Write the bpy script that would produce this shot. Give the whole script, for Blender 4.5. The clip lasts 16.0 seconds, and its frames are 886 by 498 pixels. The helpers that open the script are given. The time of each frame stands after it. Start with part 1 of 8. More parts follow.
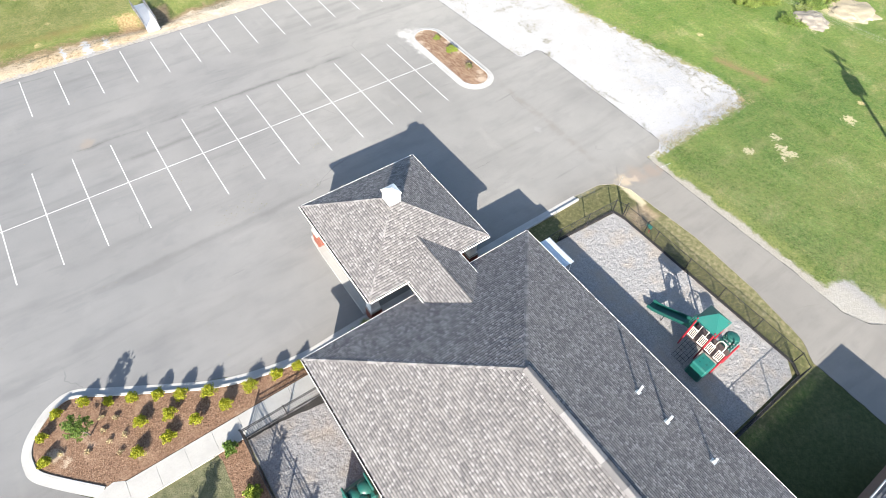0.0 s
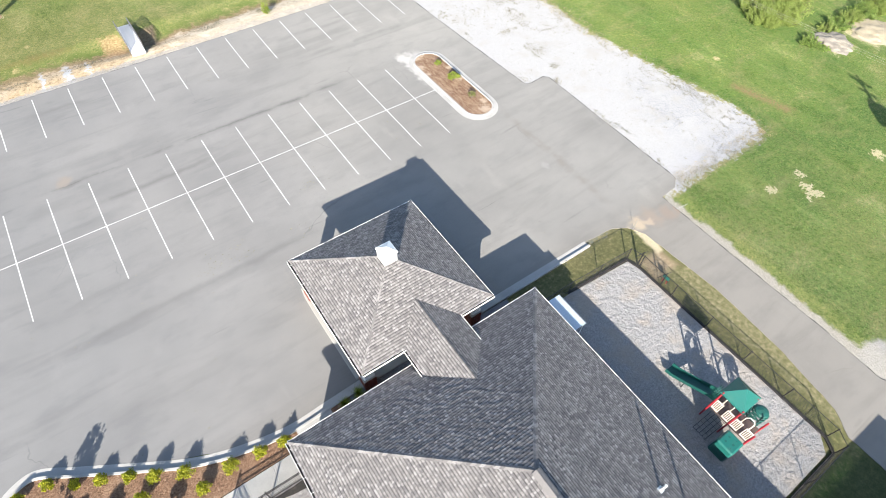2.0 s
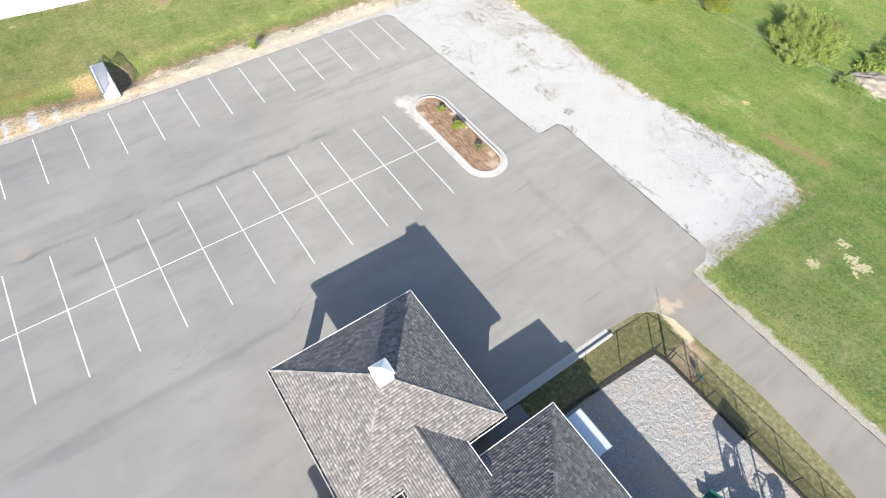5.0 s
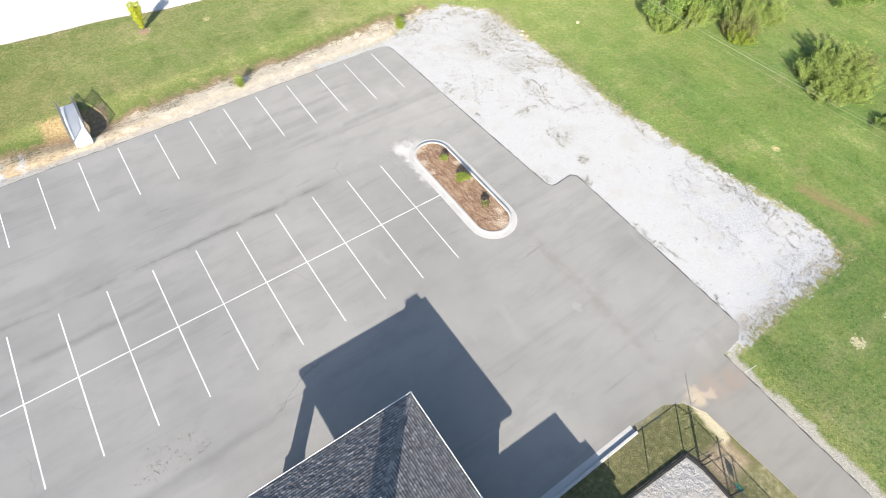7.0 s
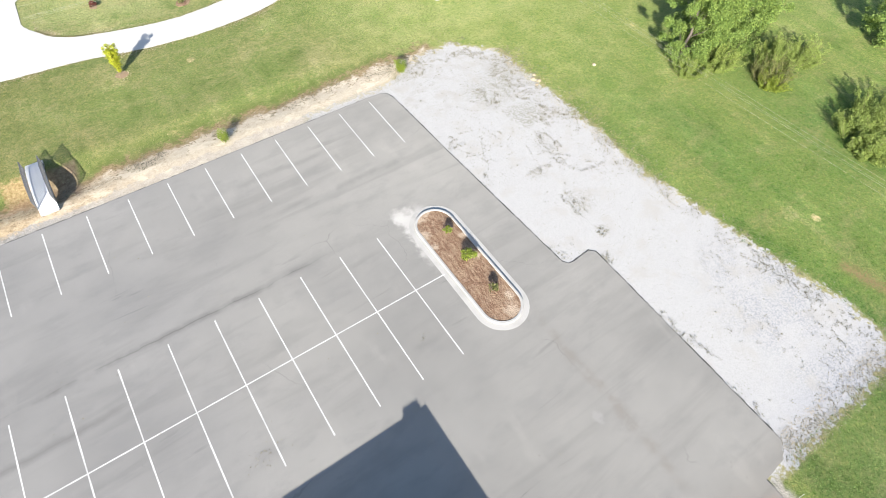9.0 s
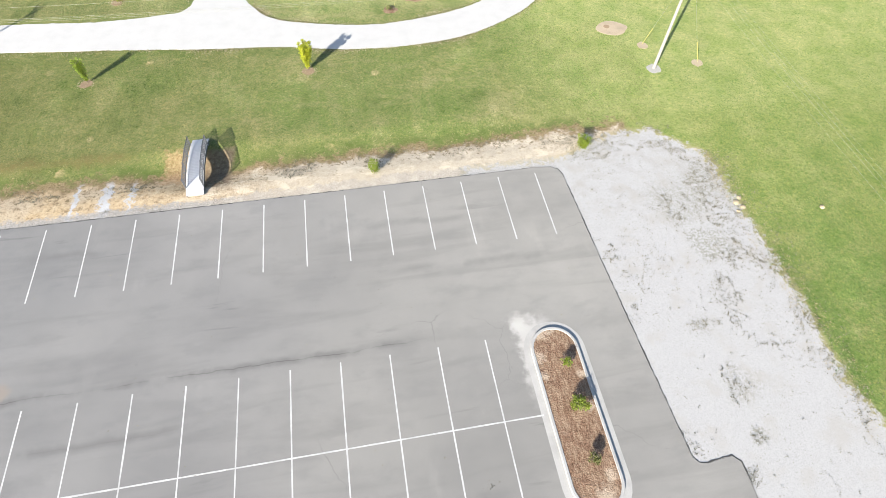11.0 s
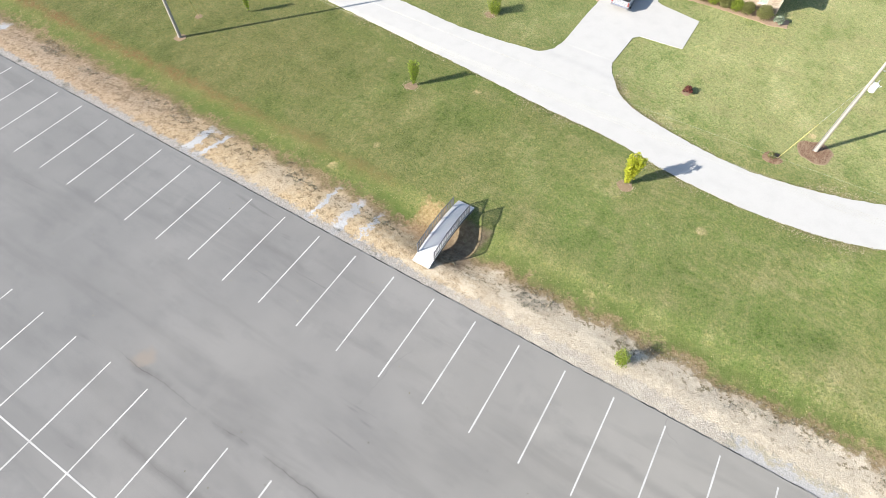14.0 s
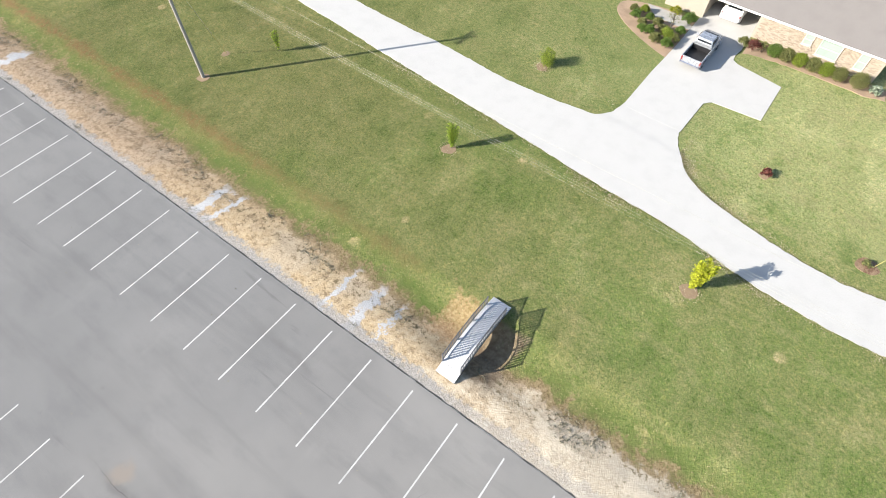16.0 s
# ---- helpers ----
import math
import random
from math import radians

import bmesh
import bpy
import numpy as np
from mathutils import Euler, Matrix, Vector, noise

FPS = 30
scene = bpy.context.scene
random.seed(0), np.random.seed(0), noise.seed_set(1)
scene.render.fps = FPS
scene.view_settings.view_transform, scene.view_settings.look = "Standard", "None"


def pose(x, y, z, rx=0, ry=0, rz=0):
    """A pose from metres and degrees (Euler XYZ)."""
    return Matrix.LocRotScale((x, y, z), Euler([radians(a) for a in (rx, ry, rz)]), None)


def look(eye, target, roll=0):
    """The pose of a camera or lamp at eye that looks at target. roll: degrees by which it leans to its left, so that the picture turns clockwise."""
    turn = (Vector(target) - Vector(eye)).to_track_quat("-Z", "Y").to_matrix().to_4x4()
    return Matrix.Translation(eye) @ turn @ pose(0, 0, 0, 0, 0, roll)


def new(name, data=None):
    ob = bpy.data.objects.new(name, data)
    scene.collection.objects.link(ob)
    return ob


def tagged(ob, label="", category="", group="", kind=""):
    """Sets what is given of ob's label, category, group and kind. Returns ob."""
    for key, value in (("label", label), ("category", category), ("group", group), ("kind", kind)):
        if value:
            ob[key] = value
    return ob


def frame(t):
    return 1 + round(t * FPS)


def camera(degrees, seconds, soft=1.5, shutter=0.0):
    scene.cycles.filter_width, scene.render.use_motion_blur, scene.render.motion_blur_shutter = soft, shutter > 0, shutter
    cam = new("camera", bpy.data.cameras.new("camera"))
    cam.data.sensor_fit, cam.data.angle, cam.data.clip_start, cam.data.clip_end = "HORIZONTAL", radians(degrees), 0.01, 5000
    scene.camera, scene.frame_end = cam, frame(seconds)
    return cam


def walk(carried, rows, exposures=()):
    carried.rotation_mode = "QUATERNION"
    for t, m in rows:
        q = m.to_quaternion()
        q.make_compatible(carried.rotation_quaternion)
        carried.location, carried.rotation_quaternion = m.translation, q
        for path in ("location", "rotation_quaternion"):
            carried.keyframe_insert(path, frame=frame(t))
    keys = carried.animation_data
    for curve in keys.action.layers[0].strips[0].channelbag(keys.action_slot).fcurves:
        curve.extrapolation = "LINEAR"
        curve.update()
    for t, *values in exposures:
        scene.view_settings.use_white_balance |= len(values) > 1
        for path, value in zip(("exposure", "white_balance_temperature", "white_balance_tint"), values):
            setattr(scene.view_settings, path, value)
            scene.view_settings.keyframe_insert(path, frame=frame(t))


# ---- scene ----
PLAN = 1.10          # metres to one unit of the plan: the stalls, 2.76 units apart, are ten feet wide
cam = camera(78.7, 16.0, soft=0.7)
PATH = [
    (0, (0.868, -0.678, 29.045), (1.593, 0.278, 27.445), 2.5),
    (0.5, (1.466, 0.172, 29.034), (2.19, 1.127, 27.433), 2.5),
    (1, (2.117, 1.021, 28.963), (2.838, 1.977, 27.361), 2.5),
    (1.5, (2.826, 1.951, 28.942), (3.544, 2.908, 27.339), 2.4),
    (2, (3.49, 2.904, 28.943), (4.206, 3.859, 27.338), 2.4),
    (2.5, (4.19, 3.901, 28.969), (4.903, 4.853, 27.361), 2.4),
    (3, (4.87, 4.891, 29.048), (5.579, 5.841, 27.437), 2.4),
    (3.5, (5.499, 5.832, 29.085), (6.207, 6.78, 27.472), 2.5),
    (4, (6.095, 6.767, 29.062), (6.802, 7.713, 27.448), 2.6),
    (6.5, (9.633, 12.493, 28.814), (10.336, 13.426, 27.19), 2.7),
    (7, (10.584, 13.93, 28.795), (11.285, 14.861, 27.169), 2.8),
    (7.5, (11.532, 15.33, 28.803), (12.23, 16.257, 27.174), 2.8),
    (8, (12.46, 16.772, 28.864), (13.156, 17.695, 27.232), 3.0),
    (8.2, (12.85, 17.361, 28.875), (13.546, 18.284, 27.242), 2.9),
    (9.25, (15.06, 20.52, 28.87), (15.734, 21.451, 27.233), 2.8),
    (10.3, (17.112, 24.028, 28.834), (17.576, 25.065, 27.189), 2.5),
    (10.5, (17.442, 24.749, 28.785), (17.832, 25.812, 27.138), 2.4),
    (11, (18.077, 26.573, 28.56), (18.312, 27.681, 26.912), 2.4),
    (11.5, (18.56, 28.453, 28.345), (18.648, 29.579, 26.695), 2.1),
    (12, (18.59, 30.522, 28.039), (18.412, 31.635, 26.387), 1.7),
    (12.5, (18.369, 32.597, 27.731), (18.063, 33.68, 26.077), 1.6),
    (13, (18.004, 34.642, 27.425), (17.636, 35.705, 25.771), 1.2),
    (13.5, (17.26, 36.61, 27.119), (16.813, 37.646, 25.468), 1.2),
    (14, (16.175, 38.636, 26.794), (15.599, 39.607, 25.143), 1.1),
    (14.5, (15.031, 40.61, 26.607), (14.414, 41.554, 24.955), 0.9),
    (15, (13.839, 42.434, 26.422), (13.209, 43.371, 24.77), 0.7),
    (15.5, (12.846, 43.684, 26.31), (12.208, 44.624, 24.663), 0.6),
    (16, (12.151, 44.436, 26.296), (11.485, 45.351, 24.647), 0.6),
]
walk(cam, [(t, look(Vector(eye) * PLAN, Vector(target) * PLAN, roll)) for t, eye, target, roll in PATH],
     exposures=[(0.0, 1.95), (2.0, 1.87), (8.0, 1.75), (11.0, 1.60), (13.0, 1.52), (16.0, 1.54)])

# ---------------------------------------------------------------- light
SUN_EL, SUN_TO = 25.4, 51.0          # elevation; the way in which shadows fall, degrees from +x
sun_way = Vector((math.cos(radians(SUN_TO)) * math.cos(radians(SUN_EL)),
                  math.sin(radians(SUN_TO)) * math.cos(radians(SUN_EL)), -math.sin(radians(SUN_EL))))
sun_data = bpy.data.lights.new("sun", "SUN")
sun_data.energy, sun_data.angle, sun_data.color = 4.6, radians(0.55), (1.0, 0.93, 0.84)
sun = new("sun", sun_data)
sun.matrix_world = look(Vector((0, 0, 60)) - sun_way * 40, Vector((0, 0, 60)))

world = bpy.data.worlds.new("sky")
scene.world = world
world.use_nodes = True
wnt = world.node_tree
sky = wnt.nodes.new("ShaderNodeTexSky")
sky.sky_type, sky.sun_disc, sky.ozone_density = "NISHITA", False, 1.3
sky.sun_elevation, sky.sun_rotation = radians(SUN_EL), radians(90 - SUN_TO + 180)
wnt.nodes["Background"].inputs["Strength"].default_value = 0.085
wnt.links.new(sky.outputs["Color"], wnt.nodes["Background"].inputs["Color"])


# ---------------------------------------------------------------- material helpers
def put(nt, sock, v):
    if isinstance(v, bpy.types.NodeSocket):
        nt.links.new(v, sock)
    elif isinstance(v, (tuple, list)) and len(v) == 3 and sock.type == "RGBA":
        sock.default_value = (*v, 1)
    else:
        sock.default_value = v


def mth(nt, op, a, b=0.0, c=0.0):
    n = nt.nodes.new("ShaderNodeMath")
    n.operation = op
    put(nt, n.inputs[0], a), put(nt, n.inputs[1], b), put(nt, n.inputs[2], c)
    return n.outputs[0]


def mix(nt, fac, a, b, mode="MIX"):
    n = nt.nodes.new("ShaderNodeMix")
    n.data_type, n.blend_type = "RGBA", mode
    put(nt, n.inputs[0], fac), put(nt, n.inputs[6], a), put(nt, n.inputs[7], b)
    return n.outputs[2]


def rng(nt, v, a, b, lo=0.0, hi=1.0):
    n = nt.nodes.new("ShaderNodeMapRange")
    n.interpolation_type = "SMOOTHSTEP"
    put(nt, n.inputs[0], v)
    n.inputs[1].default_value, n.inputs[2].default_value = a, b
    n.inputs[3].default_value, n.inputs[4].default_value = lo, hi
    return n.outputs[0]


def place(nt, scale=(1, 1, 1), turn=0.0):
    g = nt.nodes.new("ShaderNodeNewGeometry")
    m = nt.nodes.new("ShaderNodeMapping")
    m.inputs["Scale"].default_value = [v / PLAN for v in scale]
    m.inputs["Rotation"].default_value = (0, 0, radians(turn))
    nt.links.new(g.outputs["Position"], m.inputs["Vector"])
    return m.outputs["Vector"]


def local(nt, scale=(1, 1, 1)):
    g = nt.nodes.new("ShaderNodeTexCoord")
    m = nt.nodes.new("ShaderNodeMapping")
    m.inputs["Scale"].default_value = [v / PLAN for v in scale]
    nt.links.new(g.outputs["Object"], m.inputs["Vector"])
    return m.outputs["Vector"]


def noi(nt, vec, scale, detail=3.0, rough=0.55, warp=0.0):
    n = nt.nodes.new("ShaderNodeTexNoise")
    put(nt, n.inputs["Vector"], vec)
    n.inputs["Scale"].default_value, n.inputs["Detail"].default_value = scale, detail
    n.inputs["Roughness"].default_value, n.inputs["Distortion"].default_value = rough, warp
    return n.outputs["Fac"]


def vor(nt, vec, scale, feature="F1", out="Distance", rand=1.0):
    n = nt.nodes.new("ShaderNodeTexVoronoi")
    n.feature = feature
    put(nt, n.inputs["Vector"], vec)
    n.inputs["Scale"].default_value, n.inputs["Randomness"].default_value = scale, rand
    return n.outputs[out]


def ramp(nt, fac, *stops):
    n = nt.nodes.new("ShaderNodeValToRGB")
    put(nt, n.inputs[0], fac)
    el = n.color_ramp.elements
    while len(el) < len(stops):
        el.new(0.5)
    for e, (p, c) in zip(el, stops):
        e.position, e.color = p, (*c, 1)
    return n.outputs[0]


def bump(nt, height, strength=0.3, dist=0.02, normal=None):
    n = nt.nodes.new("ShaderNodeBump")
    n.inputs["Strength"].default_value, n.inputs["Distance"].default_value = strength, dist * PLAN
    put(nt, n.inputs["Height"], height)
    if normal is not None:
        nt.links.new(normal, n.inputs["Normal"])
    return n.outputs[0]


def material(name, rough=0.8, metal=0.0, spec=0.4):
    m = bpy.data.materials.new(name)
    m.use_nodes = True
    b = m.node_tree.nodes["Principled BSDF"]
    b.inputs["Roughness"].default_value, b.inputs["Metallic"].default_value = rough, metal
    b.inputs["Specular IOR Level"].default_value = spec
    return m, m.node_tree, b


def paint(name, col, rough=0.5, metal=0.0, vary=0.12, scale=9.0, bumpy=0.0, dirt=(0.2, 0.17, 0.13), dirty=0.15):
    """A plain coat with grain and dirt at two scales."""
    m, nt, b = material(name, rough, metal)
    v = local(nt)
    c = mix(nt, mth(nt, "MULTIPLY", noi(nt, v, scale, 4), vary * 2), col, tuple(x * 0.6 for x in col))
    c = mix(nt, rng(nt, noi(nt, v, scale * 0.23, 3), 0.5, 0.75, 0, dirty), c, dirt)
    put(nt, b.inputs["Base Color"], c)
    put(nt, b.inputs["Roughness"], rng(nt, noi(nt, v, scale * 1.7, 2), 0.2, 0.8, max(rough - 0.12, 0.03), min(rough + 0.12, 1)))
    if bumpy:
        put(nt, b.inputs["Normal"], bump(nt, noi(nt, v, scale * 4, 3), bumpy, 0.01))
    return m


def xy(nt):
    g = nt.nodes.new("ShaderNodeNewGeometry")
    s = nt.nodes.new("ShaderNodeSeparateXYZ")
    nt.links.new(g.outputs["Position"], s.inputs[0])
    return mth(nt, "DIVIDE", s.outputs[0], PLAN), mth(nt, "DIVIDE", s.outputs[1], PLAN)


def box_way(nt, x, y, x0, x1, y0, y1):
    """How far outside a rectangle of the plan a place lies (negative inside)."""
    dx = mth(nt, "SUBTRACT", mth(nt, "ABSOLUTE", mth(nt, "SUBTRACT", x, (x0 + x1) / 2)), (x1 - x0) / 2)
    dy = mth(nt, "SUBTRACT", mth(nt, "ABSOLUTE", mth(nt, "SUBTRACT", y, (y0 + y1) / 2)), (y1 - y0) / 2)
    return mth(nt, "MAXIMUM", dx, dy)


# ---------------------------------------------------------------- materials
def make_ground():
    m, nt, b = material("grass_and_gravel", 0.95, spec=0.15)
    x, y = xy(nt)
    p = place(nt)
    big, mid, fine, tiny = noi(nt, p, 0.07, 3), noi(nt, p, 0.45, 4), noi(nt, p, 3.5, 5, 0.65), noi(nt, p, 17, 3, 0.7)
    # lawn
    g = ramp(nt, mid, (0.3, (0.090, 0.126, 0.034)), (0.5, (0.138, 0.156, 0.052)), (0.7, (0.200, 0.192, 0.080)))
    g = mix(nt, rng(nt, big, 0.42, 0.60), g, (0.108, 0.150, 0.038), "MIX")
    g = mix(nt, rng(nt, noi(nt, place(nt, (0.6, 1, 1)), 0.16, 5, 0.7), 0.5, 0.64, 0, 0.7), g, (0.190, 0.188, 0.076))
    east = rng(nt, mth(nt, "ADD", x, mth(nt, "MULTIPLY", big, 10)), 34, 44)
    lush = ramp(nt, noi(nt, place(nt, (1.0, 0.35, 1), 8), 0.22, 5, 0.65), (0.35, (0.062, 0.116, 0.029)), (0.5, (0.094, 0.144, 0.036)), (0.65, (0.142, 0.172, 0.053)))
    g = mix(nt, mth(nt, "MULTIPLY", east, 0.9), g, lush)
    g = mix(nt, rng(nt, mth(nt, "ADD", y, mth(nt, "MULTIPLY", mid, 6)), 72, 82, 0, 0.65), g, (0.175, 0.205, 0.080))
    g = mix(nt, mth(nt, "MULTIPLY", rng(nt, mth(nt, "ADD", y, mth(nt, "MULTIPLY", mid, 6)), 74, 80, 0, 0.8), rng(nt, mth(nt, "ADD", x, mth(nt, "MULTIPLY", big, 8)), 12, 20)), g, (0.245, 0.262, 0.105))
    g = mix(nt, mth(nt, "MULTIPLY", east, rng(nt, y, 10, 22, 0.3, 1.0)), g, (1.10, 1.16, 1.02), "MULTIPLY")
    mow = noi(nt, place(nt, (0.9, 0.10, 1), -86), 0.9, 3)
    g = mix(nt, rng(nt, mow, 0.52, 0.68, 0, 0.35), g, (0.20, 0.20, 0.085))
    g = mix(nt, rng(nt, fine, 0.45, 0.75, 0, 0.55), g, (0.225, 0.208, 0.085))
    g = mix(nt, rng(nt, tiny, 0.45, 0.7, 0, 0.65), g, (0.052, 0.074, 0.024))
    g = mix(nt, rng(nt, noi(nt, p, 24, 3, 0.7), 0.55, 0.7, 0, 0.35), g, (0.24, 0.225, 0.11))
    g = mix(nt, rng(nt, noi(nt, place(nt, (0.5, 1.2, 1), 20), 0.5, 5, 0.65), 0.5, 0.66, 0, 0.45), g, (0.205, 0.192, 0.088))
    spots = rng(nt, mth(nt, "ADD", vor(nt, p, 0.22), mth(nt, "MULTIPLY", fine, 0.10)), 0.15, 0.105)
    g = mix(nt, mth(nt, "MULTIPLY", spots, rng(nt, noi(nt, p, 0.16, 2), 0.45, 0.6)), g, (0.42, 0.33, 0.18))
    g = mix(nt, rng(nt, x, 8, -22, 0, 0.55), g, ramp(nt, noi(nt, p, 1.1, 5, 0.7), (0.35, (0.088, 0.098, 0.030)), (0.5, (0.122, 0.118, 0.042)), (0.65, (0.160, 0.142, 0.058))))
    grain = noi(nt, place(nt, (1, 1, 1), 33), 13, 4, 0.75)
    blot = noi(nt, place(nt, (1, 0.6, 1), 25), 0.30, 5, 0.7)
    g = mix(nt, rng(nt, blot, 0.52, 0.66, 0, 0.8), g, (1.35, 1.28, 1.45), "MULTIPLY")
    g = mix(nt, rng(nt, blot, 0.47, 0.34, 0, 0.8), g, (0.66, 0.76, 0.62), "MULTIPLY")
    # lawn paler and yellower to the northeast, partly lightened to stand in for haze
    north = mth(nt, "MULTIPLY", rng(nt, mth(nt, "ADD", x, mth(nt, "MULTIPLY", mid, 10)), 30, 46), rng(nt, mth(nt, "ADD", y, mth(nt, "MULTIPLY", mid, 12)), 34, 62, 0, 0.75))
    g = mix(nt, north, g, ramp(nt, mid, (0.35, (0.185, 0.228, 0.066)), (0.65, (0.262, 0.275, 0.105))))
    g = mix(nt, mth(nt, "MULTIPLY", rng(nt, grain, 0.50, 0.66, 0, 0.6), rng(nt, x, 14, 32, 1.0, 0.55)), g, (1.55, 1.45, 1.6), "MULTIPLY")
    g = mix(nt, mth(nt, "MULTIPLY", rng(nt, grain, 0.48, 0.34, 0, 0.6), rng(nt, x, 14, 32, 1.0, 0.55)), g, (0.42, 0.48, 0.40), "MULTIPLY")
    mild = mth(nt, "MULTIPLY", rng(nt, mth(nt, "ADD", x, mth(nt, "MULTIPLY", big, 10)), 8, 20), rng(nt, y, 54, 58))
    g = mix(nt, mild, g, (1.18, 1.15, 1.25), "MULTIPLY")
    clump = noi(nt, place(nt, (1, 1.3, 1), 40), 2.6, 5, 0.72)
    g = mix(nt, rng(nt, clump, 0.52, 0.64, 0, 0.7), g, (0.60, 0.78, 0.50), "MULTIPLY")
    g = mix(nt, rng(nt, clump, 0.48, 0.37, 0, 0.65), g, (1.32, 1.20, 1.10), "MULTIPLY")
    tuss = noi(nt, place(nt, (1.2, 1, 1), 65), 6.5, 3, 0.7)
    g = mix(nt, rng(nt, tuss, 0.53, 0.64, 0, 0.75), g, (0.58, 0.70, 0.52), "MULTIPLY")
    g = mix(nt, rng(nt, tuss, 0.47, 0.36, 0, 0.6), g, (1.35, 1.28, 1.25), "MULTIPLY")
    swale = mth(nt, "ADD", box_way(nt, x, y, -90, 2.0, 56.95, 57.75), mth(nt, "MULTIPLY", mth(nt, "SUBTRACT", noi(nt, p, 0.35, 5, 0.7), 0.46), 2.6))
    ruddy = mix(nt, rng(nt, x, -6, -20), (0.150, 0.118, 0.048), (0.165, 0.088, 0.042))
    g = mix(nt, rng(nt, swale, 0.6, -0.5, 0, 0.75), g, mix(nt, rng(nt, noi(nt, p, 2.5, 5, 0.7), 0.45, 0.62, 0, 0.7), ruddy, (0.115, 0.118, 0.042)))
    # bare and sandy verge between the lot and the lawn, dug out near the footbridge
    wob = mth(nt, "MULTIPLY", mth(nt, "SUBTRACT", noi(nt, p, 0.5, 5, 0.65), 0.5), 2.6)
    verge = mth(nt, "ADD", box_way(nt, x, y, -90, 37.0, 49.0, 54.7), wob)
    green = mth(nt, "ADD", box_way(nt, x, y, -90, 36.0, 54.0, 56.6), mth(nt, "MULTIPLY", wob, 0.7))
    g = mix(nt, mth(nt, "MULTIPLY", rng(nt, green, 0.5, -0.6, 0, 0.7), rng(nt, noi(nt, p, 0.9, 5, 0.7), 0.42, 0.56)), g, (0.082, 0.118, 0.028))
    thatch = ramp(nt, fine, (0.35, (0.105, 0.078, 0.042)), (0.55, (0.205, 0.155, 0.085)), (0.72, (0.105, 0.125, 0.038)))
    g = mix(nt, rng(nt, mth(nt, "ADD", verge, mth(nt, "MULTIPLY", fine, 1.6)), 2.2, 0.8, 0, 0.8), g, thatch)
    strew = mth(nt, "ADD", verge, mth(nt, "MULTIPLY", mth(nt, "SUBTRACT", noi(nt, p, 1.7, 5, 0.7), 0.5), 6.0))
    g = mix(nt, mth(nt, "MULTIPLY", rng(nt, strew, 1.0, 0.2, 0, 0.75), rng(nt, verge, 2.2, 1.2)), g, ramp(nt, noi(nt, p, 7, 4, 0.7), (0.35, (0.105, 0.072, 0.040)), (0.5, (0.215, 0.155, 0.09)), (0.65, (0.31, 0.235, 0.15))))
    sand = ramp(nt, fine, (0.25, (0.26, 0.195, 0.125)), (0.5, (0.43, 0.345, 0.235)), (0.75, (0.52, 0.445, 0.335)))
    sand = mix(nt, mth(nt, "MULTIPLY", rng(nt, x, -24, -12), rng(nt, x, 10, 1, 0, 0.8)), sand, ramp(nt, fine, (0.25, (0.27, 0.185, 0.10)), (0.5, (0.44, 0.335, 0.20)), (0.75, (0.53, 0.43, 0.28))))
    sand = mix(nt, rng(nt, noi(nt, p, 0.23, 3), 0.5, 0.62, 0, 0.45), sand, (0.43, 0.375, 0.295))
    sand = mix(nt, rng(nt, noi(nt, p, 10, 4, 0.7), 0.52, 0.64, 0, 0.75), sand, (0.20, 0.150, 0.098))
    sand = mix(nt, mth(nt, "MULTIPLY", rng(nt, noi(nt, p, 1.6, 5, 0.75), 0.52, 0.63, 0, 0.75), rng(nt, x, -4, 12, 1.0, 0.25)), sand, (0.185, 0.138, 0.085))
    sand = mix(nt, rng(nt, mth(nt, "ADD", x, mth(nt, "MULTIPLY", mid, 8)), 11, 20, 0, 0.7), sand, ramp(nt, tiny, (0.3, (0.33, 0.29, 0.225)), (0.7, (0.50, 0.455, 0.375))))
    sand = mix(nt, mth(nt, "MULTIPLY", rng(nt, noi(nt, place(nt, (0.8, 1.2, 1), 15), 0.8, 5, 0.7), 0.50, 0.40), rng(nt, x, -2, 10, 0, 0.6)), sand, (0.56, 0.49, 0.38))
    tuft = mth(nt, "MULTIPLY", rng(nt, noi(nt, p, 3.2, 4, 0.7), 0.56, 0.62), rng(nt, mth(nt, "ADD", verge, mth(nt, "MULTIPLY", noi(nt, p, 0.7, 4, 0.6), 1.6)), -1.2, 0.5))
    sand = mix(nt, mth(nt, "MULTIPLY", tuft, 0.8), sand, (0.115, 0.092, 0.045))
    sand = mix(nt, rng(nt, x, -6, -22, 0, 0.6), sand, ramp(nt, noi(nt, p, 3, 5, 0.75), (0.35, (0.15, 0.105, 0.065)), (0.5, (0.27, 0.185, 0.12)), (0.65, (0.36, 0.27, 0.19))))
    lumps = noi(nt, place(nt, (1, 1.4, 1), 12), 1.15, 6, 0.72)
    sand = mix(nt, mth(nt, "MULTIPLY", rng(nt, lumps, 0.52, 0.62, 0, 0.8), rng(nt, x, -4, -14, 0.15, 0.7)), sand, ramp(nt, fine, (0.35, (0.085, 0.062, 0.036)), (0.65, (0.19, 0.135, 0.082))))
    g = mix(nt, rng(nt, mth(nt, "ADD", verge, mth(nt, "MULTIPLY", mth(nt, "SUBTRACT", fine, 0.5), 1.6)), 0.35, -0.2), g, sand)
    red = mth(nt, "ADD", box_way(nt, x, y, 3.7, 5.6, 54.6, 57.4), mth(nt, "ADD", mth(nt, "MULTIPLY", wob, 0.8), mth(nt, "MULTIPLY", mth(nt, "SUBTRACT", fine, 0.5), 2.4)))
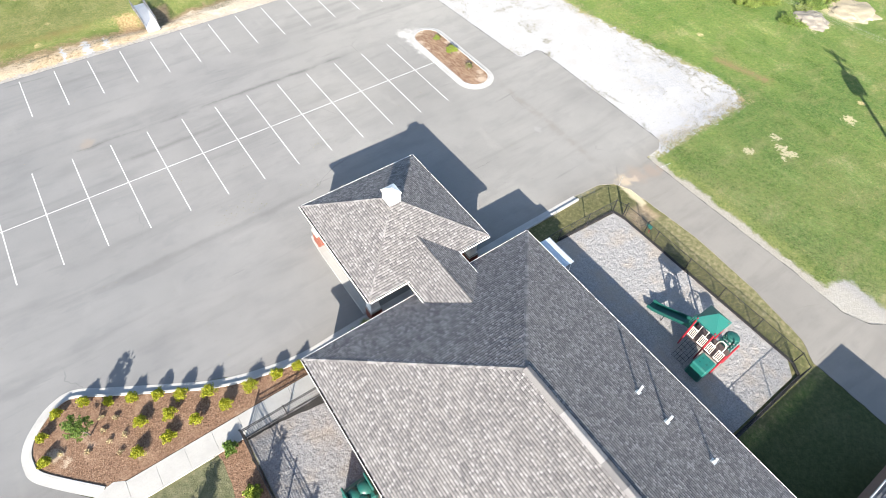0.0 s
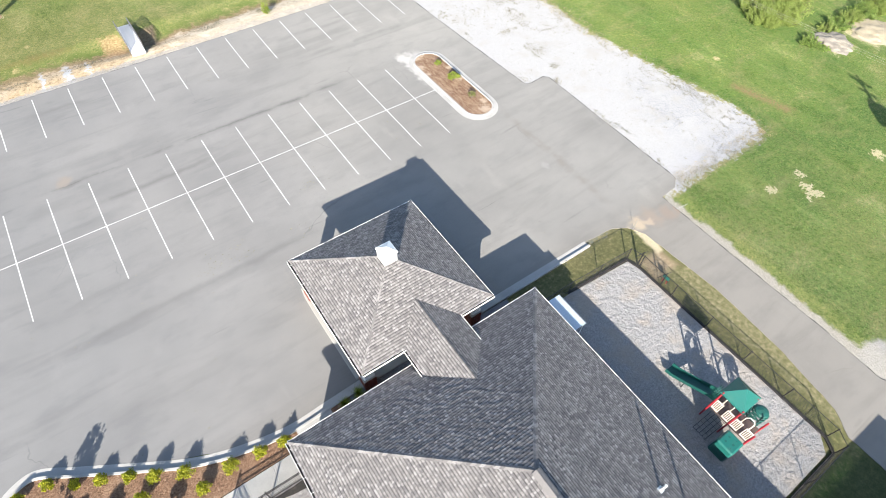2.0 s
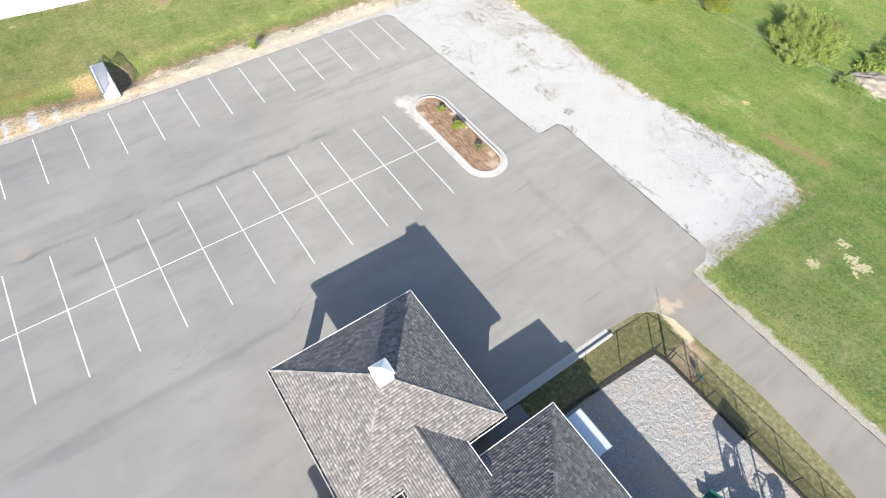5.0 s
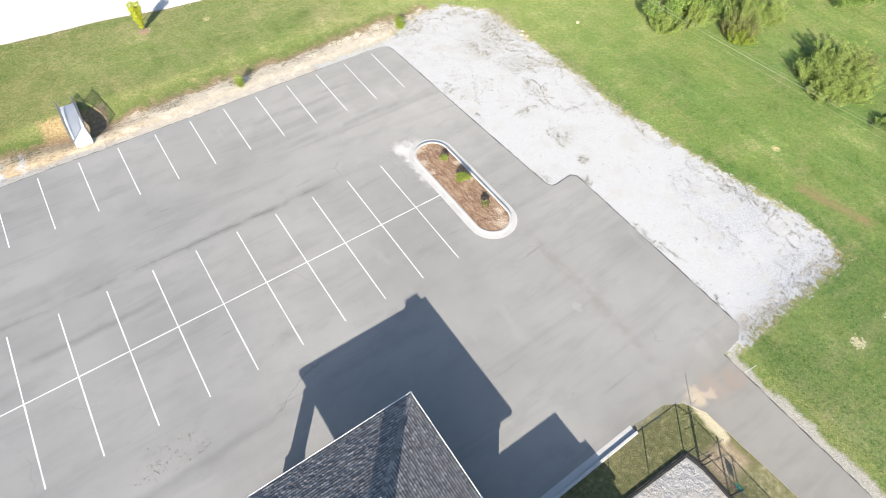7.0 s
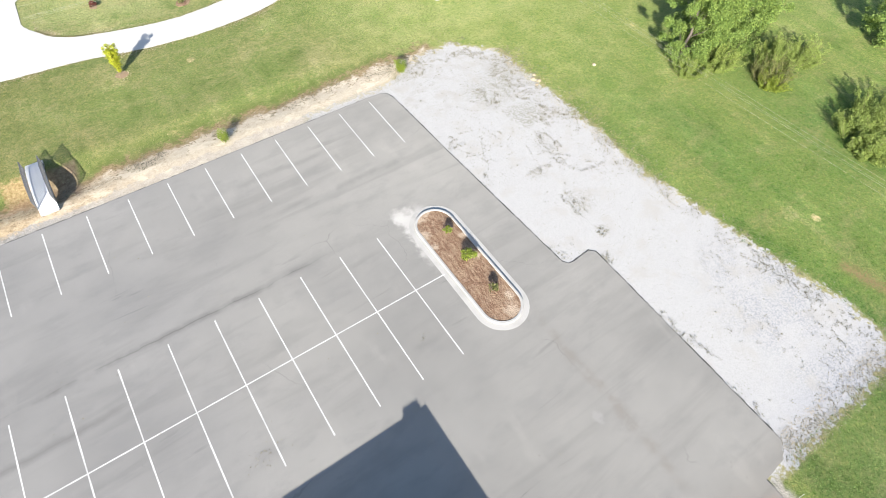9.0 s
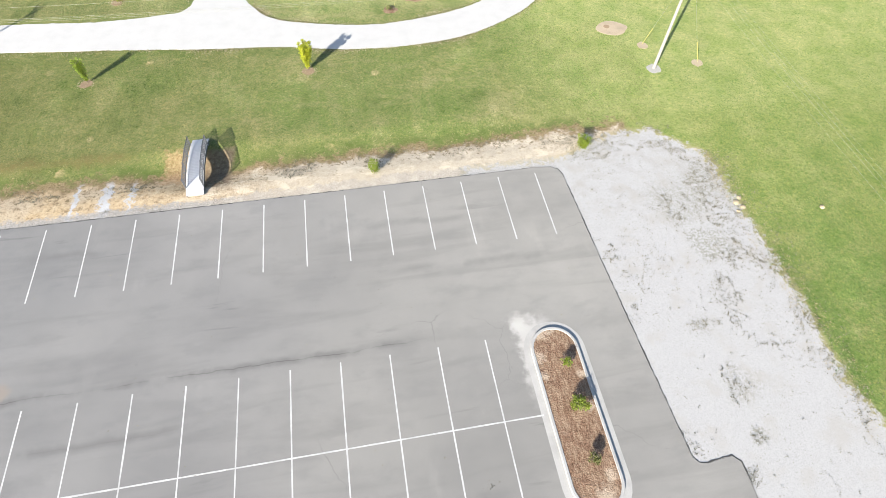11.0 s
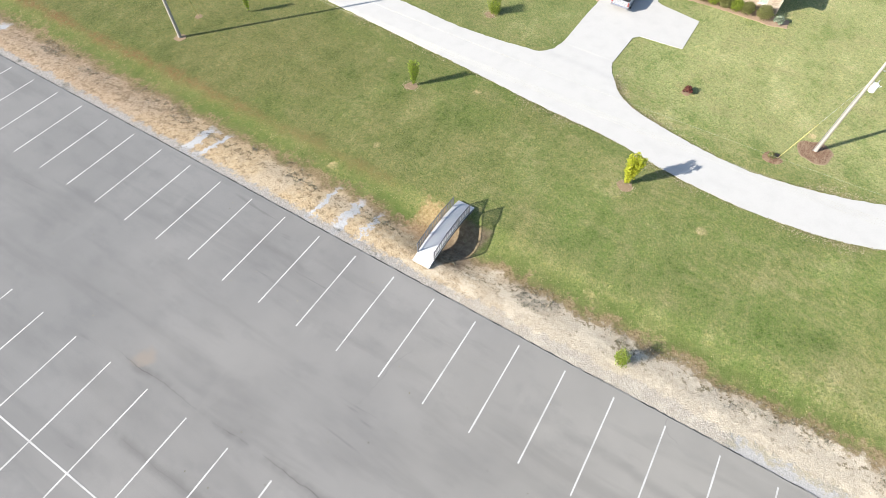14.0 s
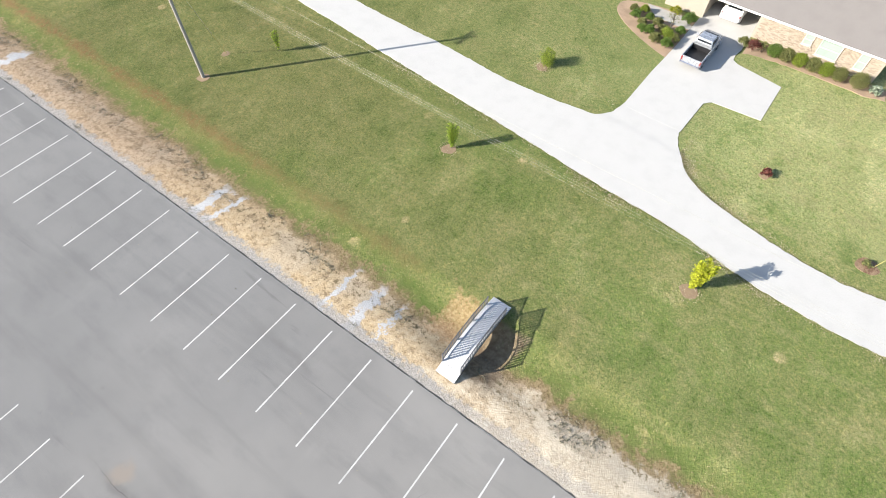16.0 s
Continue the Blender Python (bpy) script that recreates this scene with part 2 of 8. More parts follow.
    g = mix(nt, rng(nt, red, 0.3, -0.3, 0, 0.65), g, ramp(nt, noi(nt, p, 5, 4, 0.7), (0.35, (0.20, 0.115, 0.06)), (0.5, (0.34, 0.225, 0.125)), (0.65, (0.45, 0.33, 0.20))))
    mud = mth(nt, "ADD", box_way(nt, x, y, 5.9, 8.6, 53.6, 57.0), mth(nt, "MULTIPLY", wob, 0.8))
    g = mix(nt, rng(nt, mud, 0.3, -0.3, 0, 0.9), g, ramp(nt, fine, (0.35, (0.14, 0.10, 0.065)), (0.7, (0.28, 0.215, 0.145))))
    wash = 0.0
    for wx, w in ((-36.0, 0.5), (-12.4, 0.40), (-11.2, 0.24), (-1.5, 0.2), (0.35, 0.30), (2.0, 0.13)):
        lane = mth(nt, "ABSOLUTE", mth(nt, "SUBTRACT", mth(nt, "ADD", x, mth(nt, "MULTIPLY", mth(nt, "SUBTRACT", noi(nt, p, 1.1, 5, 0.65), 0.5), 2.4)), wx))
        wash = mth(nt, "MAXIMUM", wash, rng(nt, lane, w * 1.3, w * 0.5))
    wash = mth(nt, "MULTIPLY", wash, rng(nt, verge, 0.6, -0.3))
    g = mix(nt, wash, g, ramp(nt, tiny, (0.3, (0.34, 0.342, 0.35)), (0.7, (0.47, 0.472, 0.475))))
    stones = ramp(nt, tiny, (0.3, (0.13, 0.128, 0.125)), (0.5, (0.265, 0.260, 0.252)), (0.7, (0.42, 0.412, 0.395)))
    # white crushed-stone pad
    flare = mth(nt, "MULTIPLY", rng(nt, y, 36, 14), -2.6)
    pad = mth(nt, "ADD", mth(nt, "ADD", box_way(nt, x, y, 25, 43.0, 15.9, 54.2), mth(nt, "MULTIPLY", wob, 0.75)), flare)
    step = mth(nt, "MINIMUM", mth(nt, "MAXIMUM", mth(nt, "MULTIPLY", mth(nt, "SUBTRACT", x, 32.0), 0.45), 0.0), 1.9)
    pad = mth(nt, "MAXIMUM", pad, mth(nt, "ADD", mth(nt, "SUBTRACT", mth(nt, "SUBTRACT", y, 52.2), step), mth(nt, "MULTIPLY", wob, 0.5)))
    pad = mth(nt, "MAXIMUM", pad, mth(nt, "ADD", mth(nt, "MULTIPLY", mth(nt, "SUBTRACT", mth(nt, "ADD", x, y), 93.9), 0.707), mth(nt, "MULTIPLY", wob, 0.6)))
    pad = mth(nt, "MAXIMUM", pad, mth(nt, "ADD", mth(nt, "SUBTRACT", 15.0, y), mth(nt, "MULTIPLY", wob, 0.5)))
    pad = mth(nt, "MAXIMUM", pad, mth(nt, "ADD", mth(nt, "MULTIPLY", mth(nt, "SUBTRACT", mth(nt, "SUBTRACT", x, y), 28.9), 0.707), mth(nt, "MULTIPLY", wob, 0.5)))
    chalk = ramp(nt, tiny, (0.25, (0.255, 0.253, 0.248)), (0.45, (0.328, 0.326, 0.320)), (0.7, (0.375, 0.372, 0.365)))
    blue = mth(nt, "MULTIPLY", mth(nt, "MULTIPLY", rng(nt, noi(nt, p, 0.35, 4), 0.36, 0.55), rng(nt, y, 30, 21)), rng(nt, x, 37, 40))
    chalk = mix(nt, mth(nt, "MULTIPLY", blue, rng(nt, noi(nt, p, 9, 3, 0.7), 0.46, 0.6, 0, 0.7)), chalk, (0.20, 0.212, 0.235))
    weed = mth(nt, "MULTIPLY", rng(nt, noi(nt, p, 6.5, 4, 0.7), 0.60, 0.68), rng(nt, noi(nt, p, 0.28, 3), 0.42, 0.6))
    for px, py, r, k in ((39.4, 43.5, 1.7, 0.5), (38.9, 47.2, 2.6, 0.35), (36.4, 38.0, 0.9, 0.3), (37.1, 34.3, 1.5, 0.3), (36.4, 31.4, 0.5, 0.5), (42.2, 49.0, 2.2, 0.4)):
        d = mth(nt, "ADD", mth(nt, "POWER", mth(nt, "ADD", mth(nt, "POWER", mth(nt, "SUBTRACT", x, px), 2.0), mth(nt, "POWER", mth(nt, "SUBTRACT", y, py), 2.0)), 0.5), wob)
        weed = mth(nt, "MAXIMUM", weed, mth(nt, "MULTIPLY", rng(nt, d, r, r * 0.5), mth(nt, "MULTIPLY", rng(nt, noi(nt, p, 6, 4, 0.7), 0.45, 0.58), k * 1.6)))
    chalk = mix(nt, mth(nt, "MULTIPLY", weed, 0.7), chalk, (0.14, 0.135, 0.085))
    chalk = mix(nt, rng(nt, noi(nt, p, 0.6, 4), 0.50, 0.72, 0, 0.6), chalk, (0.31, 0.298, 0.272))
    chalk = mix(nt, mth(nt, "MULTIPLY", rng(nt, noi(nt, p, 0.9, 5, 0.7), 0.45, 0.62), rng(nt, y, 44, 50, 0, 0.25)), chalk, (0.24, 0.225, 0.19))
    g = mix(nt, rng(nt, mth(nt, "ADD", pad, mth(nt, "MULTIPLY", fine, 0.9)), 1.1, 0.5, 0, 0.75), g, (0.26, 0.23, 0.13))
    shred = mth(nt, "ADD", mth(nt, "MULTIPLY", mth(nt, "SUBTRACT", fine, 0.5), 2.0), mth(nt, "MULTIPLY", mth(nt, "SUBTRACT", noi(nt, p, 1.3, 5, 0.75), 0.5), 2.4))
    g = mix(nt, rng(nt, mth(nt, "ADD", pad, shred), 0.3, -0.15), g, chalk)
    rim = mth(nt, "ADD", box_way(nt, x, y, -90, 31.2, 48.0, 52.32), mth(nt, "SUBTRACT", mth(nt, "MULTIPLY", wob, 0.3), rng(nt, x, 6, 20, 0, 0.34)))
    g = mix(nt, mth(nt, "MULTIPLY", rng(nt, mth(nt, "ADD", rim, mth(nt, "MULTIPLY", mth(nt, "SUBTRACT", noi(nt, p, 2.2, 5, 0.7), 0.5), 1.5)), 0.16, -0.2, 0, 0.85), rng(nt, x, 5, 12, 1.0, 0.5)), g, stones)
    # sandy shoulder of the drive past the playground
    side = mth(nt, "ADD", box_way(nt, x, y, 31.5, 33.15, -2.0, 15.0), mth(nt, "MULTIPLY", wob, 0.55))
    g = mix(nt, rng(nt, mth(nt, "ADD", side, mth(nt, "MULTIPLY", fine, 0.6)), 0.35, -0.1), g, ramp(nt, tiny, (0.3, (0.19, 0.175, 0.145)), (0.7, (0.37, 0.35, 0.305))))
    wide = mth(nt, "ADD", box_way(nt, x, y, 31.5, 34.5, -14.0, -0.2), mth(nt, "MULTIPLY", wob, 1.0))
    g = mix(nt, rng(nt, wide, 0.4, -0.2), g, ramp(nt, tiny, (0.3, (0.23, 0.215, 0.185)), (0.7, (0.37, 0.355, 0.32))))
    # shade beside the east wing, put into the colour of the grass
    wing_shade = mth(nt, "ADD", box_way(nt, x, y, 16.0, 30.5, -40.0, -3.3), mth(nt, "MULTIPLY", wob, 0.5))
    g = mix(nt, rng(nt, wing_shade, 0.5, -0.5, 0, 0.85), g, ramp(nt, fine, (0.35, (0.032, 0.042, 0.020)), (0.7, (0.058, 0.068, 0.032))))
    west = mth(nt, "ADD", box_way(nt, x, y, -30.0, 3.0, -40.0, 12.6), mth(nt, "MULTIPLY", wob, 0.3))
    g = mix(nt, rng(nt, west, 0.3, -0.3, 0, 0.8), g, ramp(nt, fine, (0.35, (0.078, 0.080, 0.048)), (0.7, (0.150, 0.140, 0.092))))
    # bare sandy patches in the east lawn, a brown track beyond
    for px, py, r in ((42.9, 10.9, 0.45), (42.3, 10.0, 0.28), (42.1, 9.0, 0.35), (41.4, 8.8, 0.22), (39.9, 11.1, 0.22), (50.4, 8.6, 0.6), (66.5, 18.5, 2.6), (61.5, 19.3, 1.7)):
        d = mth(nt, "ADD", mth(nt, "MAXIMUM", mth(nt, "ABSOLUTE", mth(nt, "SUBTRACT", x, px)), mth(nt, "ABSOLUTE", mth(nt, "SUBTRACT", y, py))), mth(nt, "ADD", mth(nt, "MULTIPLY", wob, 0.8), mth(nt, "MULTIPLY", mth(nt, "SUBTRACT", fine, 0.5), 2.2)))
        g = mix(nt, rng(nt, d, r, r * 0.5, 0, 0.85), g, (0.46, 0.40, 0.25))
    corner = mth(nt, "ADD", box_way(nt, x, y, 17.0, 29.5, -3.0, 15.6), mth(nt, "MULTIPLY", wob, 0.5))
    g = mix(nt, rng(nt, corner, 0.6, -0.3, 0, 0.8), g, ramp(nt, fine, (0.35, (0.070, 0.069, 0.032)), (0.55, (0.115, 0.106, 0.052)), (0.72, (0.22, 0.185, 0.105))))
    # tan worn path from the playground gate to the drive
    tone_way = mth(nt, "ADD", box_way(nt, x, y, 26.3, 28.75, 10.25, 12.2), mth(nt, "MULTIPLY", wob, 0.35))
    g = mix(nt, rng(nt, mth(nt, "ADD", tone_way, mth(nt, "MULTIPLY", mth(nt, "SUBTRACT", fine, 0.5), 1.2)), 0.2, -0.5, 0, 0.8), g, ramp(nt, fine, (0.3, (0.20, 0.150, 0.095)), (0.55, (0.31, 0.235, 0.160)), (0.75, (0.42, 0.35, 0.24))))
    lip = mth(nt, "ABSOLUTE", mth(nt, "SUBTRACT", mth(nt, "ADD", x, mth(nt, "MULTIPLY", mth(nt, "SUBTRACT", y, 12.5), -0.08)), 28.55))
    lip = mth(nt, "MAXIMUM", mth(nt, "SUBTRACT", lip, 0.28), mth(nt, "SUBTRACT", mth(nt, "ABSOLUTE", mth(nt, "SUBTRACT", y, 13.2)), 1.5))
    g = mix(nt, rng(nt, mth(nt, "ADD", lip, mth(nt, "MULTIPLY", wob, 0.4)), 0.15, -0.2, 0, 0.9), g, ramp(nt, tiny, (0.3, (0.36, 0.31, 0.20)), (0.7, (0.50, 0.44, 0.31))))
    dryrim = mth(nt, "ADD", box_way(nt, x, y, 27.6, 29.4, -2.0, 10.2), mth(nt, "MULTIPLY", wob, 0.7))
    g = mix(nt, rng(nt, dryrim, 0.3, -0.3, 0, 0.55), g, ramp(nt, fine, (0.35, (0.13, 0.125, 0.06)), (0.6, (0.23, 0.205, 0.12)), (0.75, (0.33, 0.285, 0.18))))
    track = mth(nt, "ADD", box_way(nt, mth(nt, "ADD", x, mth(nt, "MULTIPLY", mth(nt, "SUBTRACT", y, 18.0), 0.28)), y, 48.25, 48.95, 15.6, 20.6), mth(nt, "MULTIPLY", wob, 0.5))
    g = mix(nt, rng(nt, mth(nt, "ADD", track, mth(nt, "MULTIPLY", mth(nt, "SUBTRACT", fine, 0.5), 1.6)), 0.5, -0.5, 0, 0.8), g, (0.215, 0.145, 0.080))
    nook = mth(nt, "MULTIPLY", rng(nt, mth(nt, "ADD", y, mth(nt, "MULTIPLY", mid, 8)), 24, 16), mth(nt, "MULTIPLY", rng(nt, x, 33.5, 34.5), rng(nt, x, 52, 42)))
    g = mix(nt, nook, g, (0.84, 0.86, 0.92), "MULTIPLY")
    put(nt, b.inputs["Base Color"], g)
    h = mth(nt, "ADD", mth(nt, "MULTIPLY", tiny, 0.6), mth(nt, "MULTIPLY", fine, 1.0))
    h = mth(nt, "MULTIPLY", mth(nt, "ADD", h, mth(nt, "MULTIPLY", grain, 1.2)), rng(nt, pad, -0.3, 0.6, 0.12, 1.0))
    put(nt, b.inputs["Normal"], bump(nt, h, 0.6, 0.06))
    return m


def make_asphalt():
    m, nt, b = material("faded_asphalt", 0.9, spec=0.25)
    x, y = xy(nt)
    p = place(nt)
    c = ramp(nt, noi(nt, p, 0.11, 4, 0.6), (0.3, (0.172, 0.170, 0.165)), (0.5, (0.200, 0.197, 0.190)), (0.7, (0.226, 0.222, 0.213)))
    streak = noi(nt, place(nt, (0.09, 0.75, 1)), 0.8, 4, 0.6, 0.5)
    c = mix(nt, rng(nt, streak, 0.48, 0.70, 0, 0.40), c, (0.132, 0.130, 0.127))
    c = mix(nt, rng(nt, noi(nt, place(nt, (0.5, 1.0, 1), 10), 0.7, 5, 0.65), 0.48, 0.68, 0, 0.35), c, (0.145, 0.144, 0.143))
    sharp = noi(nt, place(nt, (0.16, 2.0, 1), 4), 0.8, 4, 0.65, 0.6)
    c = mix(nt, mth(nt, "MULTIPLY", rng(nt, sharp, 0.62, 0.70), rng(nt, noi(nt, p, 0.13, 2), 0.50, 0.62, 0, 0.36)), c, (0.095, 0.093, 0.093))
    c = mix(nt, rng(nt, noi(nt, place(nt, (1.0, 0.3, 1), 12), 0.55, 4), 0.60, 0.78, 0, 0.28), c, (0.27, 0.265, 0.25))
    c = mix(nt, rng(nt, noi(nt, p, 34, 2, 0.7), 0.35, 0.7, 0, 0.25), c, (0.105, 0.103, 0.103))
    c = mix(nt, rng(nt, noi(nt, p, 1.6, 5, 0.7), 0.66, 0.74, 0, 0.35), c, (0.10, 0.095, 0.09))
    cell = vor(nt, noi_vec(nt, p), 0.085, "DISTANCE_TO_EDGE")
    c = mix(nt, mth(nt, "MULTIPLY", rng(nt, cell, 0.0022, 0.0008), rng(nt, noi(nt, p, 0.12, 2), 0.54, 0.62, 0, 0.25)), c, (0.06, 0.06, 0.06))
    # paler and warmer towards the east, darker and bluer towards the west
    tone_way = mth(nt, "ADD", x, mth(nt, "MULTIPLY", mth(nt, "SUBTRACT", noi(nt, p, 0.09, 3), 0.5), 30))
    c = mix(nt, mth(nt, "MULTIPLY", rng(nt, tone_way, 4, 24), rng(nt, y, 60, 50, 0.6, 1.0)), c, (1.09, 1.08, 1.045), "MULTIPLY")
    c = mix(nt, rng(nt, tone_way, 6, -12), c, (0.89, 0.905, 0.925), "MULTIPLY")
    # paving seams along the aisles, cracked and stained in stretches, and the browner drive
    for sy, x0, x1, crack, stain in ((39.7, -6, 21, 0.45, 0.6), (36.75, -4, 9, 0.1, 0.45), (26.2, -8, 12, 0.0, 0.3), (44.5, 17, 31, 0.0, 0.4), (21.5, 19, 26, 0.6, 0.25), (31.0, 18, 24, 0.0, 0.45), (49.0, -6, 4, 0.0, 0.35), (48.2, 14, 27, 0.0, 0.3)):
        bend = mth(nt, "MULTIPLY", mth(nt, "SUBTRACT", noi(nt, place(nt, (0.16, 0.02, 1)), 1.0 + 0.01 * sy, 5, 0.6), 0.5), 1.0)
        off = mth(nt, "ABSOLUTE", mth(nt, "SUBTRACT", mth(nt, "ADD", y, bend), sy))
        here = mth(nt, "MULTIPLY", mth(nt, "MULTIPLY", rng(nt, x, x0, x0 + 4), rng(nt, x, x1, x1 - 4)), rng(nt, noi(nt, place(nt, (0.3, 0.3, 1), sy), 1.0, 4, 0.6), 0.36, 0.58))
        c = mix(nt, mth(nt, "MULTIPLY", rng(nt, mth(nt, "ADD", off, mth(nt, "MULTIPLY", noi(nt, p, 1.4, 4, 0.7), 0.4)), 0.62, 0.18, 0, stain), here), c, (0.105, 0.102, 0.10))
        c = mix(nt, mth(nt, "MULTIPLY", rng(nt, off, 0.035, 0.012, 0, crack), here), c, (0.055, 0.053, 0.05))
    joint = mth(nt, "ABSOLUTE", mth(nt, "SUBTRACT", mth(nt, "ADD", x, mth(nt, "MULTIPLY", mth(nt, "SUBTRACT", noi(nt, p, 0.5, 4), 0.5), 1.2)), 28.7))
    joint = mth(nt, "MULTIPLY", rng(nt, joint, 0.5, 0.05), mth(nt, "MULTIPLY", rng(nt, y, 16, 19), rng(nt, y, 30, 27)))
    c = mix(nt, mth(nt, "MULTIPLY", joint, rng(nt, noi(nt, p, 0.8, 5, 0.7), 0.35, 0.6, 0, 0.55)), c, (0.165, 0.148, 0.132))
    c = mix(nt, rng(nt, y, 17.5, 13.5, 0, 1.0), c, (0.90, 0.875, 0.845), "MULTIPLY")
    c = mix(nt, mth(nt, "MULTIPLY", rng(nt, mth(nt, "ADD", x, mth(nt, "MULTIPLY", noi(nt, p, 0.15, 3), 8)), 22, 34), rng(nt, y, 36, 46)), c, (1.13, 1.125, 1.11), "MULTIPLY")
    # pale concrete dust at the tip of the planted island, tan dust by the drive
    for px, py, r, col in ((-2.9, 40.2, 0.8, (0.212, 0.186, 0.160)), (25.6, 39.8, 0.95, (0.37, 0.36, 0.335)), (30.2, 14.2, 1.25, (0.215, 0.182, 0.152)), (31.6, 13.9, 1.0, (0.205, 0.170, 0.142)), (32.4, 13.7, 0.6, (0.205, 0.165, 0.135)), (29.0, 14.3, 0.9, (0.35, 0.29, 0.21)), (29.7, 13.9, 0.55, (0.30, 0.25, 0.195)), (27.5, 22.3, 0.35, (0.23, 0.225, 0.215))):
        d = mth(nt, "ADD", mth(nt, "POWER", mth(nt, "ADD", mth(nt, "POWER", mth(nt, "SUBTRACT", x, px), 2.0), mth(nt, "POWER", mth(nt, "SUBTRACT", y, py), 2.0)), 0.5), mth(nt, "MULTIPLY", mth(nt, "SUBTRACT", noi(nt, p, 1.3, 4), 0.5), 1.6))
        c = mix(nt, rng(nt, d, r, r * 0.2, 0, 0.85), c, col)
    tip = mth(nt, "ADD", box_way(nt, x, y, 25.9, 28.2, 31.0, 39.4), mth(nt, "MULTIPLY", mth(nt, "SUBTRACT", noi(nt, p, 1.5, 4), 0.5), 1.6))
    tip = mth(nt, "MULTIPLY", rng(nt, tip, 0.85, 0.3), mth(nt, "MULTIPLY", rng(nt, x, 28.0, 26.3), rng(nt, y, 34.0, 37.5)))
    c = mix(nt, mth(nt, "MULTIPLY", tip, 0.8), c, (0.39, 0.38, 0.36))
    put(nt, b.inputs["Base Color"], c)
    put(nt, b.inputs["Normal"], bump(nt, noi(nt, p, 60, 2, 0.7), 0.35, 0.008))
    return m


def noi_vec(nt, p):
    """The plan bent by noise, so that cracks do not run straight."""
    n = nt.nodes.new("ShaderNodeTexNoise")
    put(nt, n.inputs["Vector"], p)
    n.inputs["Scale"].default_value, n.inputs["Detail"].default_value = 0.35, 4.0
    a = nt.nodes.new("ShaderNodeVectorMath")
    a.operation = "MULTIPLY_ADD"
    put(nt, a.inputs[0], n.outputs["Color"])
    a.inputs[1].default_value = (3.0, 3.0, 0.0)
    put(nt, a.inputs[2], p)
    return a.outputs[0]


def make_concrete(name, col, stain=0.25):
    m, nt, b = material(name, 0.85, spec=0.3)
    p = place(nt)
    c = mix(nt, rng(nt, noi(nt, p, 0.9, 4), 0.4, 0.75, 0, stain), col, tuple(v * 0.6 for v in col))
    c = mix(nt, rng(nt, noi(nt, p, 14, 3), 0.4, 0.75, 0, 0.25), c, tuple(v * 0.72 for v in col))
    put(nt, b.inputs["Base Color"], c)
    put(nt, b.inputs["Normal"], bump(nt, noi(nt, p, 40, 2), 0.2, 0.005))
    return m


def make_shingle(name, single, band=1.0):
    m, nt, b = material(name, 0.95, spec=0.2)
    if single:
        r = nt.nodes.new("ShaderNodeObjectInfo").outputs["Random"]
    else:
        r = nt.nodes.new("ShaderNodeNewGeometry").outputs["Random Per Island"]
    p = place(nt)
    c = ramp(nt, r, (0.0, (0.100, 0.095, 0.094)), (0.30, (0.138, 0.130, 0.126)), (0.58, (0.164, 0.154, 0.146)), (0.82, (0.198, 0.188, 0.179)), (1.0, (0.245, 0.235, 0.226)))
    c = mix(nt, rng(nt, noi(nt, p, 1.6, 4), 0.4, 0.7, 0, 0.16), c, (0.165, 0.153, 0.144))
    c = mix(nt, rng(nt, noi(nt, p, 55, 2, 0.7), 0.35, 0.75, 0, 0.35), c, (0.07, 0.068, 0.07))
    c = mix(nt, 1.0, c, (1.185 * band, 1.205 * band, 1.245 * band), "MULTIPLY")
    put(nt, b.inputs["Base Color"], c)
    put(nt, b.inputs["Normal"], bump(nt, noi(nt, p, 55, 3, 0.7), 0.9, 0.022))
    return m


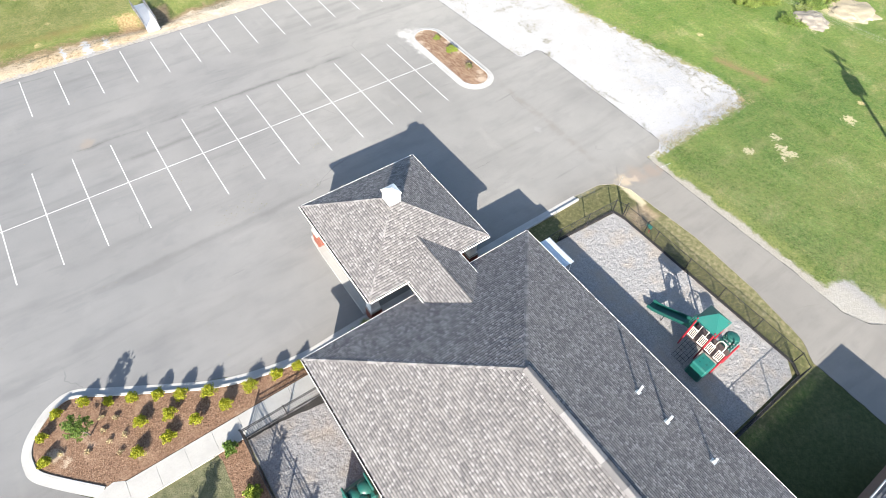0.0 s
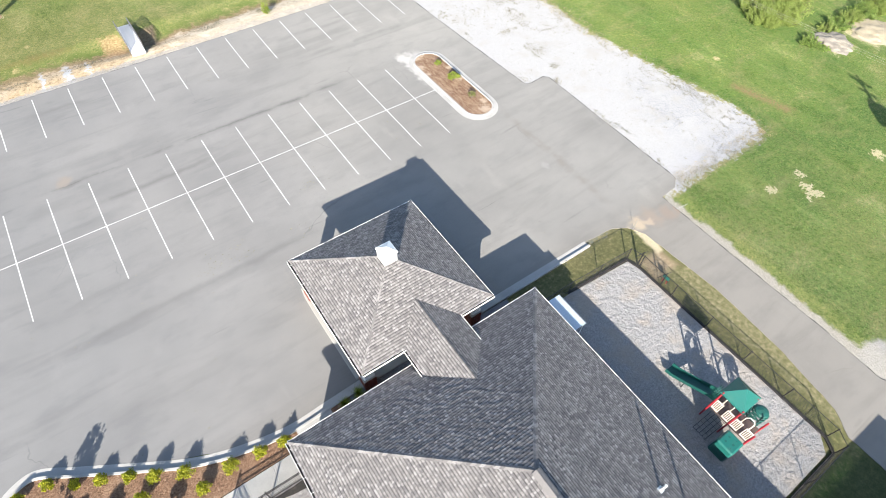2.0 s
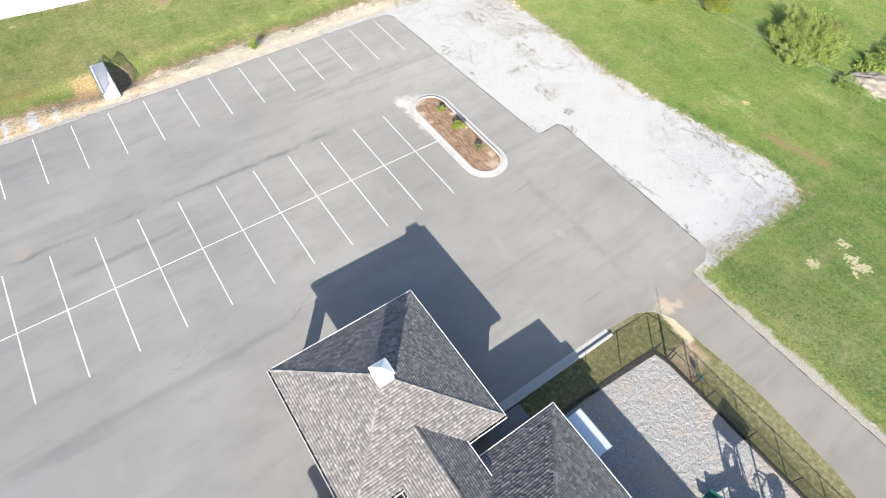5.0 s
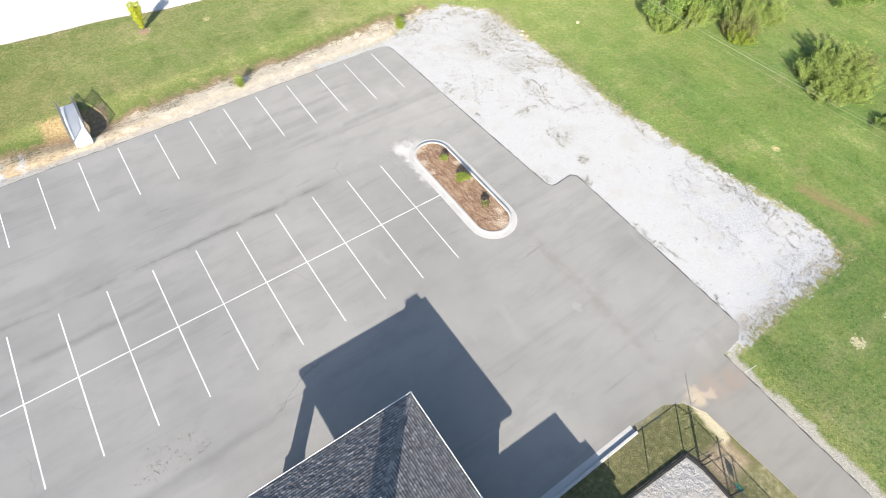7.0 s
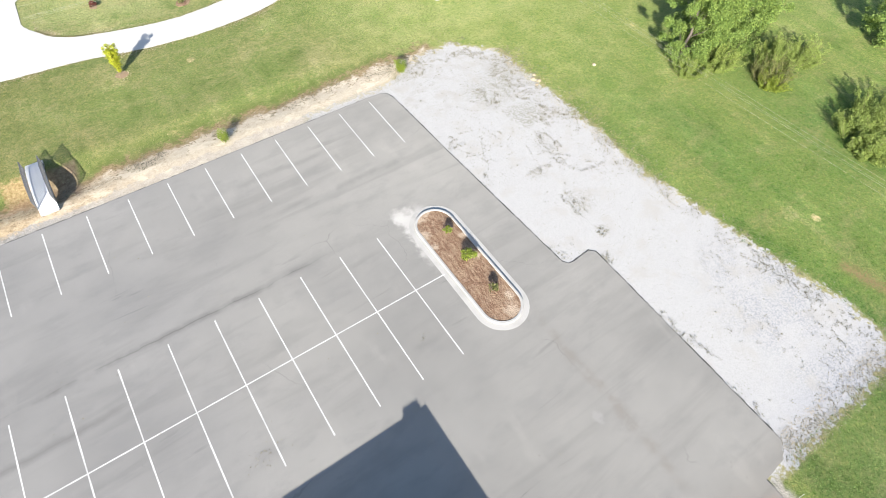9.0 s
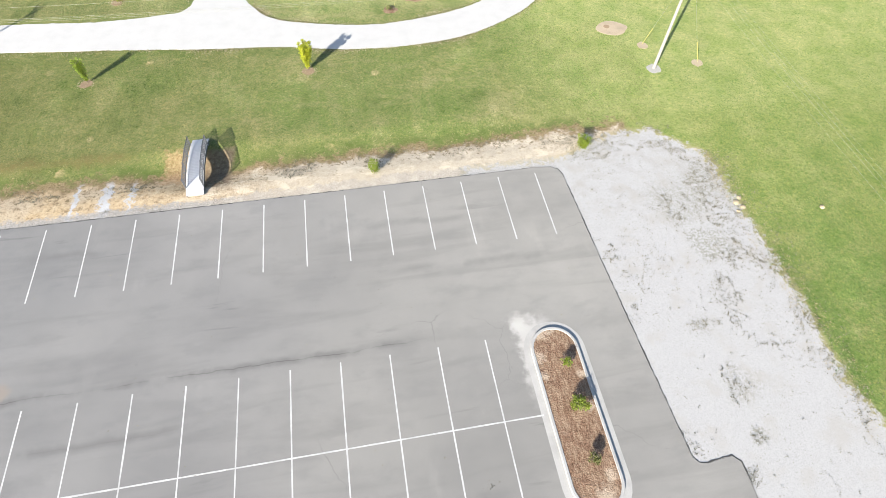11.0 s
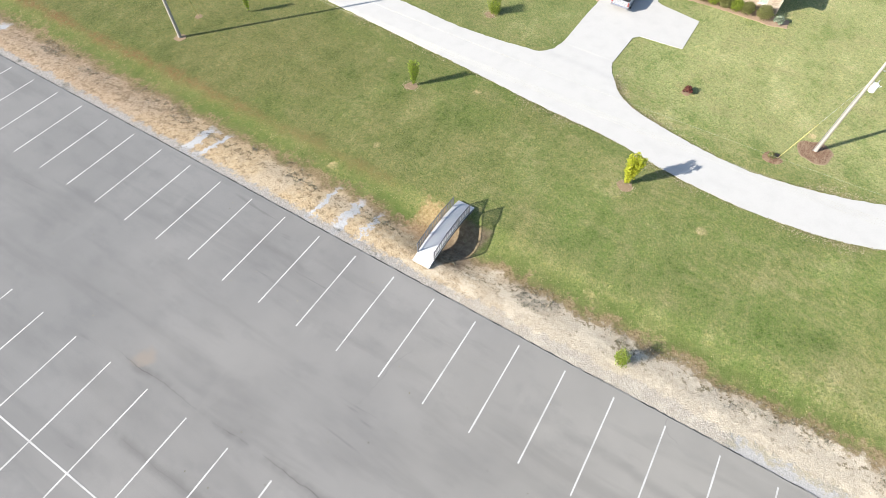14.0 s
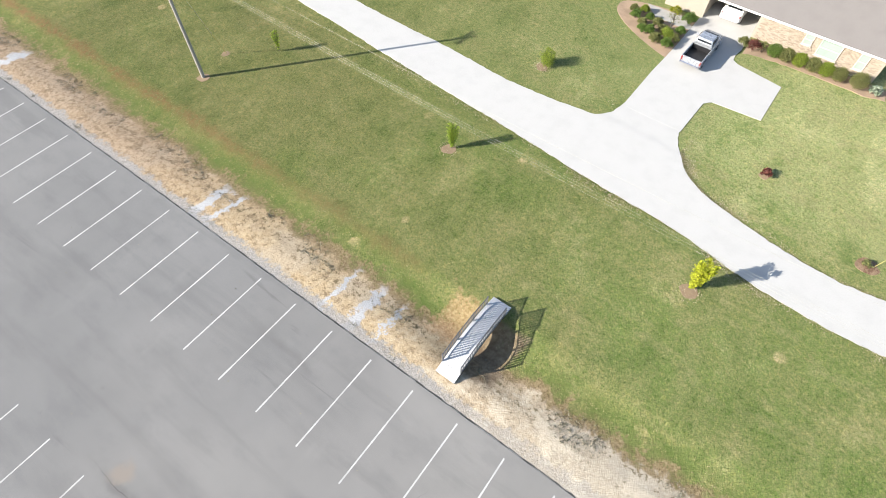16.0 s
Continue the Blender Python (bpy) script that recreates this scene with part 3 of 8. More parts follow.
def make_mulch():
    m, nt, b = material("bark_mulch", 0.95, spec=0.15)
    p = place(nt)
    c = ramp(nt, noi(nt, p, 9, 5, 0.7), (0.28, (0.070, 0.041, 0.026)), (0.5, (0.160, 0.096, 0.062)), (0.72, (0.27, 0.180, 0.122)))
    c = mix(nt, rng(nt, noi(nt, p, 0.9, 4), 0.48, 0.72, 0, 0.5), c, (0.25, 0.165, 0.110))
    c = mix(nt, rng(nt, noi(nt, p, 0.5, 5, 0.7), 0.60, 0.70, 0, 0.5), c, (0.36, 0.27, 0.20))
    c = mix(nt, rng(nt, noi(nt, place(nt, (3, 1, 1), 30), 6, 3), 0.62, 0.7, 0, 0.6), c, (0.30, 0.22, 0.16))
    x, y = xy(nt)
    dry = rng(nt, noi(nt, place(nt, (2.2, 0.7, 1), 20), 2.4, 5, 0.75), 0.44, 0.60)
    c = mix(nt, mth(nt, "MULTIPLY", dry, rng(nt, x, 18, 22, 0, 0.6)), c, ramp(nt, noi(nt, p, 14, 4, 0.75), (0.35, (0.19, 0.125, 0.080)), (0.5, (0.30, 0.215, 0.145)), (0.65, (0.43, 0.34, 0.24))))
    for px, py, r in ((26.6, 38.9, 0.45), (27.3, 39.0, 0.3), (27.6, 30.0, 0.75), (28.1, 30.9, 0.5), (26.1, 37.6, 0.55), (26.2, 36.4, 0.35), (28.2, 34.3, 0.4), (28.3, 36.2, 0.35), (-10.0, 16.9, 0.5), (-9.6, 16.2, 0.3)):
        d = mth(nt, "ADD", mth(nt, "POWER", mth(nt, "ADD", mth(nt, "POWER", mth(nt, "SUBTRACT", x, px), 2.0), mth(nt, "POWER", mth(nt, "SUBTRACT", y, py), 2.0)), 0.5), mth(nt, "MULTIPLY", mth(nt, "SUBTRACT", noi(nt, p, 3.5, 4, 0.7), 0.5), 1.4))
        c = mix(nt, rng(nt, d, r, r * 0.2, 0, 0.75), c, (0.40, 0.325, 0.245))
    put(nt, b.inputs["Base Color"], c)
    put(nt, b.inputs["Normal"], bump(nt, mth(nt, "ADD", noi(nt, p, 11, 5, 0.7), noi(nt, p, 3, 4)), 0.9, 0.07))
    return m


def make_playfloor(name, tone):
    m, nt, b = material(name, 0.95, spec=0.15)
    p = place(nt)
    c = ramp(nt, noi(nt, p, 13, 4, 0.7), (0.25, (0.145, 0.143, 0.142)), (0.5, (0.245, 0.241, 0.237)), (0.75, (0.36, 0.353, 0.343)))
    c = mix(nt, rng(nt, noi(nt, p, 0.55, 4), 0.45, 0.66, 0, 0.6), c, (0.285, 0.248, 0.206))
    c = mix(nt, rng(nt, noi(nt, p, 3.2, 5, 0.7), 0.56, 0.70, 0, 0.3), c, (0.37, 0.35, 0.32))
    c = mix(nt, 1.0, c, tone, "MULTIPLY")
    put(nt, b.inputs["Base Color"], c)
    h = mth(nt, "ADD", mth(nt, "MULTIPLY", noi(nt, p, 14, 4, 0.7), 0.6), mth(nt, "MULTIPLY", noi(nt, p, 3.0, 5, 0.6), 2.2))
    put(nt, b.inputs["Normal"], bump(nt, h, 0.8, 0.075))
    return m


def make_leaf(name, dark, light, extra=None):
    m, nt, b = material(name, 0.6, spec=0.35)
    r = nt.nodes.new("ShaderNodeNewGeometry").outputs["Random Per Island"]
    c = ramp(nt, r, (0.0, dark), (0.55, tuple((a + d) / 2 for a, d in zip(dark, light))), (1.0, light))
    c = mix(nt, rng(nt, noi(nt, place(nt), 2.5, 3), 0.4, 0.7, 0, 0.5), c, extra or dark)
    put(nt, b.inputs["Base Color"], c)
    b.inputs["Subsurface Weight"].default_value = 0.0
    t = nt.nodes.new("ShaderNodeBsdfTranslucent")
    put(nt, t.inputs["Color"], mix(nt, 0.35, c, light))
    mixer = nt.nodes.new("ShaderNodeMixShader")
    mixer.inputs[0].default_value = 0.3
    nt.links.new(b.outputs[0], mixer.inputs[1])
    nt.links.new(t.outputs[0], mixer.inputs[2])
    nt.links.new(mixer.outputs[0], nt.nodes["Material Output"].inputs["Surface"])
    return m


def make_brick(name, cols, size=(4.4, 4.4, 12.5), mortar=(0.45, 0.42, 0.37)):
    m, nt, b = material(name, 0.9, spec=0.2)
    r = nt.nodes.new("ShaderNodeNewGeometry").outputs["Random Per Island"]
    c = ramp(nt, r, (0.0, cols[0]), (0.5, cols[1]), (1.0, cols[2]))
    c = mix(nt, rng(nt, noi(nt, place(nt), 25, 3), 0.4, 0.7, 0, 0.35), c, tuple(v * 0.55 for v in cols[1]))
    put(nt, b.inputs["Base Color"], c)
    put(nt, b.inputs["Normal"], bump(nt, noi(nt, place(nt), 50, 2), 0.3, 0.004))
    return m


M_GROUND = make_ground()
M_ASPHALT = make_asphalt()
M_LINE = make_concrete("worn_white_paint", (0.45, 0.45, 0.44), 0.6)
M_CONC = make_concrete("pale_concrete", (0.335, 0.328, 0.308), 0.35)
M_KERB = make_concrete("kerb_concrete", (0.345, 0.34, 0.325), 0.4)
M_DRIVE = make_concrete("white_gravel_drive", (0.42, 0.416, 0.402), 0.16)
M_SHINGLE = make_shingle("shingle", False)
M_SHINGLE_ONE = make_shingle("shingle_single", True)
# darkened upper strip of each tab, painted to read as the course's shadow line
M_SHADOW_LINE = make_shingle("shingle_shadow_line", False, 0.56)
M_SHADOW_LINE_ONE = make_shingle("shingle_single_shadow_line", True, 0.56)
M_CRUMB = make_concrete("crumbled_asphalt", (0.075, 0.072, 0.068), 0.4)
M_MULCH = make_mulch()
M_PLAY = make_playfloor("wood_chip_gravel", (1.0, 1.0, 1.0))
M_YARD = make_playfloor("fine_grey_gravel", (0.76, 0.77, 0.79))
M_WHITE = paint("white_paint", (0.80, 0.80, 0.78), 0.45, dirty=0.10)
M_GUTTER = paint("dark_gutter_inside", (0.045, 0.038, 0.033), 0.4)
M_DECK = paint("roof_felt", (0.05, 0.05, 0.052), 0.9)
M_CAP = make_shingle("ridge_cap_shingle", False, 0.94)
M_BRICK = make_brick("red_brick", ((0.12, 0.042, 0.032), (0.18, 0.066, 0.048), (0.25, 0.10, 0.075)))
M_BRICK_WALL = make_brick("brown_brick", ((0.13, 0.07, 0.055), (0.19, 0.11, 0.085), (0.26, 0.17, 0.135)))
M_BLACK = paint("black_metal", (0.022, 0.022, 0.024), 0.4, 0.3, dirty=0.05)
M_GALV = paint("galvanised_steel", (0.45, 0.47, 0.49), 0.35, 0.8)
M_PVC = paint("white_pipe", (0.50, 0.53, 0.54), 0.4)
M_GLASS = paint("dark_window_glass", (0.02, 0.025, 0.03), 0.08)
M_SOIL = paint("dark_rubber_edging", (0.020, 0.019, 0.018), 0.85)


# ---------------------------------------------------------------- mesh helpers
def mesh_of(name, verts, faces, mat):
    me = bpy.data.meshes.new(name)
    me.from_pydata([tuple(v) for v in verts], [], faces)
    if mat:
        me.materials.append(mat)
    me.update()
    return me


def part(name, bm, mat, parent=None, label="", smooth=False):
    me = bpy.data.meshes.new(name)
    if smooth:
        for f in bm.faces:
            f.smooth = True
    bm.to_mesh(me)
    bm.free()
    me.materials.append(mat)
    ob = new(name, me)
    if parent is not None:
        ob.parent = parent
    if label:
        ob["label"] = label
    return ob


def put_mesh(name, me, parent=None, m=None, label=""):
    ob = new(name, me)
    if parent is not None:
        ob.parent = parent
    if m is not None:
        ob.matrix_basis = m
    if label:
        ob["label"] = label
    return ob


def thing(name, at, label, category, group="", kind="", turn=0.0):
    ob = new(name)
    ob.empty_display_size = 0.2
    ob.matrix_basis = pose(*at, 0, 0, turn)
    return tagged(ob, label, category, group, kind)


def box(bm, c, s, rz=0.0, bev=0.0, rx=0.0, ry=0.0):
    """A box round c with the sides s, its edges eased by bev."""
    r = bmesh.ops.create_cube(bm, size=1.0, matrix=pose(*c, rx, ry, rz) @ Matrix.Diagonal((*s, 1)))
    if bev:
        es = list({e for v in r["verts"] for e in v.link_edges})
        bmesh.ops.bevel(bm, geom=es, offset=bev, segments=1, affect="EDGES", profile=0.7)
    return bm


def bar(bm, a, b, r, r2=None, n=6):
    """A round bar from a to b."""
    a, b = Vector(a), Vector(b)
    d = b - a
    q = d.to_track_quat("Z", "Y").to_matrix().to_4x4()
    bmesh.ops.create_cone(bm, cap_ends=True, segments=n, radius1=r, radius2=r if r2 is None else r2, depth=d.length,
                          matrix=Matrix.Translation((a + b) / 2) @ q)
    return bm


def tube(bm, pts, r, n=6):
    for a, b in zip(pts, pts[1:]):
        bar(bm, a, b, r, n=n)
    return bm


def ball(bm, c, r, sub=1, sq=(1, 1, 1)):
    bmesh.ops.create_icosphere(bm, subdivisions=sub, radius=r, matrix=Matrix.Translation(c) @ Matrix.Diagonal((*sq, 1)))
    return bm


def slab(bm, outline, z0, z1):
    """An upright prism over an outline of the plan."""
    lo = [bm.verts.new((x, y, z0)) for x, y in outline]
    hi = [bm.verts.new((x, y, z1)) for x, y in outline]
    bm.faces.new(hi)
    n = len(outline)
    for i in range(n):
        bm.faces.new((lo[i], lo[(i + 1) % n], hi[(i + 1) % n], hi[i]))
    bmesh.ops.recalc_face_normals(bm, faces=bm.faces)
    return bm


def smooth_line(pts, step=6, closed=False):
    """A Catmull-Rom line through points of the plan."""
    n, out = len(pts), []
    for i in range(n if closed else n - 1):
        p = [Vector(pts[(i + k) % n] if closed else pts[min(max(i + k, 0), n - 1)]) for k in (-1, 0, 1, 2)]
        for s in range(step):
            t = s / step
            v = 0.5 * (2 * p[1] + (p[2] - p[0]) * t + (2 * p[0] - 5 * p[1] + 4 * p[2] - p[3]) * t * t + (3 * p[1] - p[0] - 3 * p[2] + p[3]) * t ** 3)
            out.append(tuple(v))
    if not closed:
        out.append(tuple(pts[-1]))
    return out


def ragged(outline, amp, step, seed=1):
    """An outline cut into short runs, each pushed a little to and fro."""
    rnd, out = random.Random(seed), []
    for a, b in zip(outline, outline[1:] + outline[:1]):
        a, b = Vector(a), Vector(b)
        n = max(1, int((b - a).length / step))
        side = Vector((-(b - a).y, (b - a).x)).normalized()
        for k in range(n):
            out.append(tuple(a + (b - a) * (k / n) + side * rnd.uniform(-amp, amp)))
    return out


def offset_line(pts, d, closed=False):
    out, n = [], len(pts)
    for i, p in enumerate(pts):
        a = Vector(pts[(i - 1) % n] if closed else pts[max(i - 1, 0)])
        b = Vector(pts[(i + 1) % n] if closed else pts[min(i + 1, n - 1)])
        t = (b - a).normalized()
        out.append((p[0] - t.y * d, p[1] + t.x * d))
    return out


def strip(bm, line, profile, closed=False):
    """A section, rows of (offset to the left, height), drawn along a line of the plan."""
    rails = [[bm.verts.new((x, y, z)) for x, y in offset_line(line, d, closed)] for d, z in profile]
    n = len(line)
    for r, s in zip(rails, rails[1:]):
        for i in range(n if closed else n - 1):
            j = (i + 1) % n
            bm.faces.new((r[i], r[j], s[j], s[i]))
    bmesh.ops.recalc_face_normals(bm, faces=bm.faces)
    return bm


# ---------------------------------------------------------------- ground and pavings
def ditch(x, y):
    """The height of the ground: level, with a swale along the lawn's edge."""
    a = max(0.0, 1 - ((y - 55.4) / 2.4) ** 2) if abs(y - 55.4) < 2.4 else 0.0
    along = (0.35 + 0.65 * math.exp(-((x - 6.4) / 3.2) ** 2)) * min(1.0, max(0.0, (34 - x) / 10))
    return -0.03 - 0.75 * a * a * along + 0.05 * noise.noise(Vector((x * 0.15, y * 0.15, 0))) * min(1, max(0, (y - 52.5) / 4))


xs = [-600, -200, -90] + [-60 + 1.5 * i for i in range(101)] + [120, 250, 700]
ys = [-500, -150, -40, 0, 30, 48, 51.5] + [52 + 0.4 * i for i in range(20)] + [61, 63, 66, 70, 75, 80, 90, 110, 150, 300, 800]
gv = [(x, y, ditch(x, y)) for y in ys for x in xs]
gf = [(j * len(xs) + i, j * len(xs) + i + 1, (j + 1) * len(xs) + i + 1, (j + 1) * len(xs) + i) for j in range(len(ys) - 1) for i in range(len(xs) - 1)]
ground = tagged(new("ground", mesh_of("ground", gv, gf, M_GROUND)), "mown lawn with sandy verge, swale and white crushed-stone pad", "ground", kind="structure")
for f in ground.data.polygons:
    f.use_smooth = True

lot = [(-75, 51.68), (-40, 51.66), (-15, 51.75), (0, 51.68), (15, 51.70), (29.8, 51.76), (31.0, 51.66), (31.55, 51.35), (31.72, 50.7), (32.0, 43), (32.3, 36), (32.55, 31.0),
       (32.8, 30.7), (33.2, 30.62), (34.6, 30.75), (34.95, 30.4), (34.85, 22), (34.75, 15.9), (33.9, 15.25), (32.4, 15.1), (32.3, 9.0), (32.3, 2.3), (32.1, -1.6), (32.7, -3.0), (34.2, -4.1),
       (38.0, -5.0), (38.0, -40), (27.3, -40), (27.35, -2.5), (28.2, -1.2), (28.9, 3.0), (29.15, 8.0), (28.75, 13.4), (28.1, 14.5), (27.2, 15.0), (25.0, 15.2), (18, 15.2),
       (2.7, 14.95), (0.0, 15.5), (-4.14, 17.45), (-6.7, 19.0), (-8.5, 20.0), (-9.7, 19.85), (-10.6, 19.1), (-11.25, 18.2), (-11.4, 17.15), (-11.0, 16.1), (-8.9, 13.6),
       (-8.9, -40), (-75, -40)]
bm = bmesh.new()
slab(bm, ragged(lot, 0.035, 0.45, 3), -0.12, 0.0)
bmesh.ops.triangulate(bm, faces=bm.faces[:])
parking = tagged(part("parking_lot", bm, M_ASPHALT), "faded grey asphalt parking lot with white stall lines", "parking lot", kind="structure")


def stripe(a, b, w=0.08, z=0.004):
    """A painted line on the lot, with slightly frayed edges."""
    a, b = Vector(a), Vector(b)
    d = (b - a).normalized()
    s = Vector((-d.y, d.x)) * w / 2
    n = max(2, int((b - a).length / 0.6))
    rnd = random.Random(int(a.x * 100 + a.y * 7))
    vs, fs = [], []
    for i in range(n + 1):
        p = a + (b - a) * i / n
        k = rnd.uniform(0.85, 1.15)
        vs += [(*(p + s * k), z), (*(p - s * k), z)]
    for i in range(n):
        fs.append((2 * i, 2 * i + 1, 2 * i + 3, 2 * i + 2))
    return put_mesh("stall_line", mesh_of("stall_line", vs, fs, M_LINE), parking)


for k in range(-17, 13):
    x = 8.18 + (2.697 if k > 4 else 2.743) * (k - 4)
    stripe((x, 51.22), (x, 45.80))
for k in range(-18, 11):
    x = 1.38 + 2.758 * (k - 2)
    stripe((x, 39.12), (x, 29.27))
stripe((-55, 34.37), (25.6, 34.37), z=0.008)

# crumbling dark edge of the paving towards the gravel, the drive's shoulder and the verge
edge_lines = (("edge_crumble", [(31.0, 51.66), (31.55, 51.35), (31.72, 50.7), (32.0, 43), (32.3, 36), (32.55, 31.0), (32.8, 30.7), (33.2, 30.62), (34.6, 30.75), (34.95, 30.4), (34.85, 22), (34.75, 15.9)], 0.05),
              ("edge_crumble", [(32.4, 15.1), (32.3, 9.0), (32.3, 2.3), (32.1, -1.6), (32.7, -3.0), (34.2, -4.1), (38.0, -5.0)], 0.045),
              ("edge_crumble", [(31.0, 51.66), (29.8, 51.76), (15, 51.70), (0, 51.68), (-15, 51.75), (-40, 51.66), (-75, 51.68)], 0.035))
for nm, ln, w in edge_lines:
    rnd = random.Random(len(ln))
    pts = []
    for a, b in zip(ln, ln[1:]):
        n = max(1, int((Vector(b) - Vector(a)).length / 0.22))
        pts += [tuple(Vector(a).lerp(Vector(b), k / n)) for k in range(n)]
    pts.append(ln[-1])
    lo = [(*p, 0.003) for p in offset_line(pts, -0.03 if nm and ln[-1][0] > 0 else 0.03)]
    far_side = [Vector(q) - Vector(p) for p, q in zip(pts, offset_line(pts, 1.0 if ln[-1][0] > 0 else -1.0))]
    hi = [(p[0] + d.x * w * rnd.uniform(0.1, 1.7), p[1] + d.y * w * rnd.uniform(0.1, 1.7), -0.012) for p, d in zip(pts, far_side)]
    n = len(pts)
    tagged(put_mesh(nm, mesh_of(nm, lo + hi, [(i, i + 1, n + i + 1, n + i) for i in range(n - 1)], M_CRUMB)), "dark crumbling asphalt edge of the parking lot", "asphalt edge", kind="structure")

# ---------------------------------------------------------------- kerbs, walks, beds
KERB = [(0.0, -0.1), (0.0, 0.006), (-0.38, 0.012), (-0.40, 0.13), (-0.42, 0.14), (-0.54, 0.14), (-0.56, 0.12), (-0.56, -0.1)]
bed_edge = smooth_line([(-8.75, 13.55), (-11.1, 16.0), (-11.54, 17.15), (-11.4, 18.25), (-10.74, 19.2), (-9.74, 19.98), (-8.5, 20.15), (-6.73, 19.14), (-4.14, 17.6), (-2.0, 16.4),
                        (0.02, 15.65), (2.76, 15.12), (5.23, 15.17), (7.4, 15.22), (12, 15.25), (18, 15.3), (24.75, 15.3)], 6)
bm = bmesh.new()
strip(bm, bed_edge, KERB)
tagged(part("kerb", bm, M_KERB), "pale concrete kerb with gutter along the planting bed", "kerb", kind="structure")

inner = offset_line(bed_edge, -0.54)
bed_out = [p for p in inner if p[0] < 7.0 and p[1] > 13.75]
bm = bmesh.new()
slab(bm, bed_out + [(7.0, 13.1), (2.9, 13.1), (2.9, 13.7), (-8.3, 13.7)], -0.05, 0.09)
bmesh.ops.triangulate(bm, faces=bm.faces[:])
tagged(part("mulch_bed", bm, M_MULCH), "reddish bark mulch planting bed inside the kerb", "planting bed", kind="structure")

walk_n = tagged(new("sidewalk"), "pale concrete sidewalk in square panels beside the bed", "sidewalk", kind="structure")
x = -8.95
i = 0
while x < 3.0:
    w = 1.46
    bm = bmesh.new()
    if i == 0:
        slab(bm, [(-9.6, 12.2), (-7.5, 12.2), (-7.5, 13.68), (-8.0, 13.95), (-8.35, 13.9), (-8.95, 13.55)], -0.06, 0.10)
    else:
        box(bm, (x + w / 2, 12.98, 0.02), (w - 0.004, 1.34, 0.16), 0, 0.010)
    part("panel", bm, M_CONC, walk_n)
    x += w
    i += 1

bm = bmesh.new()
slab(bm, [(3.05, 13.0), (5.1, 13.0), (5.1, 14.6), (4.9, 14.72), (3.3, 14.7), (3.05, 14.55)], -0.05, 0.125)
part("panel", bm, M_CONC, walk_n)

bm = bmesh.new()
slab(bm, ragged([(-3.3, 12.28), (-1.85, 12.28), (-1.85, -6), (-3.0, -6)], 0.12, 0.4, 5), -0.05, 0.02)
bmesh.ops.triangulate(bm, faces=bm.faces[:])
tagged(part("mulch_strip", bm, M_MULCH), "reddish bark mulch strip outside the picket fence", "planting bed", kind="structure")

for name, out, lab in (("play_yard_floor_1", [(-1.72, 12.3), (2.95, 12.3), (3.2, -6), (-1.72, -6)], "grey gravel floor of the small fenced yard"),
                       ("play_yard_floor_2", [(17.3, 12.75), (21.0, 12.75), (25.95, 12.45), (26.15, 11.6), (26.2, -1.5), (25.45, -2.3), (17.3, -2.4)], "coarse pale wood-chip floor of the fenced playground")):
    bm = bmesh.new()
    slab(bm, out, -0.06, 0.03)
    bmesh.ops.triangulate(bm, faces=bm.faces[:])
    tagged(part(name, bm, M_YARD if name.endswith("1") else M_PLAY), lab, "playground floor", kind="structure")

# planted island in the lot
IX, IY0, IY1, IR = 27.25, 30.7, 37.9, 1.78
ring = [(IX + IR * math.cos(a), IY1 + IR * math.sin(a)) for a in np.linspace(math.pi, 0, 15)] + [(IX + IR * math.cos(a), IY0 + IR * math.sin(a)) for a in np.linspace(0, -math.pi, 15)]
bm = bmesh.new()
strip(bm, ring, KERB, True)
tagged(part("island_kerb", bm, M_KERB), "pale concrete kerb ring of the parking island", "kerb", kind="structure")
bm = bmesh.new()
slab(bm, offset_line(ring, -0.55, True), -0.05, 0.10)
bmesh.ops.triangulate(bm, faces=bm.faces[:])
tagged(part("island_mulch", bm, M_MULCH), "reddish bark mulch inside the parking island", "planting bed", kind="structure")


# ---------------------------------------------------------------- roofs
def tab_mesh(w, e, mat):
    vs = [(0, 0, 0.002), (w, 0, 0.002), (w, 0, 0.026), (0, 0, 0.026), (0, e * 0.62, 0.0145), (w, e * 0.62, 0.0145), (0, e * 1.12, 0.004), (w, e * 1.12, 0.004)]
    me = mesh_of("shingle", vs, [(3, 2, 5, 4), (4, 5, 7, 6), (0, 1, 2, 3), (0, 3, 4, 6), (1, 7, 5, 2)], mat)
    me.materials.append(M_SHADOW_LINE_ONE)
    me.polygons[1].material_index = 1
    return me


SHW = (0.09, 0.13, 0.17)
TABS = [tab_mesh(w, 0.145, M_SHINGLE_ONE) for w in SHW]


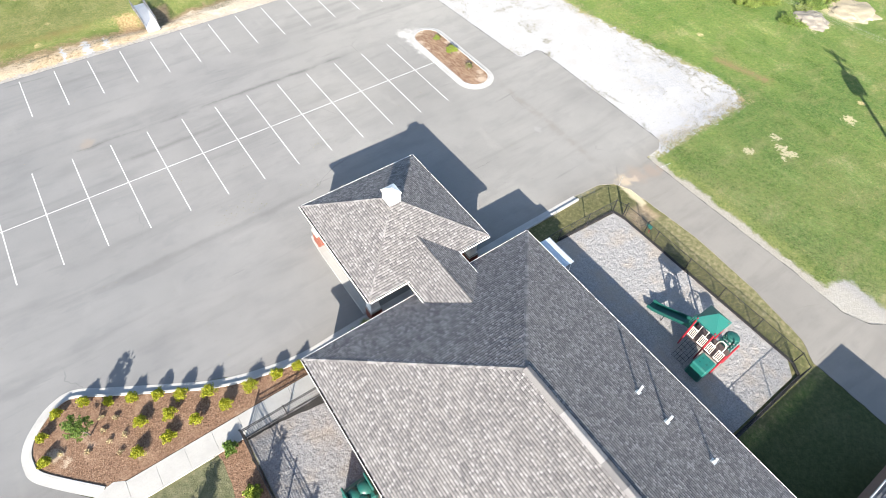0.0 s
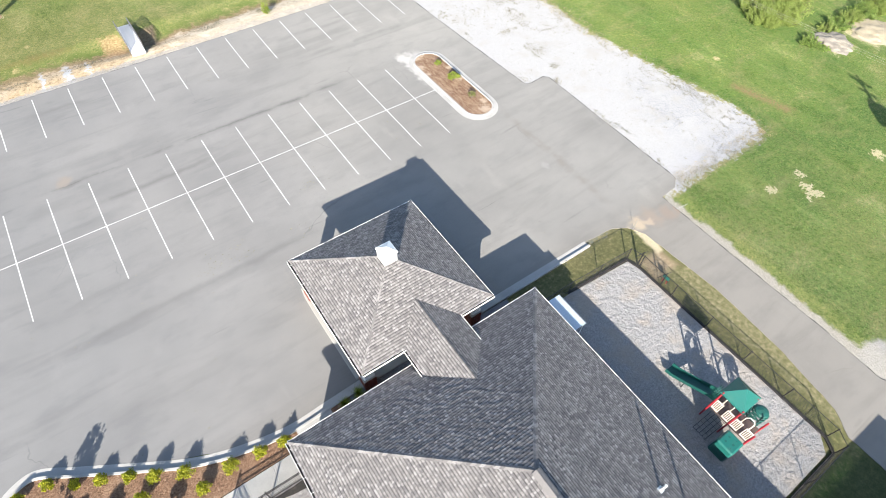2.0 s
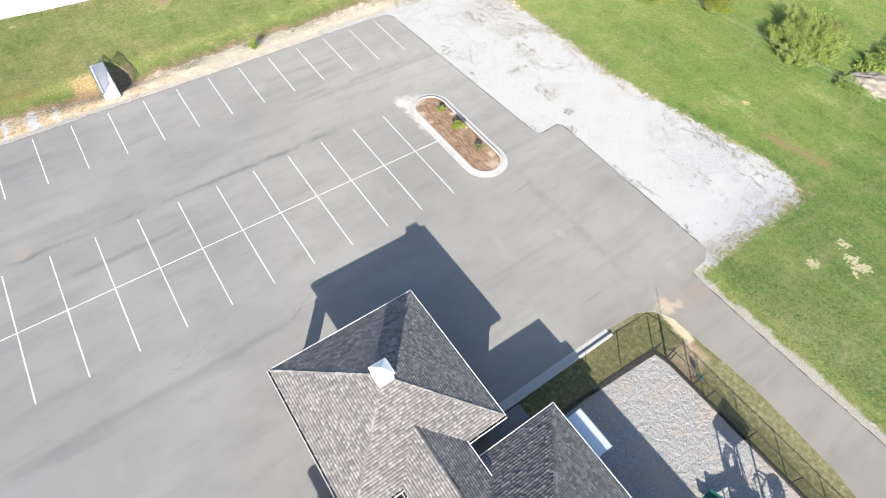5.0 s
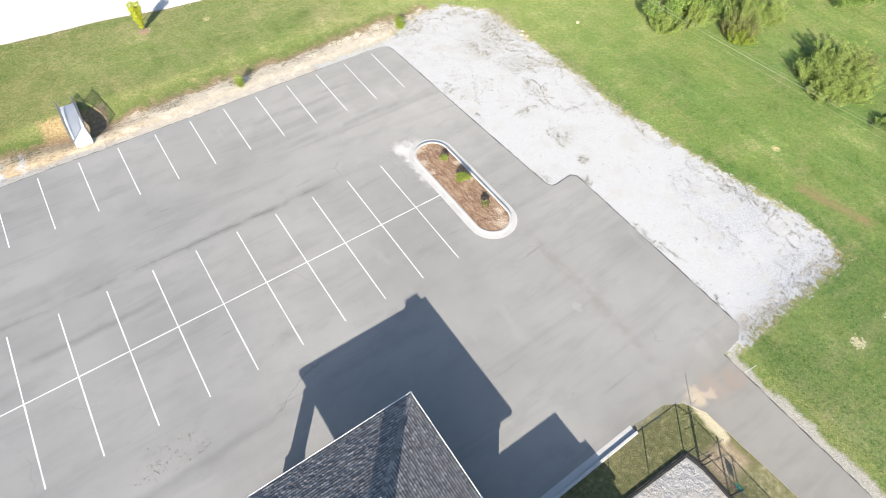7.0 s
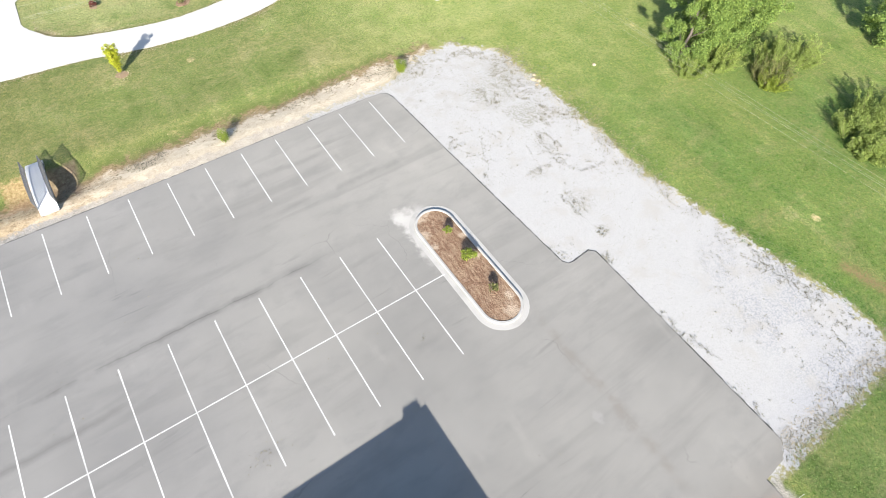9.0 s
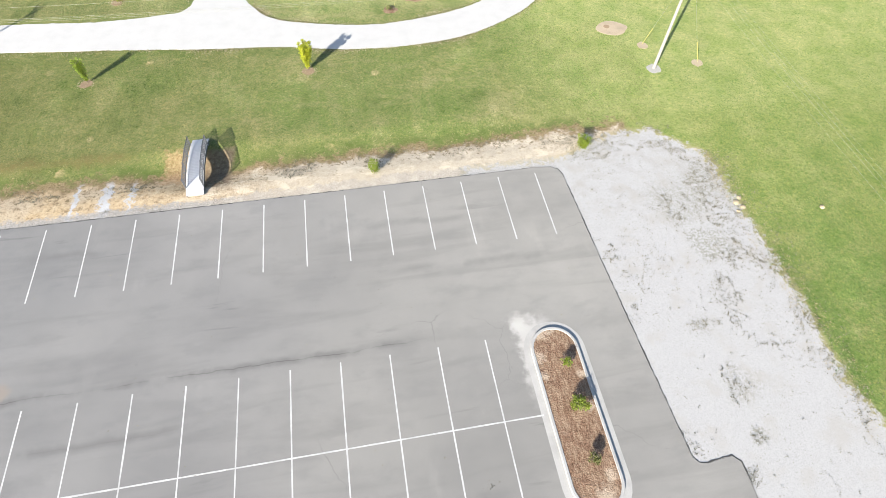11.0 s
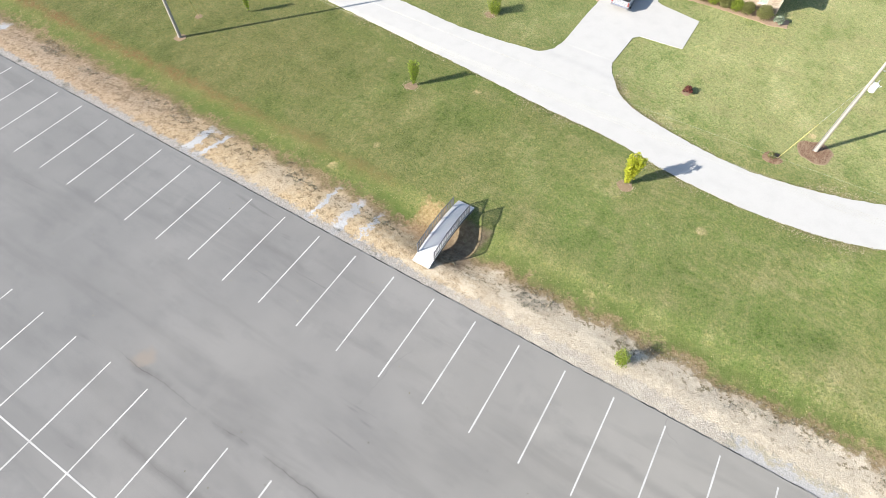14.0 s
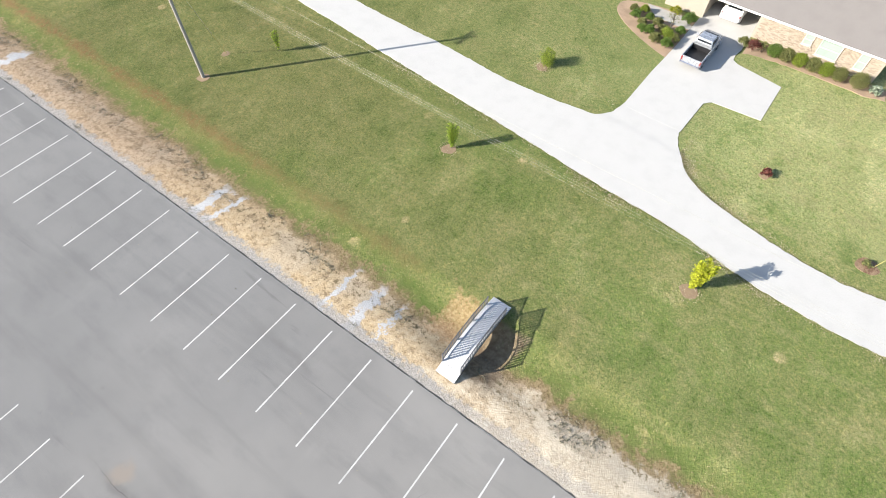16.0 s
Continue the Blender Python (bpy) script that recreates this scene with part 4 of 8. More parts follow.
def slope(poly, parent, name, pick=None, seed=0, lip=1.0):
    """A roof slope: a deck and its shingles, course by course. poly: eave start, eave end, then round; pick: a stretch of the plan
    (x0, x1, y0, y1) whose shingles are objects of their own."""
    P = [Vector(p) for p in poly]
    o, u = P[0], (P[1] - P[0]).normalized()
    n = (P[1] - P[0]).cross(P[2] - P[0]).normalized()
    if n.z < 0:
        n = -n
    v = n.cross(u) if n.cross(u).z > 0 else -n.cross(u)
    uv = [((p - o).dot(u), (p - o).dot(v)) for p in P]
    bm = bmesh.new()
    top = [bm.verts.new(p) for p in P]
    low = [bm.verts.new(p - n * 0.12) for p in P]
    bm.faces.new(top), bm.faces.new(low[::-1])
    for i in range(len(P)):
        j = (i + 1) % len(P)
        bm.faces.new((top[i], low[i], low[j], top[j]))
    bmesh.ops.recalc_face_normals(bm, faces=bm.faces)
    deck = part(name, bm, M_DECK, parent)
    rnd = random.Random(seed)
    e, vs, fs, singles = 0.145, [], [], 0
    rows = int(max(b for _, b in uv) / e)
    for r in range(rows + 1):
        y0 = r * e - 0.02
        ym = y0 + e * 0.5
        cut = []
        for (a0, b0), (a1, b1) in zip(uv, uv[1:] + uv[:1]):
            if (b0 - ym) * (b1 - ym) < 0:
                cut.append(a0 + (a1 - a0) * (ym - b0) / (b1 - b0))
        if len(cut) < 2:
            continue
        x, x1 = min(cut), max(cut)
        while x < x1 - 0.02:
            kind = rnd.randrange(3)
            w = SHW[kind]
            if x == min(cut):
                w *= rnd.uniform(0.35, 1)
            w2 = min(w, x1 - x)
            c = o + u * (x + w2 / 2) + v * ym
            if pick and singles < 290 and w2 == SHW[kind] and pick[0] < c.x < pick[1] and pick[2] < c.y < pick[3]:
                m = Matrix((u, v, n)).transposed().to_4x4()
                m.translation = o + u * x + v * y0
                if u.cross(v).dot(n) < 0:
                    m = Matrix((-u, v, n)).transposed().to_4x4()
                    m.translation = o + u * (x + w2) + v * y0
                put_mesh("shingle", TABS[kind], deck, m)
                singles += 1
            else:
                g = rnd.choice((-0.006, 0.0, 0.012)) + rnd.uniform(0.0, 0.003)
                q = len(vs)
                top = 0.004 + (0.014 + g) * lip
                mid = 0.004 + (0.014 + g) * lip * 0.45
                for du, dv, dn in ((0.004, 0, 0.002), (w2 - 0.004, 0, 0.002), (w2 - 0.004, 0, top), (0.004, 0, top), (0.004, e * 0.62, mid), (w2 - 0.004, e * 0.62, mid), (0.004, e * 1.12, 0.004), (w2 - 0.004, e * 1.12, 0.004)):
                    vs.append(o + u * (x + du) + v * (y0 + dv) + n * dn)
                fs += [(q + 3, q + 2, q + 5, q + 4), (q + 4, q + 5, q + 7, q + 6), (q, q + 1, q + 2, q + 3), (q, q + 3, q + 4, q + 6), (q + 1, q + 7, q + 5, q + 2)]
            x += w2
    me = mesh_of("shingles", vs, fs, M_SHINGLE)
    me.materials.append(M_SHADOW_LINE)
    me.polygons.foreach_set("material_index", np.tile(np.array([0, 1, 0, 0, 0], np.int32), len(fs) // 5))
    ob = put_mesh("shingles", me, deck)
    ob["kind"] = "stuff"
    return deck


def caps(parent, name, a, b, n1, n2, w=0.17, lift=0.024, step=0.2):
    """Overlapping cap shingles along a hip or ridge from low a to high b; n1, n2 lie across it on its two slopes."""
    a, b = Vector(a), Vector(b)
    d = b - a
    k = max(1, int(d.length / step))
    vs, fs = [], []
    for i in range(k):
        p, q = a + d * (i / k), a + d * min(1, (i + 1.15) / k)
        up0, up1 = Vector((0, 0, lift + 0.010)), Vector((0, 0, lift))
        s = len(vs)
        for c, up in ((p, up0), (q, up1)):
            vs += [c + up, c + up + Vector(n1) * w, c + up + Vector(n2) * w]
        vs += [p + Vector(n1) * w + up1 * 0.3, p + Vector(n2) * w + up1 * 0.3]
        fs += [(s, s + 1, s + 4, s + 3), (s, s + 3, s + 5, s + 2), (s, s + 6, s + 1), (s, s + 2, s + 7)]
    ob = put_mesh(name, mesh_of(name, vs, fs, M_CAP), parent)
    ob["kind"] = "stuff"
    return ob


def gutter(parent, a, b, out):
    """A white gutter from a to b, open above, with hangers across its dark inside."""
    a, b, out = Vector(a), Vector(b), Vector(out)
    d = (b - a).normalized()
    rz = math.degrees(math.atan2(d.y, d.x))
    L, mid = (b - a).length, (a + b) / 2
    bm = bmesh.new()
    if out.x > 0.5 or out.y > 0.5:          # a plain drip edge and fascia
        box(bm, mid + out * 0.015 + Vector((0, 0, -0.06)), (L + 0.03, 0.032, 0.17), rz, 0.006)
        return part("fascia", bm, M_WHITE, parent)
    box(bm, mid + out * 0.135 + Vector((0, 0, -0.03)), (L, 0.016, 0.13), rz)
    box(bm, mid + out * 0.012 + Vector((0, 0, -0.10)), (L, 0.012, 0.14), rz)
    g = part("gutter", bm, M_WHITE, parent)
    # the inside of the white gutter is coloured dark along its whole length
    bm = bmesh.new()
    box(bm, mid + out * 0.072 + Vector((0, 0, -0.085)), (L, 0.105, 0.03), rz)
    part("trough", bm, M_GUTTER, g, "dark inside of the gutter")
    n = max(2, int(L / 0.75))
    me = bpy.data.meshes.new("hanger")
    hb = bmesh.new()
    box(hb, (0, 0, 0), (0.024, 0.125, 0.012))
    hb.to_mesh(me), hb.free()
    me.materials.append(M_WHITE)
    for i in range(n):
        p = a + (b - a) * ((i + 0.5) / n) + out * 0.07 + Vector((0, 0, 0.032))
        put_mesh("hanger", me, g, pose(*p, 0, 0, rz))


def wall(parent, a, b, z0, z1, mat, name="wall", thick=0.24):
    a, b = Vector(a), Vector(b)
    bm = bmesh.new()
    box(bm, (*((a + b) / 2), (z0 + z1) / 2), ((b - a).length, thick, z1 - z0), math.degrees(math.atan2(b.y - a.y, b.x - a.x)))
    return part(name, bm, mat, parent)


PITCH = 0.50
X0, X1, YN, YS, ZE = 2.54, 17.83, 13.14, -28.0, 3.0
XR = (X0 + X1) / 2
H = (X1 - X0) / 2
ZR = ZE + H * PITCH
school = thing("school_building", (0, 0, 0), "one-storey brick building with a grey shingled hip roof and white gutters", "building")
A, B, C, D = (X0, YN, ZE), (X1, YN, ZE), (X1, YS, ZE), (X0, YS, ZE)
RN, RS = (XR, 5.15, ZR), (XR, YS + H, ZR)
NORTH = (ZR - ZE) / (YN - 5.15)          # pitch of the north hip end
slope([D, A, RN, RS], school, "roof_west", pick=(6.6, 9.9, 1.0, 4.6), seed=1)
slope([A, B, RN], school, "roof_north", seed=2, lip=0.95)
slope([B, C, RS, RN], school, "roof_east", seed=3, lip=0.9)
slope([C, D, RS], school, "roof_south", seed=4)
W1, N1, E1, S1 = (-0.882, 0, -0.472), (0, 0.882, -0.472), (0.882, 0, -0.472), (0, -0.882, -0.472)
caps(school, "hip_cap", A, RN, W1, N1)
caps(school, "hip_cap", B, RN, E1, N1)
caps(school, "hip_cap", C, RS, E1, S1)
caps(school, "hip_cap", D, RS, W1, S1)
caps(school, "ridge_cap", RN, RS, W1, E1, 0.24, 0.085, 1.2)
gutter(school, D, A, (-1, 0, 0))
gutter(school, B, C, (1, 0, 0))
gutter(school, A, (9.5, YN, ZE), (0, 1, 0))
gutter(school, (13.12, YN, ZE), B, (0, 1, 0))
IN = 0.5
for a, b in (((X0 + IN, YN - IN), (X1 - IN, YN - IN)), ((X0 + IN, YS + IN), (X1 - IN, YS + IN)), ((X0 + IN, YS + IN), (X0 + IN, YN - IN)), ((X1 - IN, YS + IN), (X1 - IN, YN - IN))):
    wall(school, a, b, -0.1, ZE - 0.05, M_BRICK_WALL)
bm = bmesh.new()
box(bm, (XR, (YN + YS) / 2, ZE - 0.14), (X1 - X0 - 0.06, YN - YS - 0.06, 0.03))
part("soffit", bm, M_WHITE, school)
# east wing
wx0, wx1, wy0, wy1 = 14.0, 25.93, -7.7, -20.2
wr = ZE + (wy0 - wy1) / 2 * PITCH
wym, wh = (wy0 + wy1) / 2, (wy0 - wy1) / 2
slope([(wx1, wy0, ZE), (X1 - 0.6, wy0, ZE), (XR + 1.0, wym, wr), (wx1 - wh, wym, wr)], school, "wing_roof_north", seed=5)
slope([(wx1, wy0, ZE), (wx1, wy1, ZE), (wx1 - wh, wym, wr)], school, "wing_roof_east", seed=6)
slope([(X1 - 0.6, wy1, ZE), (wx1, wy1, ZE), (wx1 - wh, wym, wr), (XR + 1.0, wym, wr)], school, "wing_roof_south", seed=7)
gutter(school, (X1, wy0, ZE), (wx1, wy0, ZE), (0, 1, 0))
gutter(school, (wx1, wy0, ZE), (wx1, wy1, ZE), (1, 0, 0))
for a, b in (((X1 - IN, wy0 - IN), (wx1 - IN, wy0 - IN)), ((wx1 - IN, wy0 - IN), (wx1 - IN, wy1 + IN)), ((X1 - IN, wy1 + IN), (wx1 - IN, wy1 + IN))):
    wall(school, a, b, -0.1, ZE - 0.05, M_BRICK_WALL)

# plumbing vents on the east slope
for vx, vy, hgt in ((14.75, 1.75, 0.74), (14.78, 0.0, 0.74), (15.25, -2.4, 0.45)):
    z = ZE + (X1 - vx) * PITCH
    v = thing("roof_vent", (vx, vy, z), "white plastic vent pipe with a pale flashing on the shingles", "roof vent", "roof vents")
    bm = bmesh.new()
    bar(bm, (0, 0, -0.15), (0, 0, hgt), 0.06, n=10)
    part("pipe", bm, M_PVC, v)
    bm = bmesh.new()
    box(bm, (0.02, 0, 0.03), (0.34, 0.26, 0.012), 0, 0.004, 0, math.degrees(math.atan(PITCH)))
    bar(bm, (0, 0, 0.02), (0, 0, 0.14), 0.10, 0.065, n=10)
    part("flashing", bm, M_PVC, v)

# ---------------------------------------------------------------- entrance canopy
cx0, cx1, cy0, cy1, cz = 7.03, 15.33, 13.9, 22.27, 3.5
cxm, cym, ch = (cx0 + cx1) / 2, (cy0 + cy1) / 2, (cx1 - cx0) / 2
zt = cz + ch * PITCH
canopy = thing("entrance_canopy", (0, 0, 0), "drive-through entrance canopy with a grey shingled pyramid roof on brick columns", "canopy")
p1, p2 = (cxm, cy0 + ch, zt), (cxm, cy1 - ch, zt)
slope([(cx0, cy0, cz), (cx0, cy1, cz), p2, p1], canopy, "roof_west", pick=(8.2, 10.9, 16.6, 19.6), seed=11)
slope([(cx0, cy1, cz), (cx1, cy1, cz), p2], canopy, "roof_north", seed=12, lip=0.9)
slope([(cx1, cy1, cz), (cx1, cy0, cz), p1, p2], canopy, "roof_east", seed=13, lip=0.9)
slope([(cx1, cy0, cz), (cx0, cy0, cz), p1], canopy, "roof_south", seed=14)
for c, q, n1, n2 in (((cx0, cy1, cz), p2, W1, N1), ((cx1, cy1, cz), p2, E1, N1), ((cx0, cy0, cz), p1, W1, S1), ((cx1, cy0, cz), p1, E1, S1)):
    caps(canopy, "hip_cap", c, q, n1, n2, 0.15 if n2 is N1 else 0.09)
gx0, gx1 = 9.55, 13.1
gxm, gz = (gx0 + gx1) / 2, cz + (gx1 - gx0) / 2 * PITCH
ym = YN - (cz - ZE) / NORTH
yr0, yr1 = YN - (gz - ZE) / NORTH, cy0 + (gz - cz) / PITCH
slope([(gx0, ym, cz), (gx0, cy0, cz), (gxm, yr1, gz), (gxm, yr0, gz)], canopy, "link_roof_west", seed=15)
slope([(gx1, cy0, cz), (gx1, ym, cz), (gxm, yr0, gz), (gxm, yr1, gz)], canopy, "link_roof_east", seed=16, lip=0.9)
for a, b, out in (((cx0, cy0, cz), (cx0, cy1, cz), (-1, 0, 0)), ((cx0, cy1, cz), (cx1, cy1, cz), (0, 1, 0)), ((cx1, cy1, cz), (cx1, cy0, cz), (1, 0, 0)),
                  ((gx0, cy0, cz), (cx0, cy0, cz), (0, -1, 0)), ((cx1, cy0, cz), (gx1, cy0, cz), (0, -1, 0)),
                  ((gx0, ym, cz), (gx0, cy0, cz), (-1, 0, 0)), ((gx1, cy0, cz), (gx1, ym, cz), (1, 0, 0))):
    gutter(canopy, a, b, out)
bm = bmesh.new()
box(bm, (cxm, cym, cz - 0.16), (cx1 - cx0 - 0.06, cy1 - cy0 - 0.06, 0.03))
box(bm, (gxm, 13.0, cz - 0.16), (gx1 - gx0 - 0.06, 1.8, 0.03))
part("soffit", bm, M_WHITE, canopy)
for a, b in (((cx0 + 0.55, cy0 + 0.55), (cx0 + 0.55, cy1 - 0.55)), ((cx1 - 0.55, cy0 + 0.55), (cx1 - 0.55, cy1 - 0.55)), ((cx0 + 0.55, cy1 - 0.55), (cx1 - 0.55, cy1 - 0.55)), ((cx0 + 0.55, cy0 + 0.55), (cx1 - 0.55, cy0 + 0.55))):
    wall(canopy, a, b, cz - 0.55, cz - 0.17, M_WHITE, "beam", 0.3)


def bricks(parent, w, h):
    """A square brick pier: courses of bricks round a mortar core."""
    bm = bmesh.new()
    box(bm, (0, 0, h / 2), (w - 0.03, w - 0.03, h))
    part("mortar_core", bm, M_KERB, parent)
    me = bpy.data.meshes.new("brick")
    b2 = bmesh.new()
    box(b2, (0, 0, 0), (0.212, 0.095, 0.066), 0, 0.004)
    b2.to_mesh(me), b2.free()
    me.materials.append(M_BRICK)
    rows = int(h / 0.076)
    for r in range(rows):
        for s in range(4):
            for k in range(3):
                t = -w / 2 + 0.12 + 0.225 * k - (0.04 if r % 2 else 0)
                off = w / 2 - 0.05
                rx, ry, rz = ((t, -off, 0), (off, t, 90), (-t, off, 0), (-off, -t, 90))[s]
                put_mesh("brick", me, parent, pose(rx, ry, 0.04 + r * 0.076, 0, 0, rz))


for px, py in ((cx0 + 0.55, cy1 - 0.6), (cx1 - 0.55, cy1 - 0.6), (cx0 + 0.55, cy0 + 0.85), (cx1 - 0.55, cy0 + 0.85)):
    col = put_mesh("column", None, canopy, pose(px, py, 0.1))
    col["label"] = "red brick pier with a white post above"
    bricks(col, 0.72, 1.1)
    bm = bmesh.new()
    box(bm, (0, 0, 1.14), (0.80, 0.80, 0.08), 0, 0.015)
    part("cap_stone", bm, M_CONC, col)
    bm = bmesh.new()
    box(bm, (0, 0, 2.05), (0.56, 0.56, 1.76), 0, 0.02)
    box(bm, (0, 0, 1.25), (0.64, 0.64, 0.16), 0, 0.02)
    box(bm, (0, 0, 2.82), (0.64, 0.64, 0.14), 0, 0.02)
    part("post", bm, M_WHITE, col)
for x in (cx0 + 0.5, cx1 - 0.5):
    bm = bmesh.new()
    slab(bm, smooth_line([(x - 0.42, 15.3), (x - 0.42, 21.9), (x, 22.25), (x + 0.42, 21.9), (x + 0.42, 15.3)], 4), -0.05, 0.13)
    tagged(part("canopy_kerb", bm, M_CONC), "pale concrete kerb island under the canopy columns", "kerb", kind="structure")

cup = thing("cupola", (cxm, cym, zt - 0.22), "white louvred cupola on the canopy roof peak", "cupola")
bm = bmesh.new()
box(bm, (0, 0, 0.35), (0.80, 0.80, 0.74), 0, 0.02)
part("body", bm, M_WHITE, cup)
bm = bmesh.new()
box(bm, (0, 0, 0.75), (0.90, 0.90, 0.06), 0, 0.015)
bmesh.ops.create_cone(bm, cap_ends=True, segments=4, radius1=0.62, radius2=0.03, depth=0.26, matrix=pose(0, 0, 0.90, 0, 0, 45))
part("cap", bm, M_WHITE, cup)
for rz in (0, 90, 180, 270):
    lv = put_mesh("louvre", None, cup, pose(0, 0, 0.35, 0, 0, rz))
    for k in range(5):
        bm = bmesh.new()
        box(bm, (0.415, 0, -0.2 + 0.1 * k), (0.02, 0.5, 0.05), 0, 0, 0, 25)
        part("slat", bm, M_WHITE, lv)


# ---------------------------------------------------------------- plants
M_YELLOW = make_leaf("yellow_green_leaf", (0.10, 0.135, 0.008), (0.42, 0.40, 0.022), (0.22, 0.25, 0.012))
M_GREEN = make_leaf("green_leaf", (0.040, 0.085, 0.014), (0.17, 0.25, 0.042))
M_TREE = make_leaf("tree_leaf", (0.060, 0.115, 0.024), (0.24, 0.33, 0.075), (0.15, 0.215, 0.048))
M_GOLD = make_leaf("golden_sapling_leaf", (0.16, 0.20, 0.012), (0.56, 0.57, 0.045), (0.36, 0.40, 0.025))
M_WILD = make_leaf("wild_bush_leaf", (0.10, 0.155, 0.03), (0.29, 0.35, 0.09), (0.19, 0.25, 0.055))
M_LIME = make_leaf("lime_leaf", (0.075, 0.125, 0.014), (0.27, 0.32, 0.04), (0.15, 0.20, 0.022))
M_OLIVE = make_leaf("olive_leaf", (0.07, 0.085, 0.026), (0.25, 0.25, 0.085))
M_RED = make_leaf("dark_red_leaf", (0.06, 0.018, 0.015), (0.16, 0.05, 0.035))
M_STRAW = make_leaf("straw_tuft", (0.24, 0.19, 0.10), (0.46, 0.39, 0.23))
M_FRESH = make_leaf("fresh_sapling_leaf", (0.085, 0.145, 0.014), (0.34, 0.43, 0.05), (0.20, 0.28, 0.028))
M_PALELEAF = make_leaf("pale_grey_green_leaf", (0.10, 0.14, 0.085), (0.40, 0.46, 0.36))
M_BARK = paint("bark", (0.11, 0.095, 0.08), 0.95, scale=20, vary=0.35, bumpy=0.5)
M_TWIG = paint("grey_twig", (0.13, 0.10, 0.085), 0.9)


def leaves(name, clumps, count, size, mat, parent, seed, up=0.25):
    """A cloud of small folded leaves round clumps, rows of (x, y, z, radius); one mesh."""
    r = np.random.RandomState(seed)
    c = np.array(clumps, float)
    wts = c[:, 3] ** 2
    pick = r.choice(len(c), count, p=wts / wts.sum())
    d = r.normal(size=(count, 3))
    d /= np.linalg.norm(d, axis=1)[:, None]
    p = c[pick, :3] + d * (c[pick, 3] * r.uniform(0.35, 1.1, count))[:, None]
    ax = r.normal(size=(count, 3)) * (1, 1, 0.7) + d * 0.5
    ax[:, 2] += up
    ax /= np.linalg.norm(ax, axis=1)[:, None]
    sd = np.cross(ax, r.normal(size=(count, 3)))
    sd /= np.linalg.norm(sd, axis=1)[:, None] + 1e-6
    nn = np.cross(ax, sd)
    s = size * r.uniform(0.6, 1.35, count)[:, None]
    v = np.stack([p - ax * s, p + sd * s * 0.48 + nn * s * 0.12, p + ax * s, p - sd * s * 0.48 + nn * s * 0.12], 1).reshape(-1, 3)
    v[:, 2] = np.maximum(v[:, 2], 0.0)
    me = bpy.data.meshes.new(name)
    q = np.arange(count) * 4
    f = np.concatenate([np.stack([q, q + 1, q + 2], 1), np.stack([q, q + 2, q + 3], 1)])
    me.from_pydata(v.tolist(), [], f.tolist())
    me.materials.append(mat)
    ob = put_mesh(name, me, parent)
    return ob


def shrub(at, r, h, mat, label, seed, count=420, size=0.07, group="", name="shrub", category="shrub", stems=True, upright=False, clipped=False):
    """A low bush: short stems and a loose, lumpy crown of leaves."""
    s = thing(name, at, label, category, group)
    rnd = random.Random(seed)
    cl = []
    for k in range(15):
        a, q = k * 2.4 + rnd.uniform(-0.4, 0.4), math.sqrt((k + 0.6) / 15) * rnd.uniform(0.6, 0.82)
        cl.append((math.cos(a) * q * r, math.sin(a) * q * r, h * (0.78 - 0.5 * q) * rnd.uniform(0.8, 1.1), r * rnd.uniform(0.22, 0.36)))
    cl.append((0, 0, h * 0.62, r * 0.5))
    if upright:
        cl = [(x * 0.8, y * 0.8, h * (0.15 + 0.8 * k / len(cl)), r * (0.55 if k < 7 else 0.35)) for k, (x, y, z, q) in enumerate(cl)]
    if clipped:
        cl = [(0, 0, h * 0.5, r * 0.93)] * 3
        for k in range(34):
            z, a = 1 - 1.5 * (k + 0.5) / 34, k * 2.4
            q = math.sqrt(1 - z * z) * r * 0.84
            cl.append((math.cos(a) * q, math.sin(a) * q, h * (0.5 + 0.42 * z), r * rnd.uniform(0.18, 0.30)))
    leaves("foliage", cl, count, size, mat, s, seed)
    if stems:
        bm = bmesh.new()
        for k in range(5):
            a = rnd.uniform(0, 6.28)
            bar(bm, (0, 0, -0.05), (math.cos(a) * r * 0.5, math.sin(a) * r * 0.5, h * 0.6), 0.014, 0.006, 5)
        part("stems", bm, M_TWIG, s)
    return s


def wild_bush(at, r, h, mat, label, seed, count, size):
    """A rank bush: shoots of uneven length fanning out of a wide base, leafy all along."""
    s = thing("wild_bush", at, label, "bush", "wild bushes")
    rnd = random.Random(seed)
    bm, cl = bmesh.new(), []
    for k in range(64):
        a, q = rnd.uniform(0, 6.28), r * math.sqrt(rnd.uniform(0.0, 1.0))
        foot = Vector((math.cos(a) * q * 0.75, math.sin(a) * q * 0.75, -0.05))
        rise = h * rnd.uniform(0.45, 1.15) * (1.05 - 0.45 * q / r)
        tip = foot + Vector((math.cos(a) * q * 0.55 + rnd.uniform(-0.2, 0.2), math.sin(a) * q * 0.55 + rnd.uniform(-0.2, 0.2), rise))
        if k % 2 == 0:
            bar(bm, foot, tip, 0.02, 0.006, 4)
        for i in range(5):
            t = (i + 0.8) / 5
            c = foot.lerp(tip, t)
            cl.append((c.x, c.y, max(c.z, 0.1), r * rnd.uniform(0.10, 0.20) * (1.15 - 0.5 * t)))
    part("stems", bm, M_TWIG, s)
    leaves("foliage", cl, count, size, mat, s, seed, 0.5)
    return s


